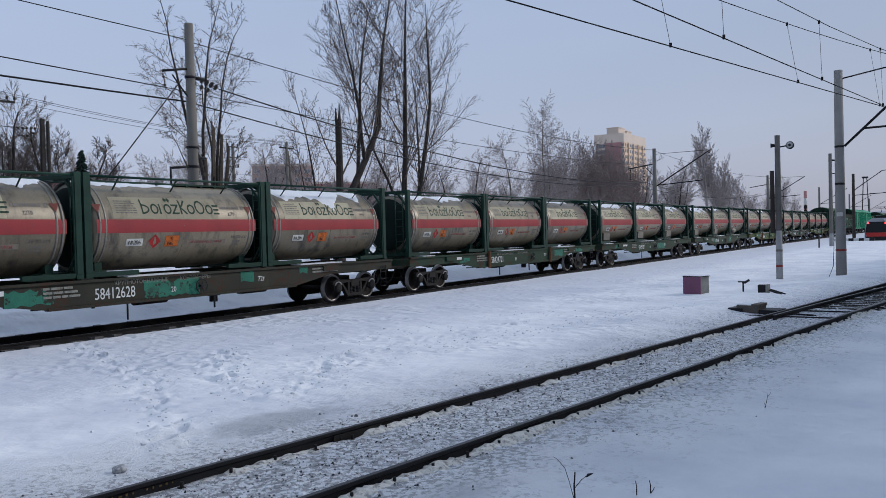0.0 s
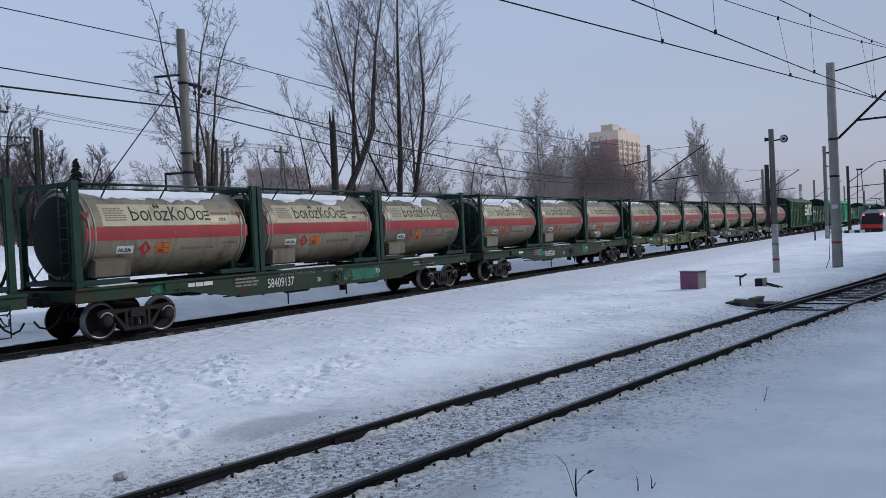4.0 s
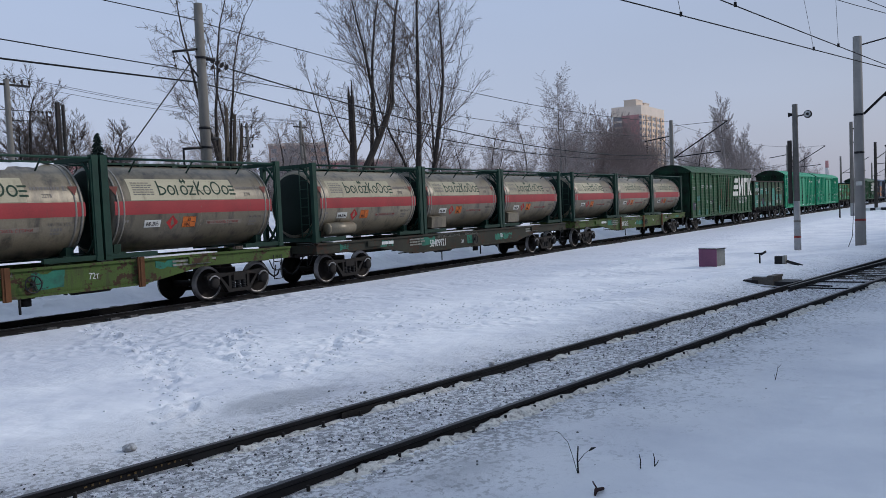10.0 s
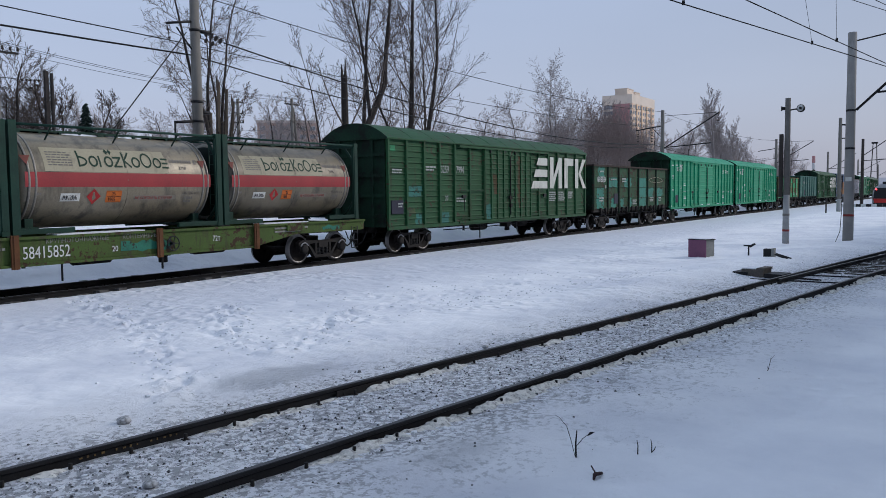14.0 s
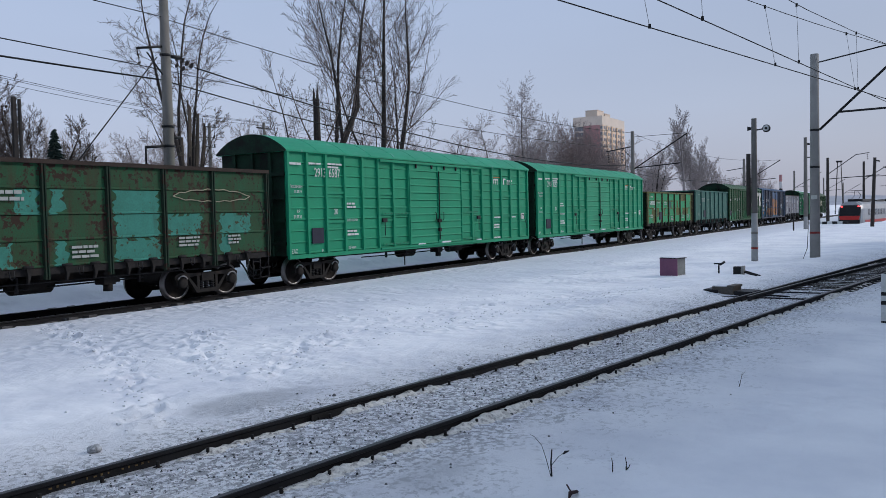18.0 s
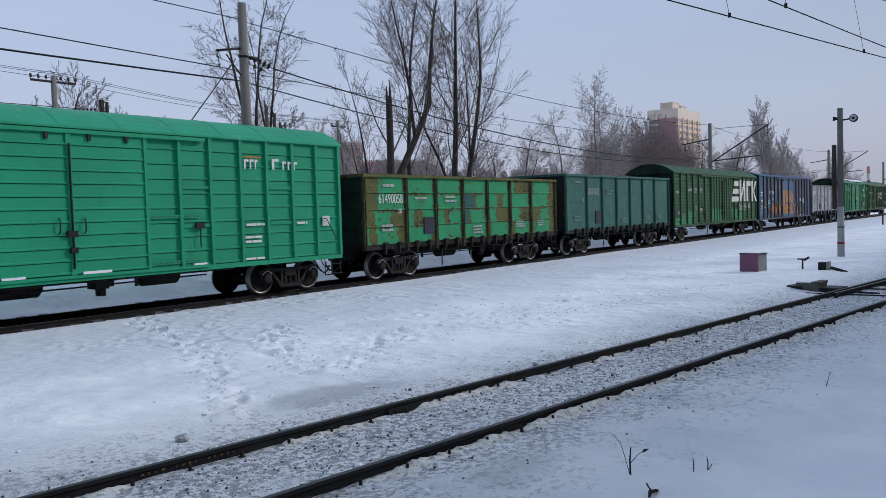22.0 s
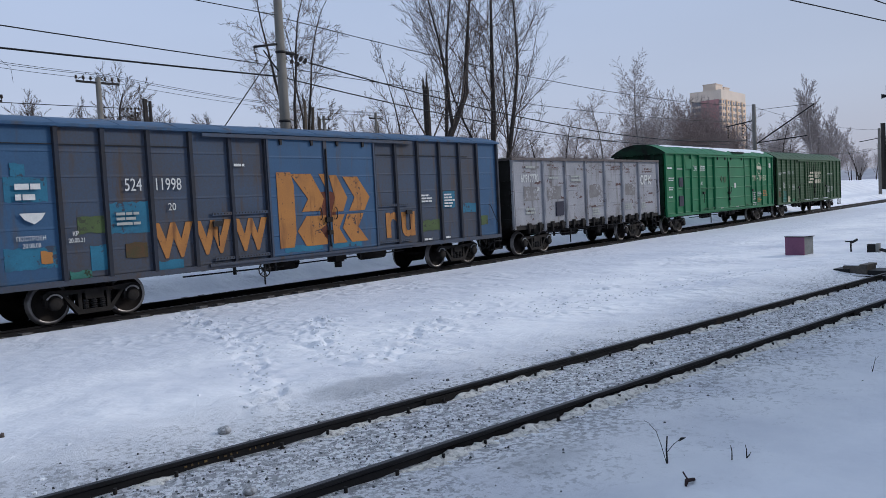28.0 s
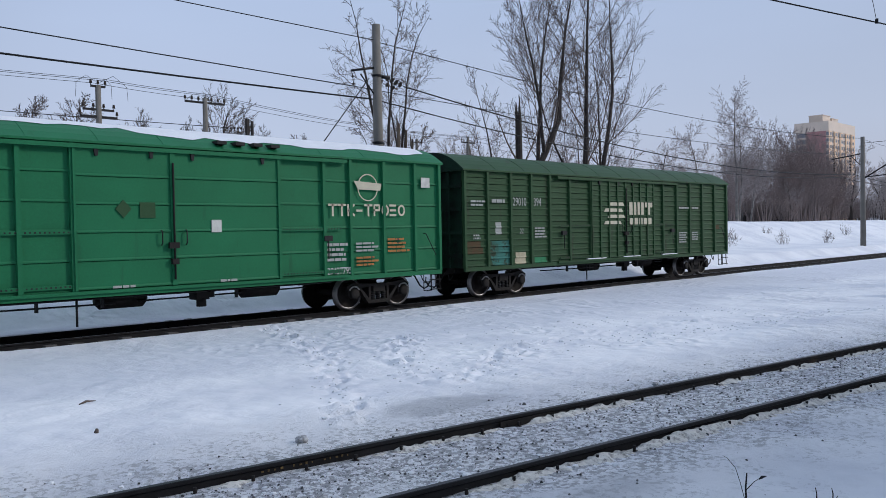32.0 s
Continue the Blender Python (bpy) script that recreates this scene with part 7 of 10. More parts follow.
G_PALE = surface("pale_teal_patch", (0.05, 0.24, 0.19), (0.04, 0.17, 0.13), 0.75, 0, 2, 25, 0.15, dirt=(0.04, 0.13, 0.10), dirt_amount=0.3, streak=True, chips=(0.05, 0.055, 0.03), chip_amount=0.24)
G_TEAL = surface("dark_teal_paint", (0.042, 0.145, 0.118), (0.028, 0.100, 0.083), 0.7, 0, 2.2, 25, 0.2, dirt=(0.075, 0.16, 0.135), dirt_scale=1.6, dirt_amount=0.40, streak=True, chips=(0.024, 0.045, 0.04), chip_amount=0.10)
G_GREY = surface("scuffed_grey_paint", (0.35, 0.355, 0.385), (0.25, 0.255, 0.275), 0.75, 0, 1.2, 25, 0.2, dirt=(0.15, 0.14, 0.14), dirt_amount=0.36, streak=True, chips=(0.12, 0.085, 0.085), chip_amount=0.16)
# teal of the panels, darkened to paint in the ribs' deep shading
TEAL_RIB = surface("shaded_teal_rib_paint", (0.024, 0.088, 0.074), (0.018, 0.064, 0.055), 0.75, 0, 2, 25, 0.2)
FAINT = surface("faded_print", (0.17, 0.25, 0.22), (0.11, 0.19, 0.165), 0.8, 0, 6, 30, 0)
# rib colour darker than the green side panels, with chips
RIB_DARK = surface("dark_green_rib_paint", (0.014, 0.040, 0.024), (0.016, 0.022, 0.015), 0.75, 0, 2, 25, 0.2, chips=(0.035, 0.02, 0.014), chip_amount=0.4)
# gondola end walls: painted shade together with soot, hence nearly black
SHADED_SOOT = surface("shaded_sooty_steel", (0.030, 0.028, 0.026), (0.018, 0.017, 0.016), 0.85, 0, 1.2, 20, 0.2)
RIM = surface("rusty_top_rim", (0.055, 0.038, 0.03), (0.032, 0.025, 0.022), 0.85, 0, 3, 25, 0.3)


def gondola(along, length, number, colour, top, label, number_x, ink, rim=RIM, patch=None, seed=0, tilt=0, ribs_in=None, ends_in=None, plain=False):
    """High-sided open wagon: hollow body, ribs, drop-hatch latches along the sill."""
    w = thing("gondola_wagon", label, "railway wagon", pose(along, TRACK_Y, 0), "freight train wagons")
    MOVERS.append((w, along, 0.0))
    base, n = 1.20, 7
    bm = bmesh.new()
    for y0, y1 in ((-HALF + 0.07, -HALF + 0.11), (HALF - 0.11, HALF - 0.07)):
        block(bm, 0.04, length - 0.04, y0, y1, base, top)
    block(bm, 0.04, 0.09, -HALF + 0.09, HALF - 0.09, base, top)
    block(bm, length - 0.09, length - 0.04, -HALF + 0.09, HALF - 0.09, base, top)
    block(bm, 0.09, length - 0.09, -HALF + 0.11, HALF - 0.11, base, base + 0.08)
    body = part("body", bm, (colour, ends_in or SHADED_SOOTY_GREEN), w)
    # end walls take the colour that has their shade painted in
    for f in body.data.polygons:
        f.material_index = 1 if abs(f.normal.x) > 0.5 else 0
    xs = [0.0, 0.52] + [0.52 + (length - 1.04) * i / n for i in range(1, n)] + [length - 0.52, length]
    for i, (a, b) in enumerate(zip(xs, xs[1:])):
        pn = part("side_panel", corrugated(a, b, base + 0.02, top - 0.05, (top - base) / 4.01, 0.004 if plain else 0.028, -HALF + 0.045), colour if 0 < i < n + 1 else (rim if patch is OLIVE else colour), body)
    for i, x in enumerate([0.05] + xs[2:-2] + [length - 0.05]):
        bm = bmesh.new()
        prism(bm, [(x - 0.075, -HALF + 0.05), (x - 0.055, -HALF - 0.04), (x - 0.02, -HALF - 0.04), (x - 0.012, -HALF - 0.01), (x + 0.012, -HALF - 0.01), (x + 0.02, -HALF - 0.04), (x + 0.055, -HALF - 0.04), (x + 0.075, -HALF + 0.05)], "z", base - (0.26 if 0 < i < n else 0.1), top - 0.04)
        part("rib", bm, ribs_in or colour, body)
    for s in (-1, 1):
        bm = bmesh.new()
        block(bm, -0.02, length + 0.02, s * (HALF - 0.02) - 0.07, s * (HALF - 0.02) + 0.07, top - 0.07, top + 0.03)
        part("top_rim", bm, rim, body, "rusty top rim", bevel=0.012)
    for x in (0.04, length - 0.04):
        bm = bmesh.new()
        block(bm, x - 0.07, x + 0.07, -HALF + 0.08, HALF - 0.08, top - 0.07, top + 0.03)
        part("top_rim", bm, rim, body)
        for i in range(4):
            bm = bmesh.new()
            z = base + 0.15 + i * 0.55
            block(bm, x - 0.09 if x < 1 else x, x if x < 1 else x + 0.09, -HALF + 0.1, HALF - 0.1, z, z + 0.16)
            part("end_stiffener", bm, ends_in or SHADED_SOOTY_GREEN, body)
    bm = bmesh.new()
    block(bm, 0.1, length - 0.1, -0.3, 0.3, 0.72, base)
    for x in [xs[i] for i in range(2, len(xs) - 2)]:
        block(bm, x - 0.09, x + 0.09, -1.35, 1.35, 0.95, base)
    block(bm, 0.0, length, -HALF + 0.02, -HALF + 0.14, base - 0.14, base + 0.02)
    block(bm, 0.0, length, HALF - 0.14, HALF - 0.02, base - 0.14, base + 0.02)
    for x in (2.18, length - 2.18):
        block(bm, x - 0.3, x + 0.3, -1.2, 1.2, 0.86, base)
    # inclined drop hatches, hanging between the cross beams
    part("underframe", bm, RUST_STEEL, w)
    bm = bmesh.new()
    prism(bm, [(-0.06, 0), (0.06, 0), (0.05, -0.2), (0.0, -0.34), (-0.03, -0.34), (-0.02, -0.18)], "y", -0.05, 0.03)
    rod(bm, (-0.12, -0.03, 0.02), (0.12, -0.03, 0.02), 0.04, n=6)
    latch = mesh_of("hatch_latch", bm, RUST_STEEL)
    bm = bmesh.new()
    chain(bm, [(-0.06, 0, 0.0), (-0.05, -0.02, -0.16), (0.0, -0.02, -0.2), (0.05, -0.02, -0.16), (0.06, 0, 0.0)], 0.014, 5)
    loop = mesh_of("hatch_loop", bm, STEEL_DARK)
    for a, b in zip(xs[1:-2], xs[2:-1]):
        for u in (0.28, 0.72):
            hang("hatch_latch", latch, body, at=(a + (b - a) * u, -HALF - 0.02, base + 0.04))
        hang("hatch_loop", loop, body, at=(a + (b - a) * 0.5, -HALF - 0.02, base + 0.0))
    y = -HALF + 0.004
    rng = random.Random(seed)
    lettering(number, 0.46, body, number_x, y, top - 0.95, ink, "wagon_number", "white stencilled wagon number", squeeze=0.7)
    lettering("20", 0.24, body, 1.75, y, top - 1.3, ink, "mark")
    for x, z, wd, h, r in ((1.0, top - 0.3, 0.8, 0.16, 1), (2.7, top - 0.75, 1.0, 0.12, 1), (4.5, top - 0.7, 0.9, 0.3, 2), (6.3, base + 0.5, 0.8, 0.35, 3), (9.5, base + 0.6, 0.8, 0.3, 3), (11.3, base + 0.6, 0.6, 0.3, 3), (0.9, base + 0.7, 0.8, 0.3, 2)):
        bars(body, x, y - 0.006, z, wd, h, r, FAINT if colour is G_TEAL else CHALK, seed + int(x * 10), words=3)
    board(body, 3.2, base + 0.3, 0.6, 0.6, y=y)
    bm = bmesh.new()
    chain(bm, [(length - 0.45, -HALF + 0.02, top - 0.95), (length - 0.42, -HALF - 0.07, top - 0.95), (length - 0.2, -HALF - 0.07, top - 1.6), (length - 0.2, -HALF + 0.02, top - 1.62)], 0.014, 5)
    part("grab_rail", bm, STEEL_DARK, body)
    steps(w, length, base - 0.1)
    bogies(w, (2.18, length - 2.18))
    ends(w, length)
    brakes(w, length, seed)
    return w, body, xs, base


def scrape(body, x0, x1, z0, z1, lift, material, rng):
    """A thin scraped streak with frayed ends, lying on the flat side sheet."""
    bm = bmesh.new()
    n = max(4, int((x1 - x0) / 0.07))
    y = -HALF + 0.038 - lift * 0.3
    mid = [bm.verts.new((x0 + (x1 - x0) * i / n, y, z0 + (z1 - z0) * (0.3 + 0.15 * rng.random()))) for i in range(n + 1)]
    for side in (0.0, 1.0):
        fray = min(0.03, 0.3 * (z1 - z0))
        edge = [bm.verts.new((v.co.x + (rng.uniform(-0.06, 0.06) if i in (0, n) else 0), y, z0 + (z1 - z0) * side + rng.uniform(-fray, fray))) for i, v in enumerate(mid)]
        for i in range(n):
            bm.faces.new((mid[i], mid[i + 1], edge[i + 1], edge[i]))
    return part("scraped_streak", bm, material, body, "scraped streak of underpaint")


def flaked(body, x0, x1, z0, h, material, rng, label):
    """Paint over one board: the skin follows lip and face, and both ends flake away unevenly."""
    y, d = -HALF + 0.045 - 0.004, 0.028
    line = [(y - d - 0.002, z0 + 0.018), (y - d - 0.002, z0 + 0.044), (y, z0 + 0.080)] + [(y, z0 + 0.080 + (h - 0.085) * k / 7) for k in range(1, 8)]
    a, b = x0, x1
    bm = bmesh.new()
    n = max(3, int((x1 - x0) / 0.09))
    up = rng.choice((0.0, 0.0, 0.25, 0.5))
    rows = []
    for k, (u, v) in enumerate(line):
        a, b = x0 + rng.uniform(-0.05, 0.13), x1 - rng.uniform(-0.05, 0.13)
        rows.append([bm.verts.new((a + (b - a) * i / n, u, v)) for i in range(n + 1)])
    flake = [rng.random() for _ in range(n)]
    for k in range(len(rows) - 1):
        for i in range(n):
            if k >= len(rows) - 2 and flake[i] < up or k < 2 and flake[i] > 0.85:
                continue
            bm.faces.new((rows[k][i], rows[k][i + 1], rows[k + 1][i + 1], rows[k + 1][i]))
    return part("paint_patch", bm, material, body, label)


def patches(body, xs, base, top, material, rng, table, label):
    """table: bay, board row counted from the sill (0 to 3), span along the bay."""
    h = (top - 0.05 - base - 0.02) / 4
    for bay, row, rows, u, v in table:
        a, b = xs[bay] + 0.075, xs[bay + 1] - 0.075
        for r in range(row, row + rows):
            flaked(body, a + (b - a) * u, a + (b - a) * v, base + 0.02 + r * h, h, material, rng, label)


_w, _b, _xs, _z = gondola(161.77, 13.0, "60183134", G_DARK, 3.72, "mottled green gondola wagon with rust flecks and teal paint patches", 0.62, WHITE_PAINT, seed=21, ribs_in=RIB_DARK)
patches(_b, _xs, _z, 3.72, G_PALE, random.Random(5), ((1, 3, 1, 0.15, 0.75), (1, 0, 2, 0.0, 0.7), (2, 2, 1, 0.0, 0.95), (2, 0, 1, 0.3, 0.85), (3, 2, 1, 0.55, 1.0), (3, 0, 1, 0.2, 0.6), (4, 2, 1, 0.05, 0.3), (4, 0, 1, 0.1, 0.35), (5, 0, 3, 0.05, 0.95), (6, 1, 1, 0.0, 0.8), (7, 1, 1, 0.1, 0.9), (7, 0, 1, 0.1, 0.4)), "pale teal paint patch")
# darker olive with chips: the deep shading of the ribs is painted in
RIB_OLIVE = surface("shaded_olive_rib_paint", (0.060, 0.066, 0.026), (0.040, 0.038, 0.020), 0.8, 0, 2, 25, 0.25, chips=(0.03, 0.022, 0.015), chip_amount=0.45)
NAVY = surface("dark_blue_green_patch", (0.022, 0.075, 0.085), (0.03, 0.11, 0.09), 0.75, 0, 3, 25, 0.1)
# a looping line of pale paint across two bays
for _s, _h in ((1, 0.20), (-1, 0.14)):
    _bm = bmesh.new()
    _a, _c = _xs[6] + 0.3, _xs[8] - 0.25
    chain(_bm, [(_a + (_c - _a) * k / 14, -HALF + 0.012, 2.92 + _s * _h * math.sin(math.pi * k / 14) ** 0.6 + 0.02 * math.sin(k * 2.3)) for k in range(15)], 0.014, 4)
    part("painted_loop", _bm, TANK_LABEL, _b, "looping line of pale paint")
_w, _b, _xs, _z = gondola(213.55, 13.0, "61490058", OLIVE, 3.56, "olive-brown gondola wagon with bright green paint patches", 0.75, WHITE_PAINT, rim=OLIVE, seed=22, ribs_in=RIB_OLIVE)
patches(_b, _xs, _z, 3.56, G_GREEN, random.Random(8), (
    (1, 3, 1, 0.12, 0.97), (1, 2, 1, 0.05, 1.0), (1, 1, 1, 0.0, 0.55), (1, 0, 1, 0.0, 0.75), (0, 0, 1, 0.0, 0.7),
    (2, 3, 1, 0.0, 1.0), (2, 2, 1, 0.0, 1.0), (2, 1, 1, 0.0, 0.25), (2, 1, 1, 0.55, 1.0), (2, 0, 1, 0.0, 0.9),
    (3, 3, 1, 0.0, 0.95), (3, 2, 1, 0.0, 1.0), (3, 1, 1, 0.0, 0.3), (3, 1, 1, 0.5, 1.0), (3, 0, 1, 0.0, 1.0),
    (4, 3, 1, 0.0, 1.0), (4, 2, 1, 0.55, 1.0), (4, 1, 1, 0.3, 1.0), (4, 0, 1, 0.0, 1.0),
    (5, 3, 1, 0.0, 1.0), (5, 2, 1, 0.0, 0.45), (5, 2, 1, 0.7, 1.0), (5, 1, 1, 0.0, 0.4), (5, 0, 1, 0.1, 1.0),
    (6, 3, 1, 0.0, 0.2), (6, 2, 1, 0.0, 1.0), (6, 1, 1, 0.0, 0.5), (6, 0, 1, 0.2, 1.0),
    (7, 3, 1, 0.1, 1.0), (7, 2, 1, 0.0, 0.95), (7, 1, 1, 0.45, 1.0), (7, 0, 1, 0.15, 1.0)), "bright green paint patch")
patches(_b, _xs, _z, 3.56, NAVY, random.Random(9), ((4, 2, 1, 0.0, 0.5), (4, 1, 1, 0.0, 0.25)), "dark blue-green paint patch")
_w, _b, _xs, _z = gondola(227.48, 13.1, "60643642", G_TEAL, 3.86, "dark teal gondola wagon with plain scuffed sides", 2.3, CHALK, rim=G_TEAL, seed=23, ends_in=SHADED_SOOT, plain=True, ribs_in=TEAL_RIB)
GREY_RIM = surface("grey_rusty_rim", (0.16, 0.145, 0.145), (0.09, 0.07, 0.065), 0.85, 0, 3, 25, 0.3)
_w, _b, _xs, _z = gondola(278.90, 13.3, "60917770", G_GREY, 3.88, "light grey gondola wagon with scraped rusty patches", 0.62, WHITE_PAINT, rim=GREY_RIM, seed=24, ends_in=SHADED_SOOT, plain=True)
_rng = random.Random(12)
SCUFF = surface("smeared_grey_paint", (0.24, 0.235, 0.24), (0.16, 0.15, 0.15), 0.8, 0, 3, 30, 0.15, chips=(0.32, 0.32, 0.34), chip_amount=0.4)
MAROON = surface("maroon_underpaint", (0.13, 0.06, 0.058), (0.10, 0.075, 0.075), 0.85, 0, 4, 30, 0.3, chips=(0.25, 0.25, 0.26), chip_amount=0.5)
for _k in range(64):
    _i = _rng.randrange(1, len(_xs) - 2)
    _a, _c = _xs[_i] + 0.12, _xs[_i + 1] - 0.12
    _x, _zz = _rng.uniform(_a, _c - 0.3), _rng.choice((3.62, 3.5, 3.42, 3.58, 3.3, 2.85, 2.7, 2.2, 1.75))
    scrape(_b, _x, min(_c, _x + _rng.uniform(0.2, 0.9)), _zz, _zz + _rng.uniform(0.03, 0.10), 0.0004 * _k, MAROON if _k % 3 else SCUFF, _rng)
for _i in (1, 2, 4, 6):
    # broad smears where old lettering was painted out
    scrape(_b, _xs[_i] + 0.3, _xs[_i + 1] - 0.35, 2.2, 2.75, 0.03, SCUFF, _rng)
_row = [(kind, 11.25 + 0.42 * k, 2.72, 0.36, 0.40) for k, kind in enumerate("OPK")]
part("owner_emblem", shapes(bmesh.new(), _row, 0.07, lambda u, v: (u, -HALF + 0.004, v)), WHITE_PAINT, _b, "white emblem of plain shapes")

# ---- masts and wires ----
def mast(name, x, y, top, r0, r1, label, base=None, lean=(0, 0), material=None, white_to=None, ring=None, n=16, group="catenary masts"):
    z0 = ground_z(x, y) - 0.3 if base is None else base
    m = thing(name, label, "pole", pose(x, y, 0), group)
    at = lambda z: (lean[0] * (z / top), lean[1] * (z / top), z)
    rad = lambda z: r0 + (r1 - r0) * (z - z0) / (top - z0)
    low = white_to if white_to else z0
    bm = bmesh.new()
    rod(bm, at(low), at(top), rad(low), rad(top), n)
    part("shaft", bm, material or CONCRETE, m)
    if white_to:
        bm = bmesh.new()
        rod(bm, at(z0), at(white_to), rad(z0), rad(white_to), n)
        part("whitewashed_base", bm, CONCRETE_PALE, m, "whitewashed lower shaft")
    for z, mt in ring or ():
        bm = bmesh.new()
        rod(bm, at(z), at(z + 0.09), rad(z) + 0.006, rad(z) + 0.006, n)
        part("painted_ring", bm, mt, m)
    return m


def clamp(m, z, r):
    bm = bmesh.new()
    rod(bm, (0, 0, z), (0, 0, z + 0.09), r, r, 12)
    block(bm, -r - 0.05, r + 0.05, -0.04, 0.04, z + 0.01, z + 0.08)
    part("clamp", bm, STEEL_DARK, m)


def insulator(m, p, q, discs=3, r=0.10):
    """A string of porcelain discs between two points."""
    p, q = Vector(p), Vector(q)
    bm = bmesh.new()
    rod(bm, p, q, 0.014, n=5)
    d = (q - p).normalized()
    for i in range(discs):
        c = p + (q - p) * ((i + 0.7) / (discs + 0.4))
        rod(bm, c - d * 0.035, c + d * 0.03, r, r * 0.45, 10)
    part("insulator", bm, PORCELAIN, m)


def bar(m, name, p, q, r, mat=None, label=""):
    bm = bmesh.new()
    rod(bm, p, q, r, n=6)
    return part(name, bm, mat or STEEL_DARK, m, label)


def wire(p, q, sag, r, label="thin black overhead wire", n=14, name="overhead_wire"):
    p, q = Vector(p), Vector(q)
    pts = [p.lerp(q, i / n) - Vector((0, 0, sag * 4 * (i / n) * (1 - i / n))) for i in range(n + 1)]
    bm = bmesh.new()
    chain(bm, pts, r, 4)
    return single(name, bm, WIRE, label, "wire", group="overhead wires")


PA = mast("feeder_mast", 19.5, 23.5, 10.15, 0.225, 0.155, "tall grey concrete mast with brackets and insulators")
clamp(PA, 8.15, 0.185)
clamp(PA, 4.9, 0.21)
clamp(PA, 5.6, 0.205)
bar(PA, "bracket", (-0.1, 0, 8.5), (-1.15, 0.1, 8.28), 0.045)
bar(PA, "bracket_brace", (-0.12, 0, 7.45), (-0.75, 0.06, 8.2), 0.03)
insulator(PA, (-1.12, 0.1, 8.25), (-1.02, 0.1, 7.6), 2, 0.07)
bar(PA, "bracket", (0.1, 0, 8.2), (0.55, -0.1, 8.18), 0.07)
insulator(PA, (0.4, 0.0, 8.2), (1.35, 0.0, 7.95), 4, 0.12)
insulator(PA, (0.25, 0.3, 8.1), (1.3, 0.3, 7.85), 3, 0.10)
bar(PA, "low_bracket", (-0.1, 0, 4.95), (-1.0, 0.0, 4.85), 0.05)
bar(PA, "low_bracket", (-1.0, 0, 4.9), (-1.0, 0.0, 4.2), 0.04)
bar(PA, "stub", (0.15, 0, 5.25), (0.55, 0, 5.3), 0.06)
bm = bmesh.new()
chain(bm, [(-0.3, 0.1, 8.1), (-3.4, 0.1, 4.45), (-7.3, 0.1, -0.1)], 0.022, 5)
part("guy_wire", bm, STEEL_DARK, PA, "steel guy wire")

wire((-35, 23.6, 10.6), (19.5, 23.5, 9.55), 0.25, 0.018)
wire((19.5, 23.5, 9.5), (69.4, 22.8, 9.15), 0.75, 0.018)
wire((-35, 23.5, 9.66), (18.42, 23.6, 7.71), 0.3, 0.020)
wire((18.42, 23.6, 7.71), (69.4, 24.6, 8.0), 0.42, 0.016)
wire((-35, 23.8, 8.3), (19.5, 23.75, 7.35), 0.42, 0.032, "thick black feeder cable")
wire((19.5, 23.75, 7.35), (69.4, 24.4, 6.1), 1.0, 0.026, "thick black feeder cable")
wire((20.85, 23.5, 7.95), (69.4, 23.4, 6.3), 1.05, 0.030, "thick black feeder cable")
wire((69.4, 23.4, 6.3), (119, 22.5, 6.6), 1.0, 0.026, "thick black feeder cable")
wire((69.4, 24.4, 6.1), (119, 24.0, 6.6), 0.8, 0.022, "thick black feeder cable")
wire((69.4, 22.8, 9.15), (119, 22.5, 9.0), 0.6, 0.016)

PB = mast("catenary_mast", 69.4, 22.6, 9.25, 0.22, 0.15, "grey concrete catenary mast beside the main track")
bar(PB, "cantilever", (0, -0.1, 5.9), (0, -4.8, 8.75), 0.055)
bar(PB, "tie_rod", (0, -0.1, 8.75), (0, -4.8, 8.78), 0.018)
bar(PB, "registration_arm", (0, -0.15, 6.0), (0, -4.2, 6.25), 0.045)
insulator(PB, (0, -4.75, 8.7), (0, -4.75, 7.9), 3, 0.09)
bar(PB, "back_arm", (0, 0.1, 7.9), (0, 2.4, 7.6), 0.05)
bar(PB, "back_brace", (0, 0.1, 6.9), (0, 0.9, 7.75), 0.03)
insulator(PB, (0, 2.2, 7.6), (0, 2.2, 6.5), 5, 0.11)
insulator(PB, (0, 0.95, 7.75), (0, 0.95, 6.4), 5, 0.11)

PC = mast("catenary_mast", 38.1, 4.33, 8.81, 0.215, 0.17, "thick grey concrete catenary mast with steel cantilever", material=CONCRETE_GREY, ring=((1.05, RED_PAINT),), n=20)
for z in (3.9, 5.5):
    clamp(PC, z, 0.222 - z * 0.005)
bar(PC, "cantilever", (0, -0.2, 5.55), (0.1, -3.85, 9.05), 0.055)
bar(PC, "tie_rod", (0, -0.18, 8.45), (0.1, -3.85, 9.05), 0.03)
bar(PC, "registration_arm", (0.02, -0.95, 6.25), (0.1, -4.4, 6.3), 0.045)
bar(PC, "steady_arm", (0.1, -2.9, 6.25), (0.1, -3.7, 6.02), 0.025)
insulator(PC, (0.1, -3.75, 9.0), (0.1, -3.75, 8.2), 3, 0.1)
bm = bmesh.new()
chain(bm, [(-0.1, 0.24, 2.8), (-0.1, 0.26, 1.2), (-0.12, 0.3, 0.4), (-0.25, 0.45, -0.05)], 0.014, 5)
part("earth_wire", bm, STEEL_DARK, PC)
bm = bmesh.new()
block(bm, -0.26, -0.235, -0.12, 0.12, 2.55, 2.72)
part("mast_plate", bm, MARK_WHITE, PC, "small white plate")

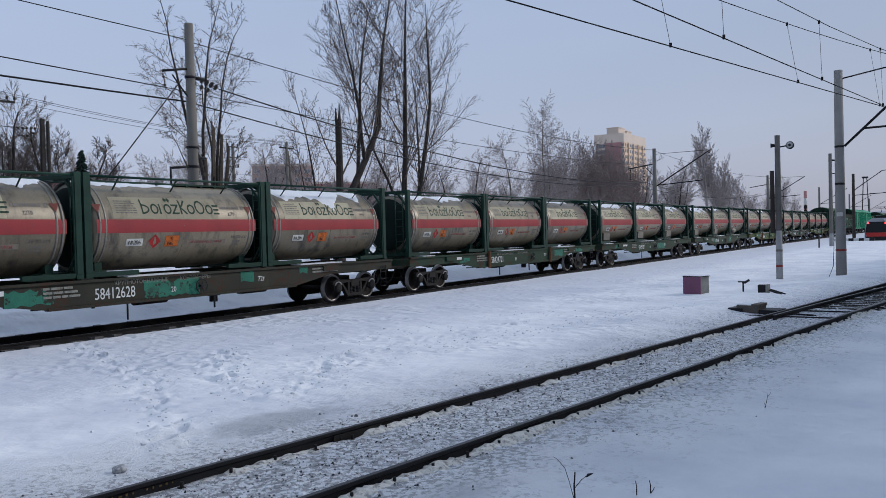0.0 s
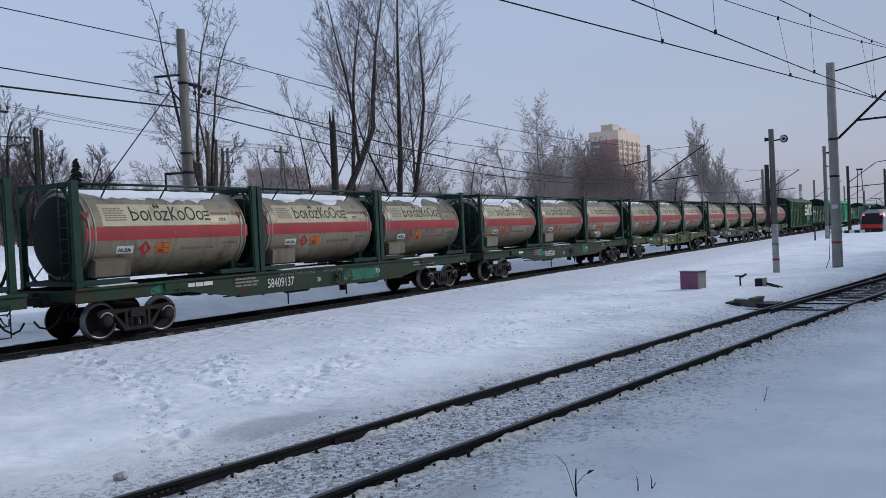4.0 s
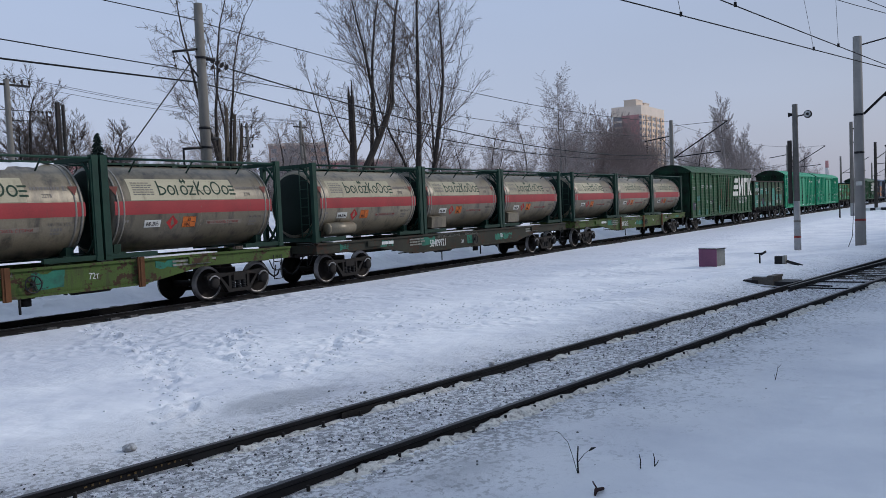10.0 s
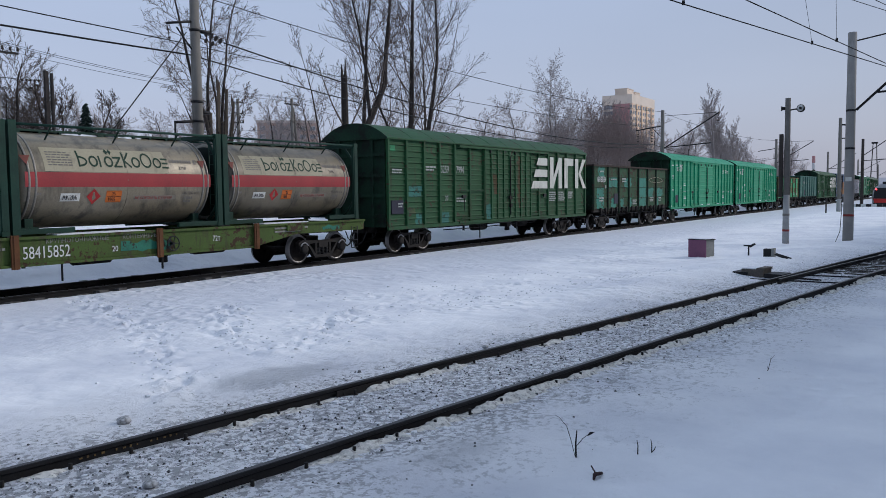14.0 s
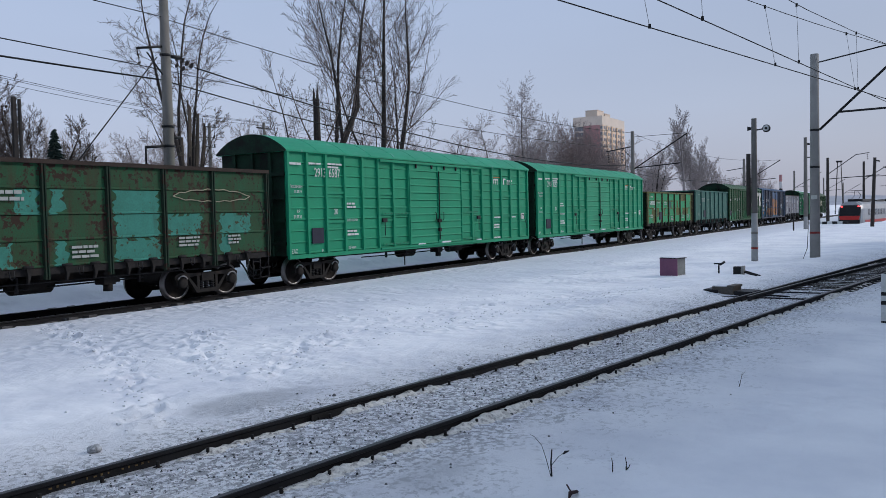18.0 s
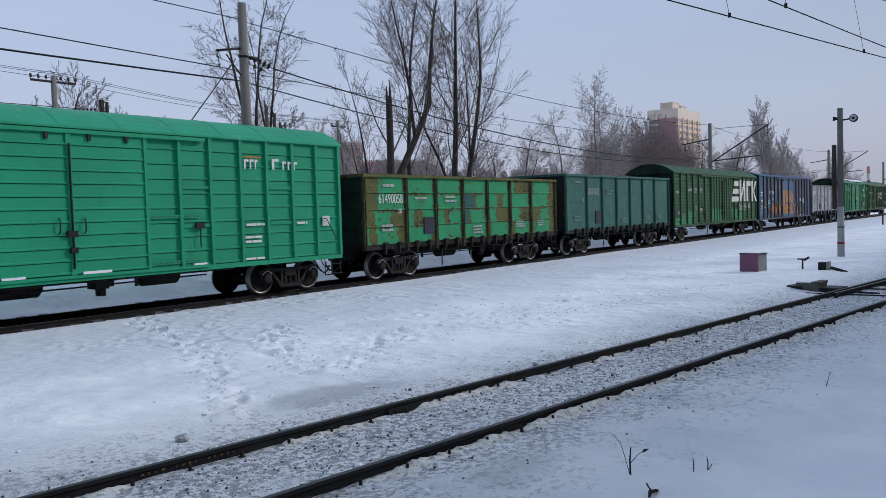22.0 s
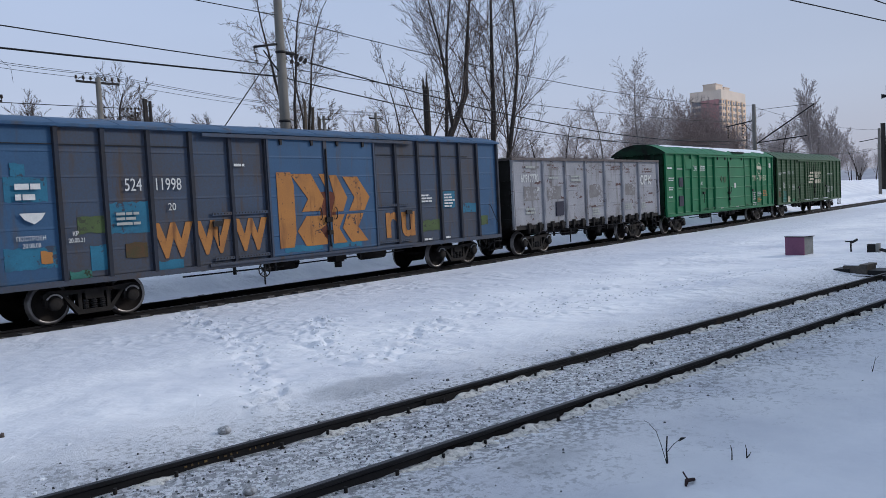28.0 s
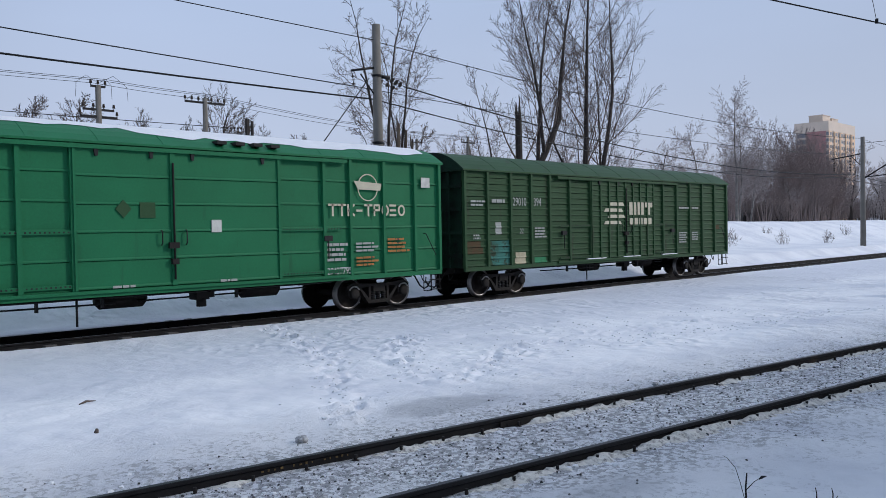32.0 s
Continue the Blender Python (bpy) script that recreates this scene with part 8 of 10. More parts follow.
LP = mast("lamp_post", 36.95, 6.62, 6.13, 0.145, 0.11, "old grey lamp post with whitewashed base and red ring", material=POLE_DARK, white_to=2.0, ring=((0.42, RED_PAINT), (1.1, CONCRETE)), n=16, group="")
bar(LP, "spare_post", (-0.1, 0.22, 1.9), (-0.1, 0.22, 4.6), 0.09, WOOD_DARK)
bar(LP, "lamp_arm", (0, -0.1, 5.62), (0, -0.42, 5.66), 0.03)
bm = bmesh.new()
spin(bm, [(0.04, -0.10), (0.16, -0.06), (0.17, 0.04), (0.15, 0.07)], "x", 16, (-0.08, -0.52, 5.66))
part("floodlight", bm, STEEL_DARK, LP, "round floodlight")
bm = bmesh.new()
spin(bm, [(0.02, -0.075), (0.13, -0.07)], "x", 16, (-0.10, -0.52, 5.66))
part("lamp_glass", bm, WHITE_PAINT, LP)
bm = bmesh.new()
rod(bm, (0, 0.1, 5.70), (-0.04, 0.27, 5.70), 0.05, 0.10, 12)
part("horn_speaker", bm, STEEL_DARK, LP, "dark horn loudspeaker")

P3 = mast("catenary_mast", 90, 11.05, 9.36, 0.21, 0.16, "grey weathered catenary mast with insulators", material=CONCRETE, white_to=1.2)
bar(P3, "bracket", (0, 0, 8.7), (0, -0.7, 8.6), 0.09)
bar(P3, "bracket", (0, 0, 7.3), (0, -0.6, 7.3), 0.06)
P4 = mast("catenary_mast", 120, 11.95, 8.78, 0.22, 0.17, "dark weathered catenary mast with cantilever", material=WOOD_DARK)
bar(P4, "cantilever", (0, -0.1, 6.6), (0, -3.4, 9.0), 0.055)
bar(P4, "cantilever", (0, -3.4, 9.0), (0, -5.0, 9.2), 0.05)
bar(P4, "registration_arm", (0, -0.1, 5.9), (0, -6.2, 6.2), 0.05)
insulator(P4, (0, -4.8, 9.1), (0, -4.8, 8.2), 3, 0.1)
P7 = mast("catenary_mast", 97, 5.35, 7.3, 0.2, 0.15, "leaning dark catenary mast near the commuter train", material=WOOD_DARK, lean=(0, -0.25))
bar(P7, "bracket", (0, -0.2, 7.0), (0, -0.7, 6.9), 0.08)
P8 = mast("catenary_mast", 112, 2.0, 7.6, 0.2, 0.15, "dark catenary mast near the commuter train", material=WOOD_DARK)
bar(P8, "cantilever", (0, -0.1, 5.6), (0, 3.0, 6.9), 0.05)
P9 = mast("catenary_mast", 119, 22.6, 9.2, 0.22, 0.16, "grey concrete catenary mast beside the main track")
bar(P9, "cantilever", (0, -0.1, 5.9), (0, -4.8, 8.75), 0.055)
bar(P9, "tie_rod", (0, -0.1, 8.75), (0, -4.8, 8.78), 0.018)
bar(P9, "registration_arm", (0, -0.15, 6.0), (0, -4.2, 6.25), 0.045)
bar(P9, "back_arm", (0, 0.1, 7.9), (0, 2.4, 7.6), 0.05)
for x in (168, 218, 270):
    q = mast("catenary_mast", x, 22.6, 9.2, 0.22, 0.16, "grey concrete catenary mast beside the main track")
    bar(q, "cantilever", (0, -0.1, 5.9), (0, -4.8, 8.75), 0.055)
    bar(q, "registration_arm", (0, -0.15, 6.0), (0, -4.2, 6.25), 0.045)
for x, y in ((150, 9.5), (185, 4.0), (165, -2.0), (230, 8.0)):
    q = mast("catenary_mast", x, y, 9.5, 0.22, 0.17, "distant dark catenary mast with cross arms", material=WOOD_DARK)
    bar(q, "cantilever", (0, -0.1, 6.5), (0, -3.6, 8.8), 0.06)
    bar(q, "registration_arm", (0, 3.0, 7.0), (0, -4.2, 7.0), 0.05)

# near-track catenary: contact wires, messengers and droppers
CAT = thing("catenary", "contact and messenger wires over the near tracks with droppers", "overhead line")


def catenary(c0, slope, xs, zc, zm, sag, shift):
    x0, x1 = xs
    n = 60
    cw = lambda x: Vector((x, c0 + slope * x, zc))
    span = 49.0
    def mw(x):
        u = ((x - 38.1) / span) % 1.0
        return Vector((x, c0 + slope * x + shift, zm - sag * 4 * u * (1 - u)))
    for f, r in ((cw, 0.016), (mw, 0.013)):
        bm = bmesh.new()
        chain(bm, [f(x0 + (x1 - x0) * i / n) for i in range(n + 1)], r, 4)
        part("contact_wire" if f is cw else "messenger_wire", bm, WIRE, CAT)
    x = x0 + 3
    while x < min(x1, 90):
        bm = bmesh.new()
        rod(bm, mw(x), cw(x), 0.006, n=4)
        rod(bm, cw(x) - Vector((0, 0, 0.02)), cw(x) + Vector((0, 0, 0.07)), 0.03, n=5)
        rod(bm, mw(x) - Vector((0, 0, 0.06)), mw(x) + Vector((0, 0, 0.03)), 0.028, n=5)
        part("dropper", bm, WIRE, CAT)
        x += 6.4


catenary(6.31, -0.146, (-25, 300), 6.0, 8.5, 1.15, 0.05)
catenary(8.63, -0.2225, (-25, 130), 6.0, 8.4, 0.95, 0.25)

# low-voltage line behind the main track
for x, y, top, arms in ((21.0, 40, 9.7, ((9.45, 1.15, 7),)), (15.3, 40, 9.75, ((9.7, 0.35, 3), (8.55, 0.75, 4), (8.2, 0.9, 3)))):
    q = mast("power_pole", x, y, top, 0.17, 0.13, "slim grey power pole with crossarm insulators", group="power poles")
    for z, half, k in arms:
        bm = bmesh.new()
        block(bm, -half, half, -0.06, 0.06, z - 0.06, z + 0.04)
        part("crossarm", bm, STEEL_DARK, q)
        for i in range(k):
            xx = -half + 2 * half * i / (k - 1)
            bm = bmesh.new()
            rod(bm, (xx, 0, z + 0.03), (xx, 0, z + 0.14), 0.022, n=5)
            rod(bm, (xx, 0, z + 0.12), (xx, 0, z + 0.3), 0.075, 0.05, 8)
            part("insulator", bm, PORCELAIN, q)
    for i in range(3):
        bm = bmesh.new()
        h = 0.5 + 0.3 * i
        s = -1 if i % 2 else 1
        chain(bm, [(0.1 * s, 0, arms[0][0] + 0.2), (s * h * 0.7, 0, arms[0][0] + 0.25 + 0.3 * h), (s * h * 1.3, 0, arms[0][0] + 0.1), (s * h * 1.35, 0, arms[0][0] - 0.6 * (len(arms) > 1))], 0.012, 4)
        part("jumper_wire", bm, WIRE, q)
q = mast("old_mast", 26.5, 45, 9.6, 0.17, 0.14, "old dark lattice mast with a strained insulator", material=WOOD_DARK, n=4, group="power poles")
bar(q, "twin_leg", (0.36, 0, 2.0), (0.34, 0, 9.5), 0.10, WOOD_DARK)
for i in range(8):
    bar(q, "lattice", (0, 0, 3.0 + i * 0.8), (0.35, 0, 3.5 + i * 0.8), 0.025)
insulator(q, (-0.3, 0, 9.0), (-1.6, 0, 8.9), 5, 0.1)
insulator(q, (-0.3, 0, 8.8), (-1.2, 0, 8.4), 2, 0.1)
q = mast("power_pole", 36.5, 40, 8.5, 0.12, 0.1, "slim power pole with small insulators", group="power poles")
for z in (7.0, 7.6, 8.3):
    bm = bmesh.new()
    block(bm, -0.45, 0.45, -0.04, 0.04, z - 0.03, z + 0.03)
    for xx in (-0.42, 0.0, 0.42):
        rod(bm, (xx, 0, z), (xx, 0, z + 0.22), 0.06, 0.04, 6)
    part("crossarm", bm, STEEL_DARK, q)
q = mast("power_pole", 41.5, 40, 9.0, 0.12, 0.1, "A-frame power pole with crossarm", group="power poles")
bar(q, "strut", (0.1, 0, 8.4), (1.0, 0.2, 2.5), 0.1, CONCRETE)
bar(q, "crossarm", (-0.7, 0, 8.6), (0.7, 0, 8.6), 0.05)
for xx in (-0.65, 0, 0.65):
    insulator(q, (xx, 0, 8.62), (xx, 0, 8.95), 1, 0.08)
for dz, dy in ((0.0, -0.9), (0.0, -0.5), (0.05, 0.6)):
    wire((-35, 40 + dy, 10.4), (15.3, 40 + dy, 9.9 + dz), 0.5, 0.012)
    wire((15.3, 40 + dy, 9.9 + dz), (21.0, 40 + dy, 9.75), 0.05, 0.012)
    wire((21.0, 40 + dy, 9.75), (41.5, 40 + dy, 8.9), 0.35, 0.012)
    wire((41.5, 40 + dy, 8.9), (110, 44 + dy, 9.5), 1.0, 0.012)
wire((-35, 45, 9.6), (25.0, 45, 8.95), 0.4, 0.022)
wire((-35, 45, 5.6), (25.4, 45, 8.5), 0.8, 0.018)
wire((-20, 60, 8.0), (60, 62, 9.0), 0.8, 0.012)

# ---- trees ----
BARK = surface("grey_brown_bark", (0.060, 0.050, 0.044), (0.032, 0.027, 0.025), 0.95, 0, 2, 16, 0.6, 0.02)
BARK_PALE = surface("pale_broken_bark", (0.15, 0.12, 0.09), (0.06, 0.05, 0.043), 0.95, 0, 1.2, 16, 0.6, 0.02)
TWIG = surface("bare_twigs", (0.135, 0.108, 0.095), (0.09, 0.072, 0.066), 0.95, 0, 0.5, 8, 0)
# far and willow twigs: distance haze is painted in as a paler colour
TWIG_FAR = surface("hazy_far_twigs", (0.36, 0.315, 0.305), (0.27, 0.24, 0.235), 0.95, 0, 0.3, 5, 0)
TWIG_BROWN = surface("hazy_brown_willow_twigs", (0.30, 0.24, 0.225), (0.21, 0.17, 0.16), 0.95, 0, 0.3, 5, 0)
BIRCH = surface("birch_bark", (0.30, 0.28, 0.26), (0.10, 0.09, 0.085), 0.9, 0, 3, 12, 0.3)


class Wood:
    """Collects tapered limbs: thick ones for the trunk, thin ones for the crown."""

    def __init__(self, seed):
        self.rng = random.Random(seed)
        self.v, self.f = ([], []), ([], [])

    def limb(self, pts, r0, r1, sides, slot):
        v, f = self.v[slot], self.f[slot]
        base = len(v)
        k = len(pts)
        for i, p in enumerate(pts):
            d = (pts[min(i + 1, k - 1)] - pts[max(i - 1, 0)])
            a = d.cross(Vector((0.3, 0.9, 0.2))).normalized()
            c = d.cross(a).normalized()
            r = r0 + (r1 - r0) * i / (k - 1)
            for s in range(sides):
                t = 2 * math.pi * s / sides
                q = p + (a * math.cos(t) + c * math.sin(t)) * r
                v.append((q.x, q.y, q.z))
        for i in range(k - 1):
            for s in range(sides):
                f.append((base + i * sides + s, base + i * sides + (s + 1) % sides, base + (i + 1) * sides + (s + 1) % sides, base + (i + 1) * sides + s))

    def grow(self, p, d, length, r, level, spec):
        rng = self.rng
        segs = (8, 6, 4, 2)[min(level, 3)]
        pts, q, h = [p], p, d.normalized()
        lift, wob = spec["lift"][min(level, len(spec["lift"]) - 1)], spec["wobble"] * (1, 0.8, 0.6, 0.6)[level]
        for _ in range(segs):
            h = (h + Vector((rng.gauss(0, wob), rng.gauss(0, wob), rng.gauss(0, wob) + lift))).normalized()
            q = q + h * (length / segs)
            pts.append(q)
        last = level >= spec["levels"]
        tip = spec.get("cut", 0.25) if level == 0 else 0.3
        self.limb(pts, r, max(r * tip, spec["fine"] * 0.6), (8, 5, 4, 3)[min(level, 3)], 0 if level < spec.get("trunk_levels", 2) else 1)
        if last:
            return
        lo, n = spec["from"][min(level, len(spec["from"]) - 1)], spec["count"][min(level, len(spec["count"]) - 1)]
        n = max(1, int(n * rng.uniform(0.8, 1.2)))
        for i in range(n):
            u = lo + (1 - lo) * (i + rng.random()) / n
            k = min(segs - 1, int(u * segs))
            at = pts[k].lerp(pts[k + 1], u * segs - k)
            axis = (pts[k + 1] - pts[k]).normalized()
            side = axis.orthogonal().normalized()
            side.rotate(Matrix.Rotation(rng.uniform(0, 2 * math.pi), 3, axis))
            ang = radians(rng.uniform(*spec["angle"][min(level, len(spec["angle"]) - 1)]))
            way = axis * math.cos(ang) + side * math.sin(ang)
            ratio = spec["ratio"][min(level, len(spec["ratio"]) - 1)]
            ln = length * ratio * rng.uniform(0.65, 1.15) * (1.15 - 0.65 * u)
            self.grow(at, way, ln, max(spec["fine"], r * (1 - 0.7 * u) * spec["thin"]), level + 1, spec)

    def build(self, name, label, m, bark, twigs, group="bare trees"):
        t = thing(name, label, "tree", m, group)
        for slot, (nm, mt) in enumerate((("trunk", bark), ("crown", twigs))):
            if self.v[slot]:
                me = bpy.data.meshes.new(nm)
                me.from_pydata(self.v[slot], [], self.f[slot])
                me.materials.append(mt)
                hang(nm, me, t)
        return t


POPLAR = dict(levels=3, lift=(0.02, 0.06, 0.05, 0.03), wobble=0.045, count=(22, 11, 7), angle=((26, 52), (24, 50), (22, 50)), ratio=(0.40, 0.42, 0.42), thin=0.24, cut=0.08, fine=0.0085, trunk_levels=1)
POPLAR["from"] = (0.22, 0.12, 0.1)
MIXED = dict(levels=3, lift=(0.02, 0.09, 0.06, 0.03), wobble=0.10, count=(18, 12, 9), angle=((30, 60), (28, 58), (25, 58)), ratio=(0.44, 0.48, 0.48), thin=0.30, cut=0.15, fine=0.0105, trunk_levels=1)
MIXED["from"] = (0.18, 0.12, 0.1)
BROOM = dict(levels=3, lift=(0.05, 0.12, 0.08, 0.04), wobble=0.08, count=(12, 10, 7), angle=((20, 46), (22, 48), (20, 48)), ratio=(0.50, 0.50, 0.5), thin=0.34, cut=0.2, fine=0.0105, trunk_levels=1)
BROOM["from"] = (0.12, 0.1, 0.1)
DROOP = dict(levels=3, lift=(0.03, 0.09, 0.0, -0.14), wobble=0.06, count=(30, 15, 10), angle=((32, 66), (30, 65), (25, 65)), ratio=(0.46, 0.42, 0.36), thin=0.18, cut=0.1, fine=0.011, trunk_levels=1)
DROOP["from"] = (0.16, 0.12, 0.1)
SPARSE = dict(levels=3, lift=(0.02, 0.04, -0.05, -0.11), wobble=0.085, count=(17, 9, 6), angle=((30, 62), (25, 55), (25, 60)), ratio=(0.28, 0.45, 0.45), thin=0.24, cut=0.08, fine=0.0078, trunk_levels=1)
SPARSE["from"] = (0.22, 0.18, 0.18)


def tree(name, label, x, y, seed, stems, spec, bark=None, twigs=None, group="bare trees"):
    """stems: (dx, dy, lean x, lean y, height, radius) from the foot."""
    wd = Wood(seed)
    for dx, dy, lx, ly, h, r in stems:
        wd.grow(Vector((dx, dy, -0.4)), Vector((lx, ly, 1)), h, r, 0, spec)
    return wd.build(name, label, pose(x, y, ground_z(x, y)), bark or BARK, twigs or TWIG, group)


tree("poplar", "tall bare poplar with steep slender branches", 42.0, 30, 1, ((0, 0, -0.02, 0, 19.5, 0.25), (0.2, 0.3, 0.10, 0.05, 15.0, 0.13)), dict(POPLAR, wobble=0.12))
tree("poplar", "tall bare poplar with a curved trunk", 42.8, 30.4, 2, ((0, 0, 0.17, 0.02, 18, 0.22), (0.9, 0.2, 0.33, 0.1, 15.5, 0.13)), POPLAR)
wd = Wood(3)
wd.limb([Vector((0, 0, -0.4)), Vector((2.2, 0, 3.2)), Vector((4.3, 0, 6.1)), Vector((5.75, 0, 8.3))], 0.26, 0.16, 9, 0)
wd.grow(Vector((5.7, 0, 8.2)), Vector((0.12, 0, 1)), 10.5, 0.15, 0, POPLAR)
wd.grow(Vector((4.2, 0, 6.0)), Vector((-0.10, 0, 1)), 11.0, 0.12, 0, POPLAR)
wd.grow(Vector((4.9, 0, 7.0)), Vector((0.5, 0.1, 1)), 5.5, 0.09, 1, POPLAR)
wd.build("poplar", "bare poplar with a slanting trunk", pose(34.3, 30.6, ground_z(34.3, 30.6)), BARK, TWIG)
tree("poplar", "bare poplar with a straight slim trunk", 39.0, 31.2, 4, ((0, 0, -0.04, 0, 18, 0.18),), dict(POPLAR, wobble=0.08))
tree("poplar", "young bare poplar with thin upright twigs", 34.9, 31, 5, ((0, 0, -0.06, 0, 10.0, 0.11), (0.4, 0.5, -0.2, 0, 8.0, 0.08)), dict(POPLAR, count=(18, 8, 4)))
wd = Wood(17)
wd.limb([Vector((0, 0, -0.4)), Vector((0.02, 0, 3)), Vector((0.06, 0, 6)), Vector((0.05, 0, 8.3))], 0.25, 0.18, 9, 0)
wd.limb([Vector((-0.12, 0, 8.2)), Vector((-0.15, 0, 8.9))], 0.10, 0.02, 5, 0)
wd.limb([Vector((0.14, 0, 8.2)), Vector((0.18, 0, 9.25))], 0.09, 0.02, 5, 0)
wd.grow(Vector((0.2, 0, 5.0)), Vector((0.9, 0, 1)), 4.0, 0.06, 1, POPLAR)
wd.grow(Vector((-0.2, 0, 5.6)), Vector((-0.9, 0, 1)), 3.6, 0.055, 1, POPLAR)
wd.build("broken_tree", "dead broken tree trunk with a splintered top", pose(35.1, 29.8, ground_z(35.1, 29.8)), BARK, TWIG)
wd = Wood(6)
wd.limb([Vector((0, 0, -0.4)), Vector((0.05, 0, 1.5)), Vector((0, 0, 3.1))], 0.24, 0.17, 8, 0)
for lean, ln, r in ((-0.27, 10.5, 0.12), (-0.07, 11.0, 0.11), (0.27, 10.4, 0.10), (0.06, 9.6, 0.08), (-0.6, 5.0, 0.05), (0.5, 4.5, 0.045)):
    wd.grow(Vector((0.4 * lean, 0, 2.6)), Vector((lean, 0.05, 1)), ln, r, 0, SPARSE)
wd.build("old_tree", "bare tree with slim forked stems and drooping twigs", pose(25.95, 30, ground_z(25.95, 30)), BARK, TWIG)
wd = Wood(19)
for dx, lean, h in ((0.1, 0.02, 6.9), (0.4, 0.05, 6.6), (-0.15, -0.03, 5.4), (0.6, 0.09, 6.0)):
    wd.limb([Vector((dx, 0, -0.4)), Vector((dx + lean * 2, 0.05, 3)), Vector((dx + lean * h * 0.8, 0, h * 0.8)), Vector((dx + lean * h + 0.04, 0, h))], 0.17, 0.07, 6, 0)
    wd.limb([Vector((dx + lean * h - 0.05, 0, h - 0.2)), Vector((dx + lean * h - 0.1, 0, h + 0.45))], 0.05, 0.01, 4, 0)
wd.build("broken_tree", "broken pale splintered stems behind the mast", pose(26.1, 30.2, ground_z(26.1, 30.2)), BARK_PALE, TWIG)
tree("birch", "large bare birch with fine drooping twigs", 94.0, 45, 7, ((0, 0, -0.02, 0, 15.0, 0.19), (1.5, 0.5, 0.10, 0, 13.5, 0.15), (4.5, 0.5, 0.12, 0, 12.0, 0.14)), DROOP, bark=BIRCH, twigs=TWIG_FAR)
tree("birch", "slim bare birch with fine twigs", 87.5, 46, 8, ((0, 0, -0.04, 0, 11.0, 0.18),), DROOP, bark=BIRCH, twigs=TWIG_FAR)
# these far trees wear the haze-paled colour on their bark as well
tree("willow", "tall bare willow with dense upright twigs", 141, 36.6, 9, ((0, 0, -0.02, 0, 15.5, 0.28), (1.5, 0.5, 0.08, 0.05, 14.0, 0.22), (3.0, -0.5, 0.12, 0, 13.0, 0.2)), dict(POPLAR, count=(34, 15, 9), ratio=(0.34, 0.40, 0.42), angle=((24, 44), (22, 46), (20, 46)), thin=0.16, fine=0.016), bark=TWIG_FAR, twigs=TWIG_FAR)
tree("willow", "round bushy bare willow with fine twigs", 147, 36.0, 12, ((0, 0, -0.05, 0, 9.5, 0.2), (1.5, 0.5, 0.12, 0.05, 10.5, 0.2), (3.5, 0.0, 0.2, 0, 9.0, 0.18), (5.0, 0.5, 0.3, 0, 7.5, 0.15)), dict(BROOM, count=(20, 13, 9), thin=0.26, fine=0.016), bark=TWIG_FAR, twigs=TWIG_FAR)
for i, (x, y, h) in enumerate(((118, 52, 9.5), (123, 50, 10.5), (128, 53, 11.5), (131, 50, 10.0), (134, 51, 11.0), (137, 53, 11.5), (120, 55, 10.0), (126, 50, 9.5), (143, 57, 11.5), (149, 53, 9.5), (140, 55, 12.0), (146, 54, 10.5), (152, 56, 10.0), (112, 54, 9.0))):
    tree("willow_thicket", "dense brown willow thicket", x, y, 30 + i, tuple((0.5 * k - 1, 0.6 * (k % 2), -0.3 + 0.15 * k, 0, h * (0.9 + 0.1 * (k % 4)), 0.10) for k in range(6)), dict(BROOM, thin=0.28, fine=0.015), bark=TWIG_BROWN, twigs=TWIG_BROWN, group="willow thicket")
HEDGE = dict(BROOM, count=(18, 11, 8), angle=((25, 65), (20, 55), (20, 50)), fine=0.010, thin=0.28)
for i, (x, y, h, sp) in enumerate(((16.5, 46, 7.0, MIXED), (14.0, 47, 7.2, MIXED), (19.6, 48, 5.6, MIXED), (22.6, 50, 6.8, HEDGE), (26.4, 47, 8.4, HEDGE), (28.0, 47.5, 7.6, HEDGE), (30.0, 46, 5.8, MIXED), (24.0, 49, 6.4, BROOM))):
    tree("roadside_tree", "bare bushy tree with tangled branches", x, y, 50 + i, ((0, 0, -0.08, 0, h, 0.17), (0.5, 0.2, 0.2, 0, h * 0.8, 0.12), (-0.4, 0.1, -0.25, 0, h * 0.75, 0.1)), sp)
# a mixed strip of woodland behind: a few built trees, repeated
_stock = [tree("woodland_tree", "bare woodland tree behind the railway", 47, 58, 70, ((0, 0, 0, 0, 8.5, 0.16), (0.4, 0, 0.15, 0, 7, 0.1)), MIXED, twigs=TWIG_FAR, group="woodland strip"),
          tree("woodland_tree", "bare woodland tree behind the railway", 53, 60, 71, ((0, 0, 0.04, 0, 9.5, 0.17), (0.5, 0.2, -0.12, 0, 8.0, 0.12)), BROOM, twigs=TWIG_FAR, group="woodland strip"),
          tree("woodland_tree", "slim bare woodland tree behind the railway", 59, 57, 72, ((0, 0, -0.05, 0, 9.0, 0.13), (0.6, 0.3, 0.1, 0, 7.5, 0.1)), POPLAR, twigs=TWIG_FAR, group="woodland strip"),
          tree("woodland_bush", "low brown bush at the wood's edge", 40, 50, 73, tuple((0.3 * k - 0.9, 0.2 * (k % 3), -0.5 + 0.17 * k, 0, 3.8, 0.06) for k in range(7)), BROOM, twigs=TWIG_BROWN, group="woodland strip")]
_rng = random.Random(77)
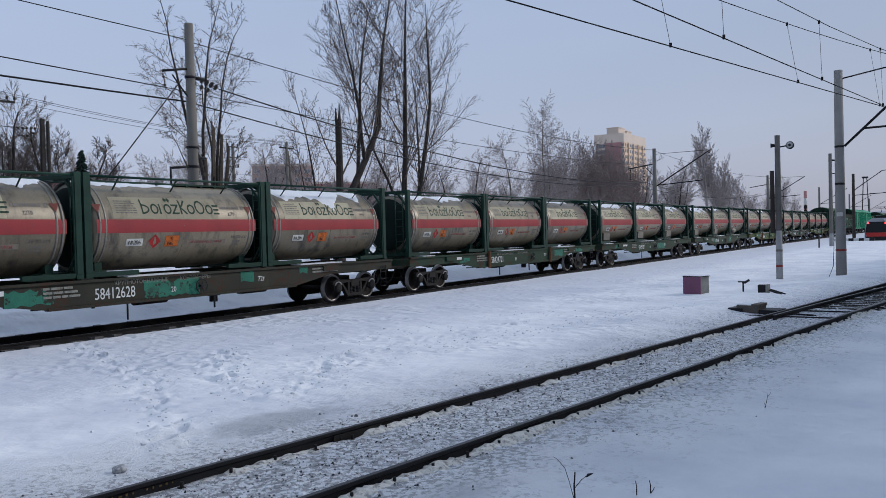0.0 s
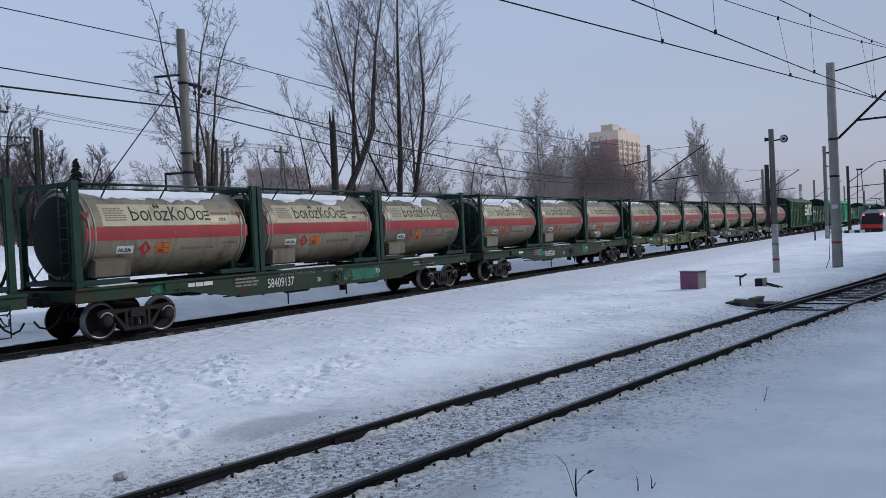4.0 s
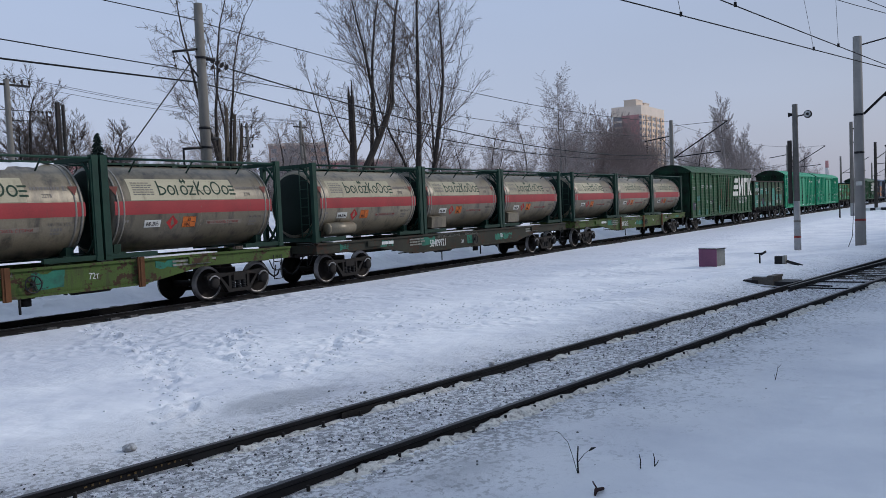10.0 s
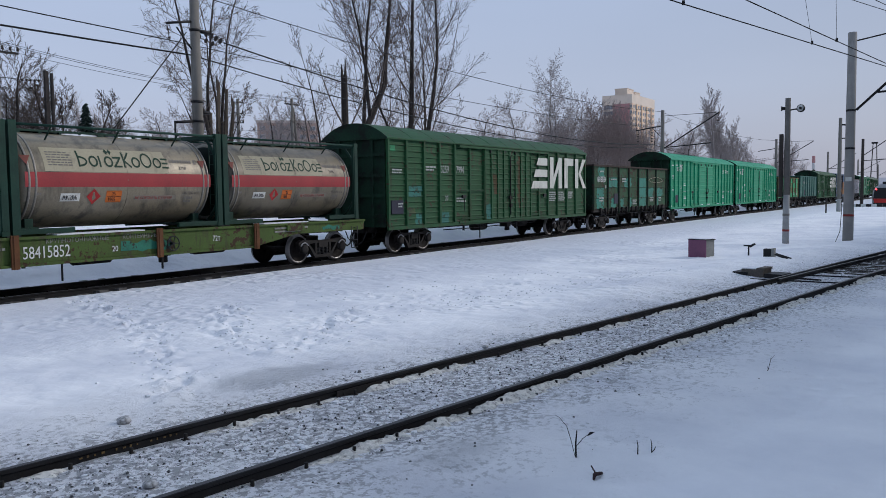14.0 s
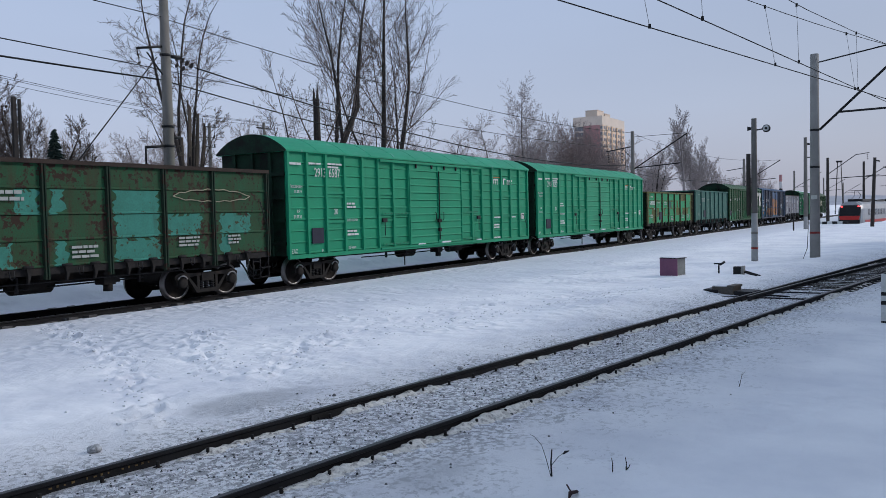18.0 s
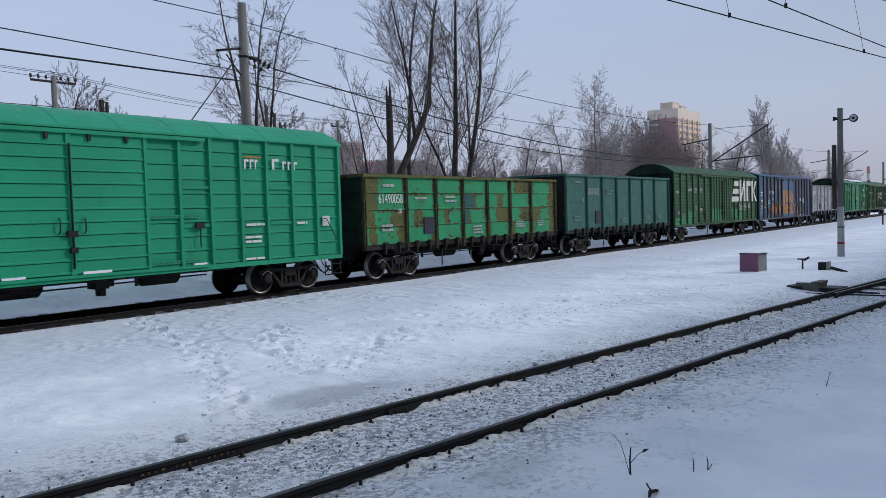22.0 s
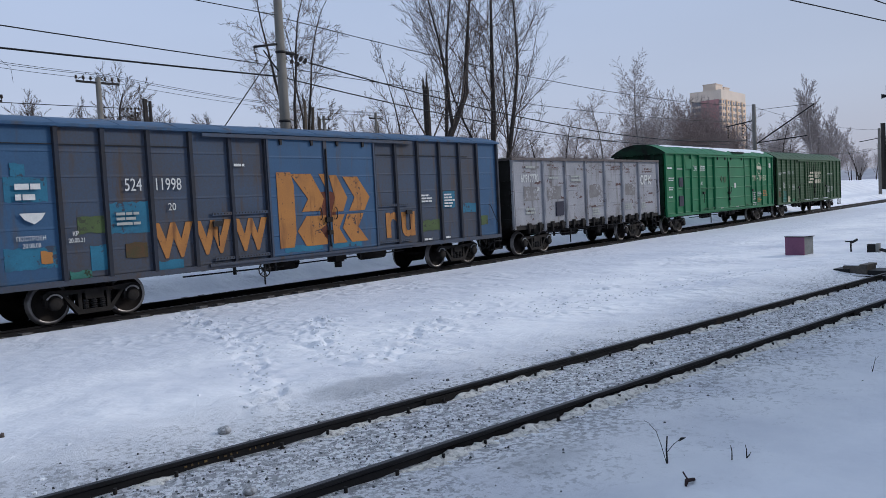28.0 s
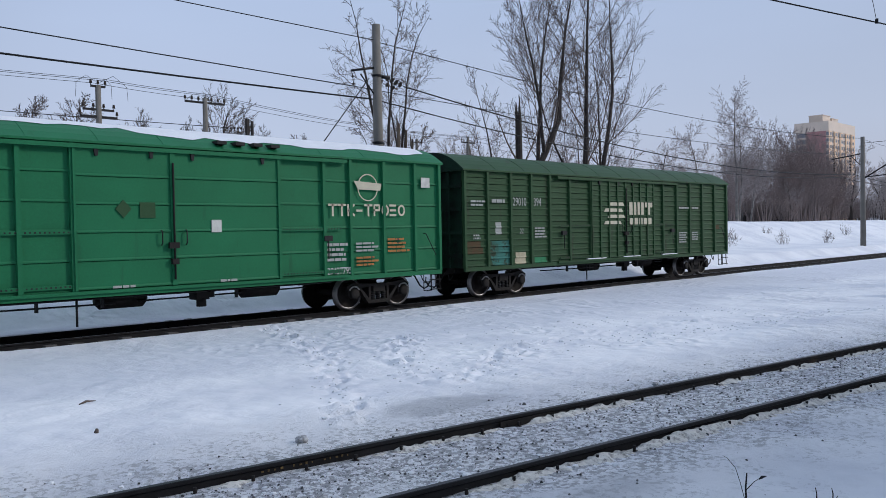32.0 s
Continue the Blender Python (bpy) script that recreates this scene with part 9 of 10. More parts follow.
for i in range(110):
    u = i / 110
    src = _stock[_rng.randrange(4)] if i % 3 else _stock[3]
    y = 46 + _rng.uniform(0, 30)
    x = y / math.tan(radians(64 - 50 * u + _rng.uniform(-1.5, 1.5)))
    if 86 < x < 112 and y < 50:
        continue
    s = _rng.uniform(0.5, 0.82)
    c = copy_thing(src, pose(x, y, ground_z(x, y), rz=_rng.uniform(0, 360)))
    c.scale = (s, s, s * _rng.uniform(0.9, 1.1))
# a denser edge of bushes behind the snowy bank
for i in range(64):
    x, y = 62 + i * 2.15 + _rng.uniform(-1.5, 1.5), 60 + _rng.uniform(-3, 9)
    s = _rng.uniform(0.8, 1.5)
    c = copy_thing(_stock[3] if i % 4 else _stock[0], pose(x, y, ground_z(x, y), rz=_rng.uniform(0, 360)))
    c.scale = (s, s, s)
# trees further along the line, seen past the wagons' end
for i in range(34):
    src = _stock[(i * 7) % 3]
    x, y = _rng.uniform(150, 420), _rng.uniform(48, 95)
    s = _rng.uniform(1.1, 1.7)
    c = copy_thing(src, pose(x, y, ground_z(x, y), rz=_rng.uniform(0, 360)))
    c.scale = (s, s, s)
# a small spruce
wd = Wood(90)
wd.limb([Vector((0, 0, -0.3)), Vector((0, 0, 5.2))], 0.1, 0.015, 6, 0)
for k in range(210):
    z = 0.6 + 4.5 * (k / 210)
    a, r = k * 2.4, 1.35 * (1 - z / 5.4) + 0.1
    p = Vector((0, 0, z))
    q = p + Vector((r * math.cos(a), r * math.sin(a), -0.25 * r + wd.rng.uniform(-0.1, 0.1)))
    wd.limb([p, (p + q) / 2 + Vector((0, 0, 0.05)), q], 0.10, 0.02, 4, 1)
wd.build("spruce", "small dark green spruce", pose(28.4, 44.2, ground_z(28.4, 44.2)), BARK, surface("spruce_needles", (0.018, 0.032, 0.026), (0.012, 0.022, 0.02), 0.9, 0, 3, 30, 0.4))
for i, (x, y, h) in enumerate(((57.5, 28.6, 2.2), (60.5, 29.5, 2.0), (69.5, 29.0, 1.9), (78.0, 28.5, 1.5), (83, 30, 1.4), (64.5, 31, 1.2), (90, 31, 1.6), (73, 32, 1.2))):
    tree("shrub", "thin bare shrub on the snowy bank", x, y, 110 + i, tuple((0.12 * k - 0.4, 0.1 * (k % 3), -0.6 + 0.2 * k, 0.1 * (k % 2), h * (0.7 + 0.1 * (k % 3)), 0.014) for k in range(7)), dict(BROOM, count=(5, 5, 4), fine=0.0045), twigs=TWIG_FAR, group="shrubs on the bank")

# ---- buildings ----
# facade colours made paler, so that distance haze is painted into them
CREAM_WALL = surface("cream_facade", (0.72, 0.60, 0.50), (0.64, 0.54, 0.45), 0.9, 0, 0.2, 4, 0.1)
PINK_WALL = surface("brick_red_facade", (0.47, 0.24, 0.235), (0.42, 0.22, 0.215), 0.9, 0, 0.2, 4, 0.1)
ORANGE_WALL = surface("orange_facade", (0.78, 0.56, 0.38), (0.70, 0.50, 0.35), 0.9, 0, 0.2, 4, 0.1)
ROSE_WALL = surface("rosy_brick_facade", (0.44, 0.30, 0.25), (0.36, 0.26, 0.22), 0.9, 0, 0.2, 4, 0.1)
GREY_WALL = surface("pale_grey_facade", (0.62, 0.51, 0.43), (0.55, 0.46, 0.39), 0.9, 0, 0.2, 4, 0.1)
GLASS = surface("dark_window_glass", (0.16, 0.17, 0.19), (0.24, 0.25, 0.27), 0.15, 0, 0.4, 3, 0, sheen=0.5)
LOGGIA = surface("white_loggia_glazing", (0.58, 0.57, 0.56), (0.48, 0.47, 0.46), 0.4, 0, 0.4, 3, 0)


def window_mesh(w, h, pane, frame_mat):
    """Facing -y: frame, two panes and a mullion, set in front of the wall."""
    bm = bmesh.new()
    block(bm, -w / 2, w / 2, -0.06, 0.1, -h / 2, h / 2)
    f = mesh_of("window", bm, frame_mat)
    bm = bmesh.new()
    block(bm, -w / 2 + 0.08, -0.04, -0.08, -0.05, -h / 2 + 0.08, h / 2 - 0.08)
    block(bm, 0.04, w / 2 - 0.08, -0.08, -0.05, -h / 2 + 0.08, h / 2 - 0.08)
    return f, mesh_of("pane", bm, pane)


def tower_block():
    b = thing("apartment_tower", "cream and orange high-rise apartment tower with red facade panel", "building", pose(371, 135.7, 3), "apartment buildings")
    bm = bmesh.new()
    block(bm, 0, 32, 0, 14.2, -2, 43.2)
    part("wall", bm, GREY_WALL, b)
    bm = bmesh.new()
    block(bm, -0.4, 32.4, -0.4, 14.6, 41.0, 45.4)
    part("parapet", bm, CREAM_WALL, b)
    bm = bmesh.new()
    block(bm, -0.5, 0.0, 0.8, 9.2, -2, 41.0)
    part("red_panel", bm, PINK_WALL, b, "brick-red facade panel")
    for x0, x1 in ((0.0, 3.5), (6.5, 10.0), (13.5, 17.0), (20.5, 24.0), (27.5, 32.0)):
        bm = bmesh.new()
        block(bm, x0, x1, -0.5, 0.0, -2, 41.0)
        part("orange_bay", bm, ORANGE_WALL, b, "orange facade bay")
    for x, y, w, h in ((2, 3, 9, 3.0), (16, 4, 7, 2.6)):
        bm = bmesh.new()
        block(bm, x, x + w, y, y + 6, 45.4, 45.4 + h)
        block(bm, x - 0.2, x + w + 0.2, y - 0.2, y + 6.2, 45.4 + h, 45.7 + h)
        part("roof_house", bm, CREAM_WALL, b)
    f, p = window_mesh(1.6, 1.5, GLASS, LOGGIA)
    fl, pl = window_mesh(2.4, 1.9, GLASS, LOGGIA)
    for k in range(15):
        z = -0.2 + k * 2.85
        for x in (5.0, 12.0, 19.0, 25.8):
            w = hang("window", fl, b, at=(x, -0.05, z))
            hang("pane", pl, w)
        for x in (1.8, 8.3, 15.3, 22.3, 29.6):
            w = hang("window", f, b, at=(x, -0.55, z))
            hang("pane", p, w)
        for y in (10.4, 12.6):
            w = hang("window", fl, b, at=pose(-0.05, y, z, rz=-90))
            hang("pane", pl, w)
        w = hang("window", f, b, at=pose(-0.05, 0.4, z, rz=-90))
        hang("pane", p, w)


tower_block()


def slab_block(x, y, turn, width, depth, height, floors, cols, wall, label):
    b = thing("apartment_block", label, "building", pose(x, y, 3, rz=turn), "apartment buildings")
    bm = bmesh.new()
    block(bm, 0, width, 0, depth, -2, height)
    part("wall", bm, wall, b)
    bm = bmesh.new()
    block(bm, -0.3, width + 0.3, -0.3, depth + 0.3, height, height + 0.8)
    part("parapet", bm, GREY_WALL, b)
    f, p = window_mesh(1.9, 1.4, GLASS, LOGGIA)
    for i in range(floors):
        for j in range(cols):
            w = hang("window", f, b, at=((j + 0.5) * width / cols, -0.05, height - 1.8 - i * 2.8))
            hang("pane", p, w)


slab_block(191, 200, -45, 20, 12, 23.5, 7, 6, ROSE_WALL, "rosy beige apartment block behind bare trees")
slab_block(224, 205, -40, 26, 12, 19.0, 5, 7, PINK_WALL, "reddish low apartment block behind bare trees")
slab_block(98, 200, -20, 30, 12, 15.0, 4, 8, PINK_WALL, "reddish apartment block far behind the trees")

bm = bmesh.new()
prism(bm, [(0, 0), (24, 0), (24, 2.2), (0, 2.2)], "y", 0, 7)
shed = thing("shed", "long low shed with snow on its roof", "shed", pose(163, 72, ground_z(163, 72) - 0.3, rz=-15))
part("wall", bm, WOOD_DARK, shed)
bm = bmesh.new()
prism(bm, [(-0.4, 2.2), (7.4, 2.2), (7.4, 2.5), (3.5, 3.6), (-0.4, 2.5)], "x", -0.4, 24.4)
part("roof", bm, SNOW, shed, "snow-covered roof")
fence = thing("fence", "grey plank fence at the foot of the wood", "fence", kind="structure")
bm = bmesh.new()
block(bm, -0.08, 0.08, -0.02, 0.02, -0.3, 1.9)
plank = mesh_of("plank", bm, surface("grey_planks", (0.16, 0.15, 0.145), (0.10, 0.095, 0.09), 0.95, 0, 2, 20, 0.3, random_obj=0.25))
for i in range(260):
    x = 128 + i * 0.19
    hang("plank", plank, fence, at=(x, 64 + 0.06 * (x - 128), ground_z(x, 64 + 0.06 * (x - 128))))

# low wooded hills on the horizon, and a factory chimney
rng = random.Random(31)
verts, faces = [], []
N = 160
for i in range(N):
    a = radians(-30 + 105 * i / (N - 1))
    h = 30 + 18 * noise.noise((i * 0.05, 2, 0)) + 6 * noise.noise((i * 0.4, 5, 0)) + 2.5 * rng.random()
    for r, z in ((1500, -3), (1750, h * 0.45), (2100, h), (2300, -5)):
        verts.append((r * math.cos(a), r * math.sin(a), z))
for i in range(N - 1):
    for j in range(3):
        faces.append((i * 4 + j, (i + 1) * 4 + j, (i + 1) * 4 + j + 1, i * 4 + j + 1))
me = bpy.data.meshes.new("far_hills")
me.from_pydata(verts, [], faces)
# the hills' pale bluish grey has distance haze painted in
me.materials.append(surface("hazy_wooded_hill", (0.30, 0.31, 0.36), (0.42, 0.43, 0.48), 1.0, 0, 0.02, 0.2, 0))
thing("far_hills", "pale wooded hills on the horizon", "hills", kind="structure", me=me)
ch = thing("chimney", "red and white banded factory chimney", "chimney", pose(500, 74.5, 0))
for i in range(5):
    bm = bmesh.new()
    rod(bm, (0, 0, 1 + i * 4.0), (0, 0, 5 + i * 4.0), 1.05 - i * 0.04, 1.01 - i * 0.04, 16)
    part("band", bm, PINK_WALL if i % 2 == 0 else LOGGIA, ch)
lt = thing("lattice_tower", "thin steel lattice floodlight tower", "tower", pose(235, 20.6, -0.5))
for sx in (-1, 1):
    for sy in (-1, 1):
        bar(lt, "leg", (sx * 1.0, sy * 1.0, 0), (sx * 0.4, sy * 0.4, 14.2), 0.07)
for i in range(9):
    z, k = i * 1.55, 1.0 - 0.6 * i / 9
    bar(lt, "brace", (-k, -k, z), (k * 0.93, -k * 0.93, z + 1.5), 0.04)
    bar(lt, "brace", (k, -k, z), (-k * 0.93, -k * 0.93, z + 1.5), 0.04)
bm = bmesh.new()
block(bm, -0.7, 0.7, -0.7, 0.7, 14.2, 14.6)
part("platform", bm, STEEL_DARK, lt)
sg = thing("signal_mast", "distant railway signal on a thin mast", "railway signal", pose(165, 24.6, -0.3))
bar(sg, "post", (0, 0, 0), (0, 0, 6.2), 0.09)
for z in (4.6, 5.4):
    bm = bmesh.new()
    block(bm, -0.12, 0.12, -0.3, 0.3, z, z + 0.65)
    part("signal_head", bm, BLACK, sg, bevel=0.05)

# ---- commuter train waiting on the far platform track ----
EMU_GREY = surface("grey_train_paint", (0.36, 0.37, 0.39), (0.28, 0.29, 0.31), 0.4, 0, 0.5, 10, 0.05, dirt=(0.18, 0.17, 0.17), dirt_amount=0.15, streak=True)
EMU_RED = surface("red_train_paint", (0.55, 0.045, 0.04), (0.42, 0.04, 0.035), 0.4, 0, 0.8, 10, 0.05)
SCREEN = surface("black_windscreen", (0.012, 0.012, 0.014), (0.02, 0.02, 0.022), 0.12, 0, 1, 5, 0)
EMU_AT = pose(129, 10.03, -1.35, rz=NEAR_TURN)


def commuter_train():
    t = thing("commuter_train", "grey and red commuter train standing with red tail lamps", "train", EMU_AT)
    prof = [(-1.62, 0.9), (1.62, 0.9), (1.70, 1.5), (1.70, 3.1), (1.45, 3.75), (0.8, 4.15), (-0.8, 4.15), (-1.45, 3.75), (-1.70, 3.1), (-1.70, 1.5)]
    for i in range(3):
        bm = bmesh.new()
        x0 = 1.5 if i == 0 else i * 22.4 + 0.3
        prism(bm, prof, "x", x0, (i + 1) * 22.4 - 0.3)
        car = part("car_body", bm, EMU_GREY, t, "grey passenger car", bevel=0.05)
        for s in (-1, 1):
            bm = bmesh.new()
            block(bm, x0 + 0.4, (i + 1) * 22.4 - 0.5, s * 1.7 - 0.012, s * 1.7 + 0.012, 1.05, 1.45)
            part("red_stripe", bm, EMU_RED, car)
            for k in range(9):
                bm = bmesh.new()
                xx = x0 + 2.2 + k * 2.1
                block(bm, xx, xx + 1.4, s * 1.7 - 0.015, s * 1.7 + 0.015, 2.1, 3.0)
                part("window", bm, SCREEN, car)
        for xx in (x0 + 3, x0 + 17.5):
            bm = bmesh.new()
            block(bm, xx - 1.4, xx + 1.4, -1.2, 1.2, 0.25, 0.9)
            for dx in (-1.2, 1.2):
                rod(bm, (xx + dx, -0.85, 0.46), (xx + dx, 0.85, 0.46), 0.46, n=14)
            part("bogie", bm, STEEL_DARK, car)
        bm = bmesh.new()
        block(bm, x0 + 2, x0 + 8, -1.0, 1.0, 4.15, 4.5)
        block(bm, x0 + 12, x0 + 18, -0.9, 0.9, 4.15, 4.4)
        part("roof_equipment", bm, STEEL_DARK, car)
    cab = bmesh.new()
    rings = []
    for x, k, dz in ((1.5, 1.0, 0.0), (0.55, 0.97, 0.0), (0.05, 0.86, 0.0)):
        rings.append([cab.verts.new((x + (0.85 * max(0, z - 2.2) / 2 if x < 1.4 else 0), y * k, z - (0.12 * (z > 3.5) if x < 1.4 else 0))) for y, z in prof])
    for p, q in zip(rings, rings[1:]):
        for i in range(len(prof)):
            cab.faces.new((p[i], p[(i + 1) % len(prof)], q[(i + 1) % len(prof)], q[i]))
    cab.faces.new(rings[-1])
    cab = part("cab", cab, EMU_GREY, t, "sloping grey driver's cab")
    for nm, pts, m in (("windscreen", [(-1.36, 2.1), (1.36, 2.1), (1.34, 3.3), (1.0, 3.62), (-1.0, 3.62), (-1.34, 3.3)], SCREEN),
                       ("red_front", [(-1.2, 1.5), (1.2, 1.5), (1.4, 2.07), (-1.4, 2.07), ], EMU_RED),
                       ("bumper", [(-1.35, 0.95), (1.35, 0.95), (1.38, 1.5), (-1.38, 1.5)], BLACK)):
        bm = bmesh.new()
        f = lambda z: 0.05 + 0.85 * max(0, z - 2.2) / 2
        a = [bm.verts.new((f(z) - 0.05, y, z)) for y, z in pts]
        c = [bm.verts.new((f(z) + 0.02, y, z)) for y, z in pts]
        bm.faces.new(a)
        for i in range(len(pts)):
            bm.faces.new((a[i], a[(i + 1) % len(pts)], c[(i + 1) % len(pts)], c[i]))
        part(nm, bm, m, cab)
    red = glow("tail_lamp_glow", (1.0, 0.05, 0.05), 4.0)
    for y in (-1.12, 1.12):
        bm = bmesh.new()
        rod(bm, (0.42, y, 3.42), (0.52, y, 3.42), 0.12, n=12)
        part("tail_lamp", bm, red, cab, "glowing red tail lamp")
    bm = bmesh.new()
    block(bm, -0.35, 0.6, -1.25, 1.25, 0.15, 0.85)
    part("snow_plough", bm, STEEL_DARK, t, "dark snow plough", bevel=0.06)
    bm = bmesh.new()
    chain(bm, [(3.5, -0.5, 4.5), (5.2, -0.4, 5.1), (3.9, -0.2, 5.75)], 0.04, 5)
    chain(bm, [(3.5, 0.5, 4.5), (5.2, 0.4, 5.1), (3.9, 0.2, 5.75)], 0.04, 5)
    block(bm, 3.8, 4.0, -0.9, 0.9, 5.72, 5.8)
    part("pantograph", bm, STEEL_DARK, t)


commuter_train()
track3 = thing("platform_track", "snowy track under the commuter train", "track", kind="structure")
for s in (-1, 1):
    ob = hang("rail", rail_mesh(-6, 140, s * 0.76), track3)
track3.matrix_basis = EMU_AT
bm = bmesh.new()
for i in range(8):
    block(bm, -0.3, 0.3, i * 0.55, i * 0.55 + 0.55, 0.0, 0.32, i % 2)
sb = single("striped_barrier", bm, (BLACK, WHITE_PAINT), "low black and white striped barrier in the snow", "barrier", pose(106, 8.4, 0.05))

# ---- small things beside the near track ----
PURPLE = surface("faded_purple_board", (0.25, 0.105, 0.175), (0.20, 0.085, 0.14), 0.8, 0, 4, 20, 0.15)
GREYBOARD = surface("grey_weathered_board", (0.30, 0.30, 0.28), (0.22, 0.22, 0.21), 0.9, 0, 4, 20, 0.2)
crate = thing("equipment_box", "purple and grey trackside equipment box in the snow", "box", pose(28.05, 7.62, ground_z(28.2, 7.9) - 0.06, rz=-20))
bm = bmesh.new()
block(bm, 0.02, 0.52, 0.02, 0.68, 0.0, 0.66)
part("body", bm, GREYBOARD, crate)
bm = bmesh.new()
block(bm, -0.015, 0.018, -0.01, 0.71, 0.0, 0.67)
part("front_board", bm, PURPLE, crate, "faded purple front board", bevel=0.006)
bm = bmesh.new()
block(bm, -0.03, 0.55, -0.02, 0.72, 0.66, 0.685)
part("lid", bm, STEEL_DARK, crate, bevel=0.008)
bm = bmesh.new()
block(bm, 0.02, 0.5, 0.02, 0.68, 0.685, 0.70)
part("snow_dusting", bm, SNOW, crate, bevel=0.008)

z0 = ground_z(29.2, 6.45)
st = thing("valve_stem", "small dark T-shaped trackside lever", "lever", pose(29.2, 6.45, z0 - 0.05))
bar(st, "stem", (0, 0, 0), (0, 0, 0.42), 0.028)
bar(st, "handle", (0, 0.17, 0.40), (0, -0.08, 0.40), 0.025)
bar(st, "handle", (0, -0.04, 0.36), (0, -0.21, 0.47), 0.04)
z0 = ground_z(27.9, 5.55)
ds = thing("point_indicator", "small dark point indicator with cables in the snow", "signal", pose(27.9, 5.55, z0 - 0.04))
bm = bmesh.new()
block(bm, -0.14, 0.14, -0.12, 0.12, 0.0, 0.30)
part("lamp_box", bm, BLACK, ds, bevel=0.02)
bm = bmesh.new()
block(bm, -0.15, 0.16, -0.21, -0.125, 0.02, 0.32)
part("snowy_side", bm, GREYBOARD, ds, bevel=0.01)
bar(ds, "cable", (0, -0.2, 0.12), (-0.35, -0.65, 0.02), 0.03)
bar(ds, "cable", (0, -0.25, 0.15), (-0.2, -0.75, 0.02), 0.025)
z0 = ground_z(22.45, 4.7)
sm = thing("point_machine", "grey point machine on dark sleepers beside the switch", "point machine", pose(22.4, 4.62, z0, rz=NEAR_TURN))
for y0, y1, h in ((0.25, 0.65, 0.12), (-0.65, -0.18, 0.10)):
    bm = bmesh.new()
    block(bm, -0.35, 0.35, y0, y1, -0.05, h)
    part("timber", bm, STEEL_DARK, sm, bevel=0.015)
bm = bmesh.new()
block(bm, -0.32, 0.3, -0.15, 0.42, 0.0, 0.20)
block(bm, -0.34, 0.32, -0.17, 0.02, 0.18, 0.24)
part("housing", bm, surface("weathered_housing", (0.16, 0.14, 0.12), (0.08, 0.075, 0.07), 0.8, 0, 4, 20, 0.3), sm, bevel=0.03)
bm = bmesh.new()
block(bm, -0.3, 0.28, 0.05, 0.40, 0.2, 0.225)
part("snow_dusting", bm, SNOW, sm, bevel=0.01)
bar(sm, "throw_rod", (0, -0.2, 0.02), (0, -1.5, -0.02), 0.025)
for i, (x, y, r, seed) in enumerate(((4.92, 7.26, 0.068, 1), (3.96, 5.54, 0.055, 2), (10.3, 6.1, 0.045, 3))):
    bm = bmesh.new()
    bmesh.ops.create_icosphere(bm, subdivisions=3, radius=r)
    for v in bm.verts:
        k = 1 + 0.35 * noise.noise(v.co * 9 + Vector((seed * 5, 0, 0))) + 0.15 * noise.noise(v.co * 26)
        v.co = Vector((v.co.x * 1.15, v.co.y, v.co.z * 0.62)) * k
    single("stone", bm, surface("grey_frosted_stone", (0.15, 0.15, 0.15), (0.62, 0.63, 0.66), 0.95, 0, 16, 40, 0.5), "rough grey frosted stone in the snow", "stone", pose(x, y, ground_z(x, y) + 0.03), "stones")


def twig_plant(x, y, h, seed, label, n=5):
    wd = Wood(seed)
    for k in range(n):
        wd.grow(Vector((0.01 * k, 0, -0.03)), Vector((wd.rng.uniform(-0.5, 0.5), wd.rng.uniform(-0.5, 0.5), 1)), h * wd.rng.uniform(0.5, 1.0), 0.0065, 2, dict(MIXED, levels=3, count=(3, 3, 3), fine=0.0028))
    t = thing("dry_weed", label, "plant", pose(x, y, ground_z(x, y)), "dry weeds")
    me = bpy.data.meshes.new("stem")
    me.from_pydata(wd.v[1], [], wd.f[1])
    me.materials.append(STEEL_DARK)
    hang("stem", me, t)


weed = thing("dry_weed", "dark dry weed with a bent stalk and broken stub", "plant", pose(6.37, 2.88, ground_z(6.37, 2.88)), "dry weeds")
for nm, line, r in (("stub", ((0, 0, -0.04), (0.0, 0.005, 0.12), (0.004, -0.004, 0.24)), [0.0085, 0.0075, 0.006]),
                    ("stalk", ((0, 0, -0.03), (-0.025, 0.04, 0.16), (-0.045, 0.07, 0.28), (-0.08, 0.125, 0.36), (-0.10, 0.155, 0.38)), [0.0032, 0.003, 0.0026, 0.002, 0.0015]),
                    ("branch", ((0.0, 0.0, 0.10), (0.03, -0.05, 0.17), (0.06, -0.095, 0.21)), [0.0034, 0.003, 0.002]),
                    ("leaf", ((0.05, -0.085, 0.195), (0.065, -0.105, 0.215), (0.085, -0.135, 0.225)), [0.004, 0.014, 0.003])):
    bm = bmesh.new()
    chain(bm, line, r, 6)
    part(nm, bm, STEEL_DARK, weed)
for x, y, h in ((6.74, 2.455, 0.13), (6.86, 2.37, 0.12)):
    stalks = thing("dry_weed", "short dry stalks in the snow", "plant", pose(x, y, ground_z(x, y)), "dry weeds")
    bm = bmesh.new()
    chain(bm, ((0, 0, -0.03), (0.003, -0.002, h * 0.6), (-0.004, 0.006, h)), [0.006, 0.005, 0.003], 5)
    part("stalk", bm, STEEL_DARK, stalks)
    if h < 0.125:
        bm = bmesh.new()
        chain(bm, ((0, 0, 0.0), (0.015, -0.022, 0.03), (0.02, -0.032, 0.055)), [0.005, 0.004, 0.003], 5)
        part("stalk", bm, STEEL_DARK, stalks)
twig_plant(10.9, 2.2, 0.3, 204, "single dry grass stalk in the snow", 1)
bm = bmesh.new()
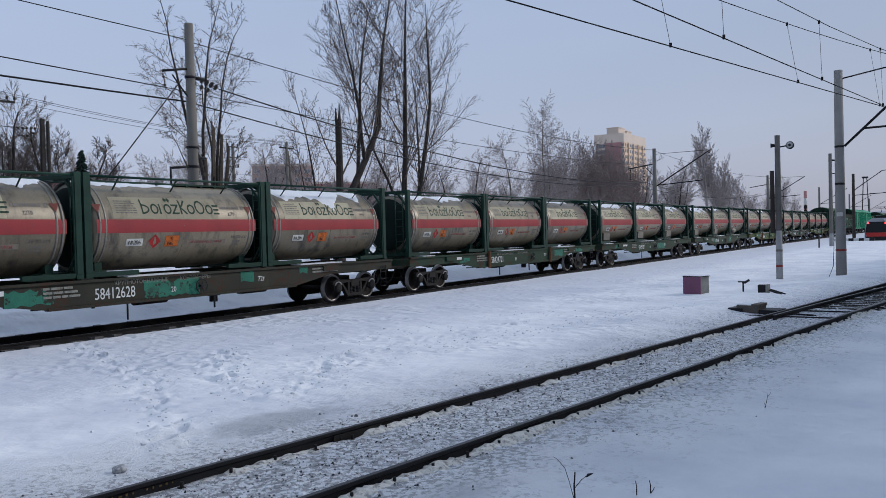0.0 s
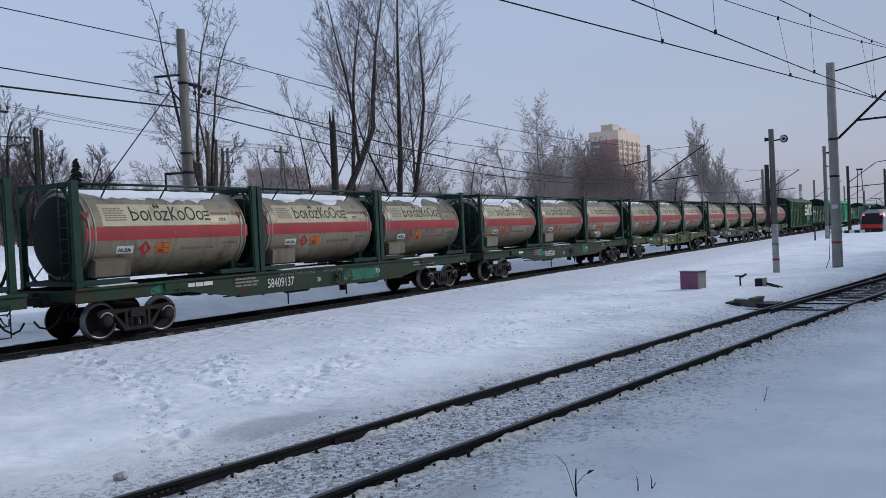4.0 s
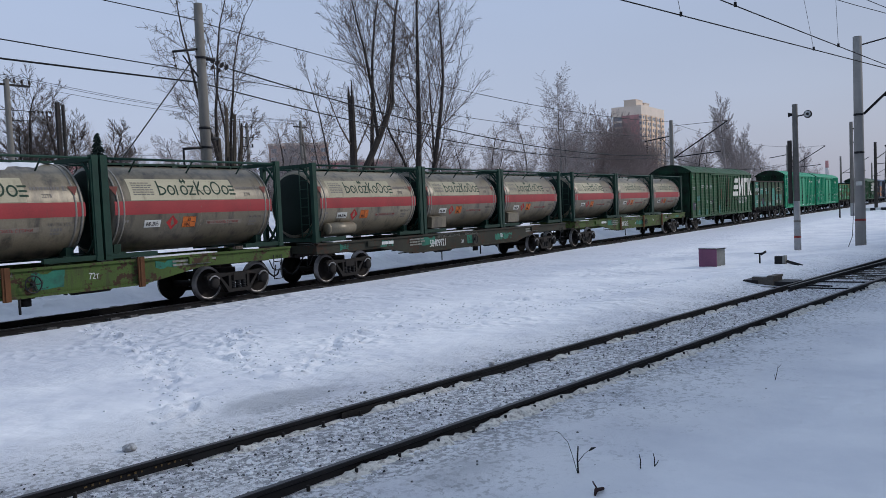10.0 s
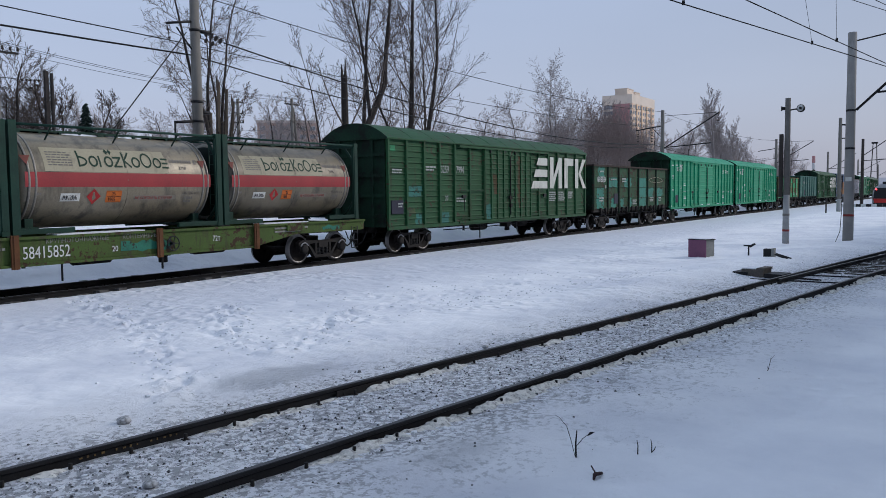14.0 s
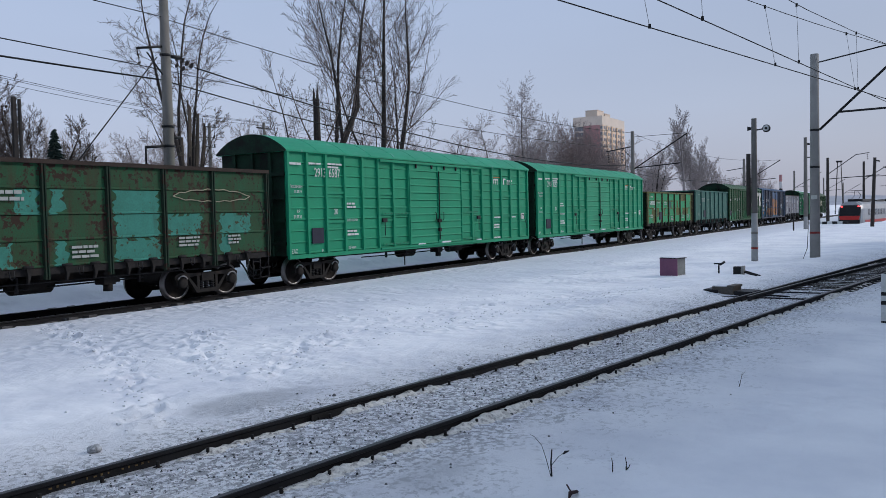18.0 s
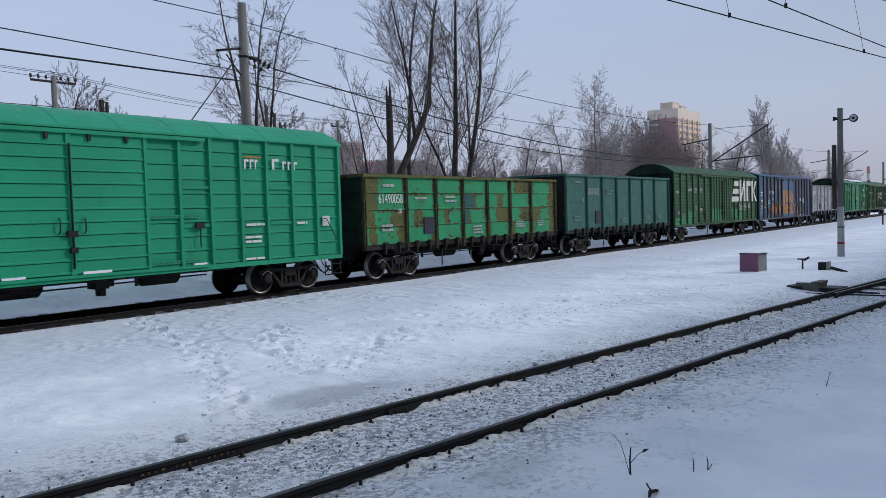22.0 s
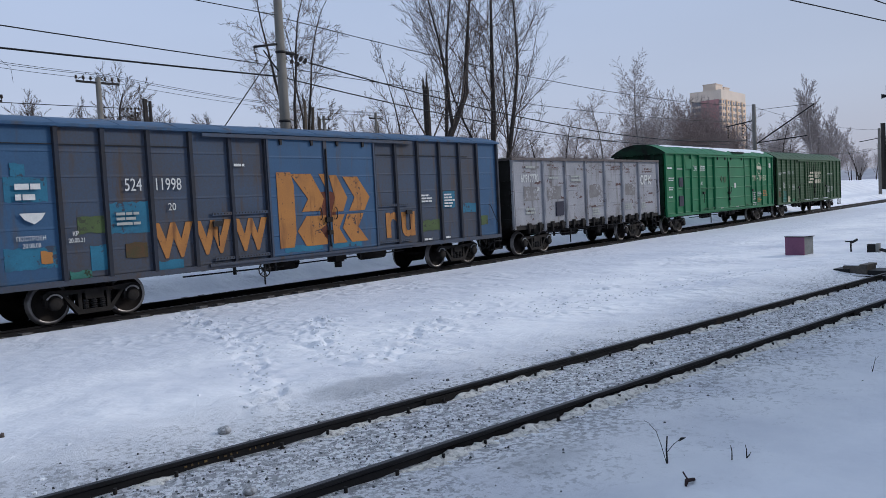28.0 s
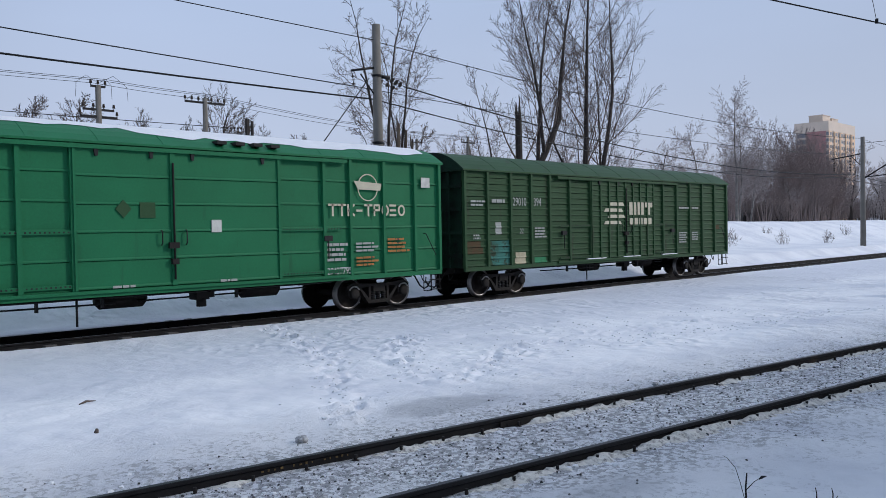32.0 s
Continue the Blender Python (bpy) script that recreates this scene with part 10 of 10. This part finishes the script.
chain(bm, [(-0.10, 0.0, 0.02), (-0.03, 0.02, 0.035), (0.04, -0.01, 0.03), (0.10, 0.02, 0.012)], [0.010, 0.018, 0.014, 0.006], 7)
chain(bm, [(0.0, 0.02, 0.03), (0.05, 0.07, 0.05), (0.09, 0.10, 0.055)], 0.007, 5)
single("bark_scrap", bm, surface("dark_bark_scrap", (0.04, 0.022, 0.024), (0.06, 0.04, 0.04), 0.9, 0, 9, 40, 0.4), "dark scrap of bark lying in a hollow of the snow", "debris", pose(6.0, 2.52, ground_z(6.0, 2.52)))
bm = bmesh.new()
chain(bm, [(-0.13, 0, 0.015), (0.0, 0.02, 0.03), (0.14, 0.0, 0.012)], [0.008, 0.018, 0.006], 6)
single("fallen_twig", bm, TWIG, "short dark twig on the snow", "twig", pose(4.08, 11.27, ground_z(4.08, 11.27), rz=20))
bm = bmesh.new()
rod(bm, (0, 0, 0), (0.01, 0, 0.05), 0.03, 0.015, 6)
single("twig_stub", bm, TWIG, "tiny dark twig stub in the snow", "twig", pose(3.49, 9.36, ground_z(3.49, 9.36)))
mk = thing("marker_post", "short white marker post with black bands", "post", pose(17.8, 0.8, ground_z(17.8, 0.8) - 0.03))
for a, b, m in ((0.0, 0.06, BLACK), (0.06, 0.38, WHITE_PAINT), (0.38, 0.46, BLACK), (0.46, 0.56, WHITE_PAINT), (0.56, 0.63, BLACK), (0.63, 0.98, WHITE_PAINT)):
    bm = bmesh.new()
    block(bm, -0.06, 0.06, -0.06, 0.06, a, b)
    part("painted_band", bm, m, mk)
mp = thing("distance_post", "thin dark distance post in the snow", "post", pose(84, 11.4, -0.2))
bar(mp, "post", (0, 0, 0), (0, 0, 1.5), 0.07, WOOD_DARK)


# ---- what moves ----
TIMES = tuple(range(0, 33, 2))
RUN = (0.0, 16.64, 33.39, 50.27, 67.33, 84.56, 102.01, 119.8, 137.96, 156.45, 175.22, 194.29, 213.65, 233.31, 253.25, 273.45, 293.73)


def run_at(t):
    """Metres that the train has rolled at t seconds (a smooth curve through RUN)."""
    i = min(len(RUN) - 2, int(t // 2))
    u = (t - TIMES[i]) / 2
    m0 = (RUN[i + 1] - RUN[max(0, i - 1)]) / (2 if i else 1)
    m1 = (RUN[min(len(RUN) - 1, i + 2)] - RUN[i]) / (2 if i < len(RUN) - 2 else 1)
    return RUN[i] * (2 * u ** 3 - 3 * u ** 2 + 1) + m0 * (u ** 3 - 2 * u ** 2 + u) + RUN[i + 1] * (3 * u ** 2 - 2 * u ** 3) + m1 * (u ** 3 - u ** 2)


def motions():
    for ob, along, z in MOVERS:
        walk(ob, [(t, pose(along - s, TRACK_Y, z)) for t, s in zip(TIMES, RUN)])
    turns = [(i / 15, -math.degrees(run_at(i / 15) / 0.4785)) for i in range(0, 481)]
    for ob, x in WHEELS:
        walk(ob, [(t, pose(x, 0, 0.4785, 0, a % 360, 0)) for t, a in turns])


motions()
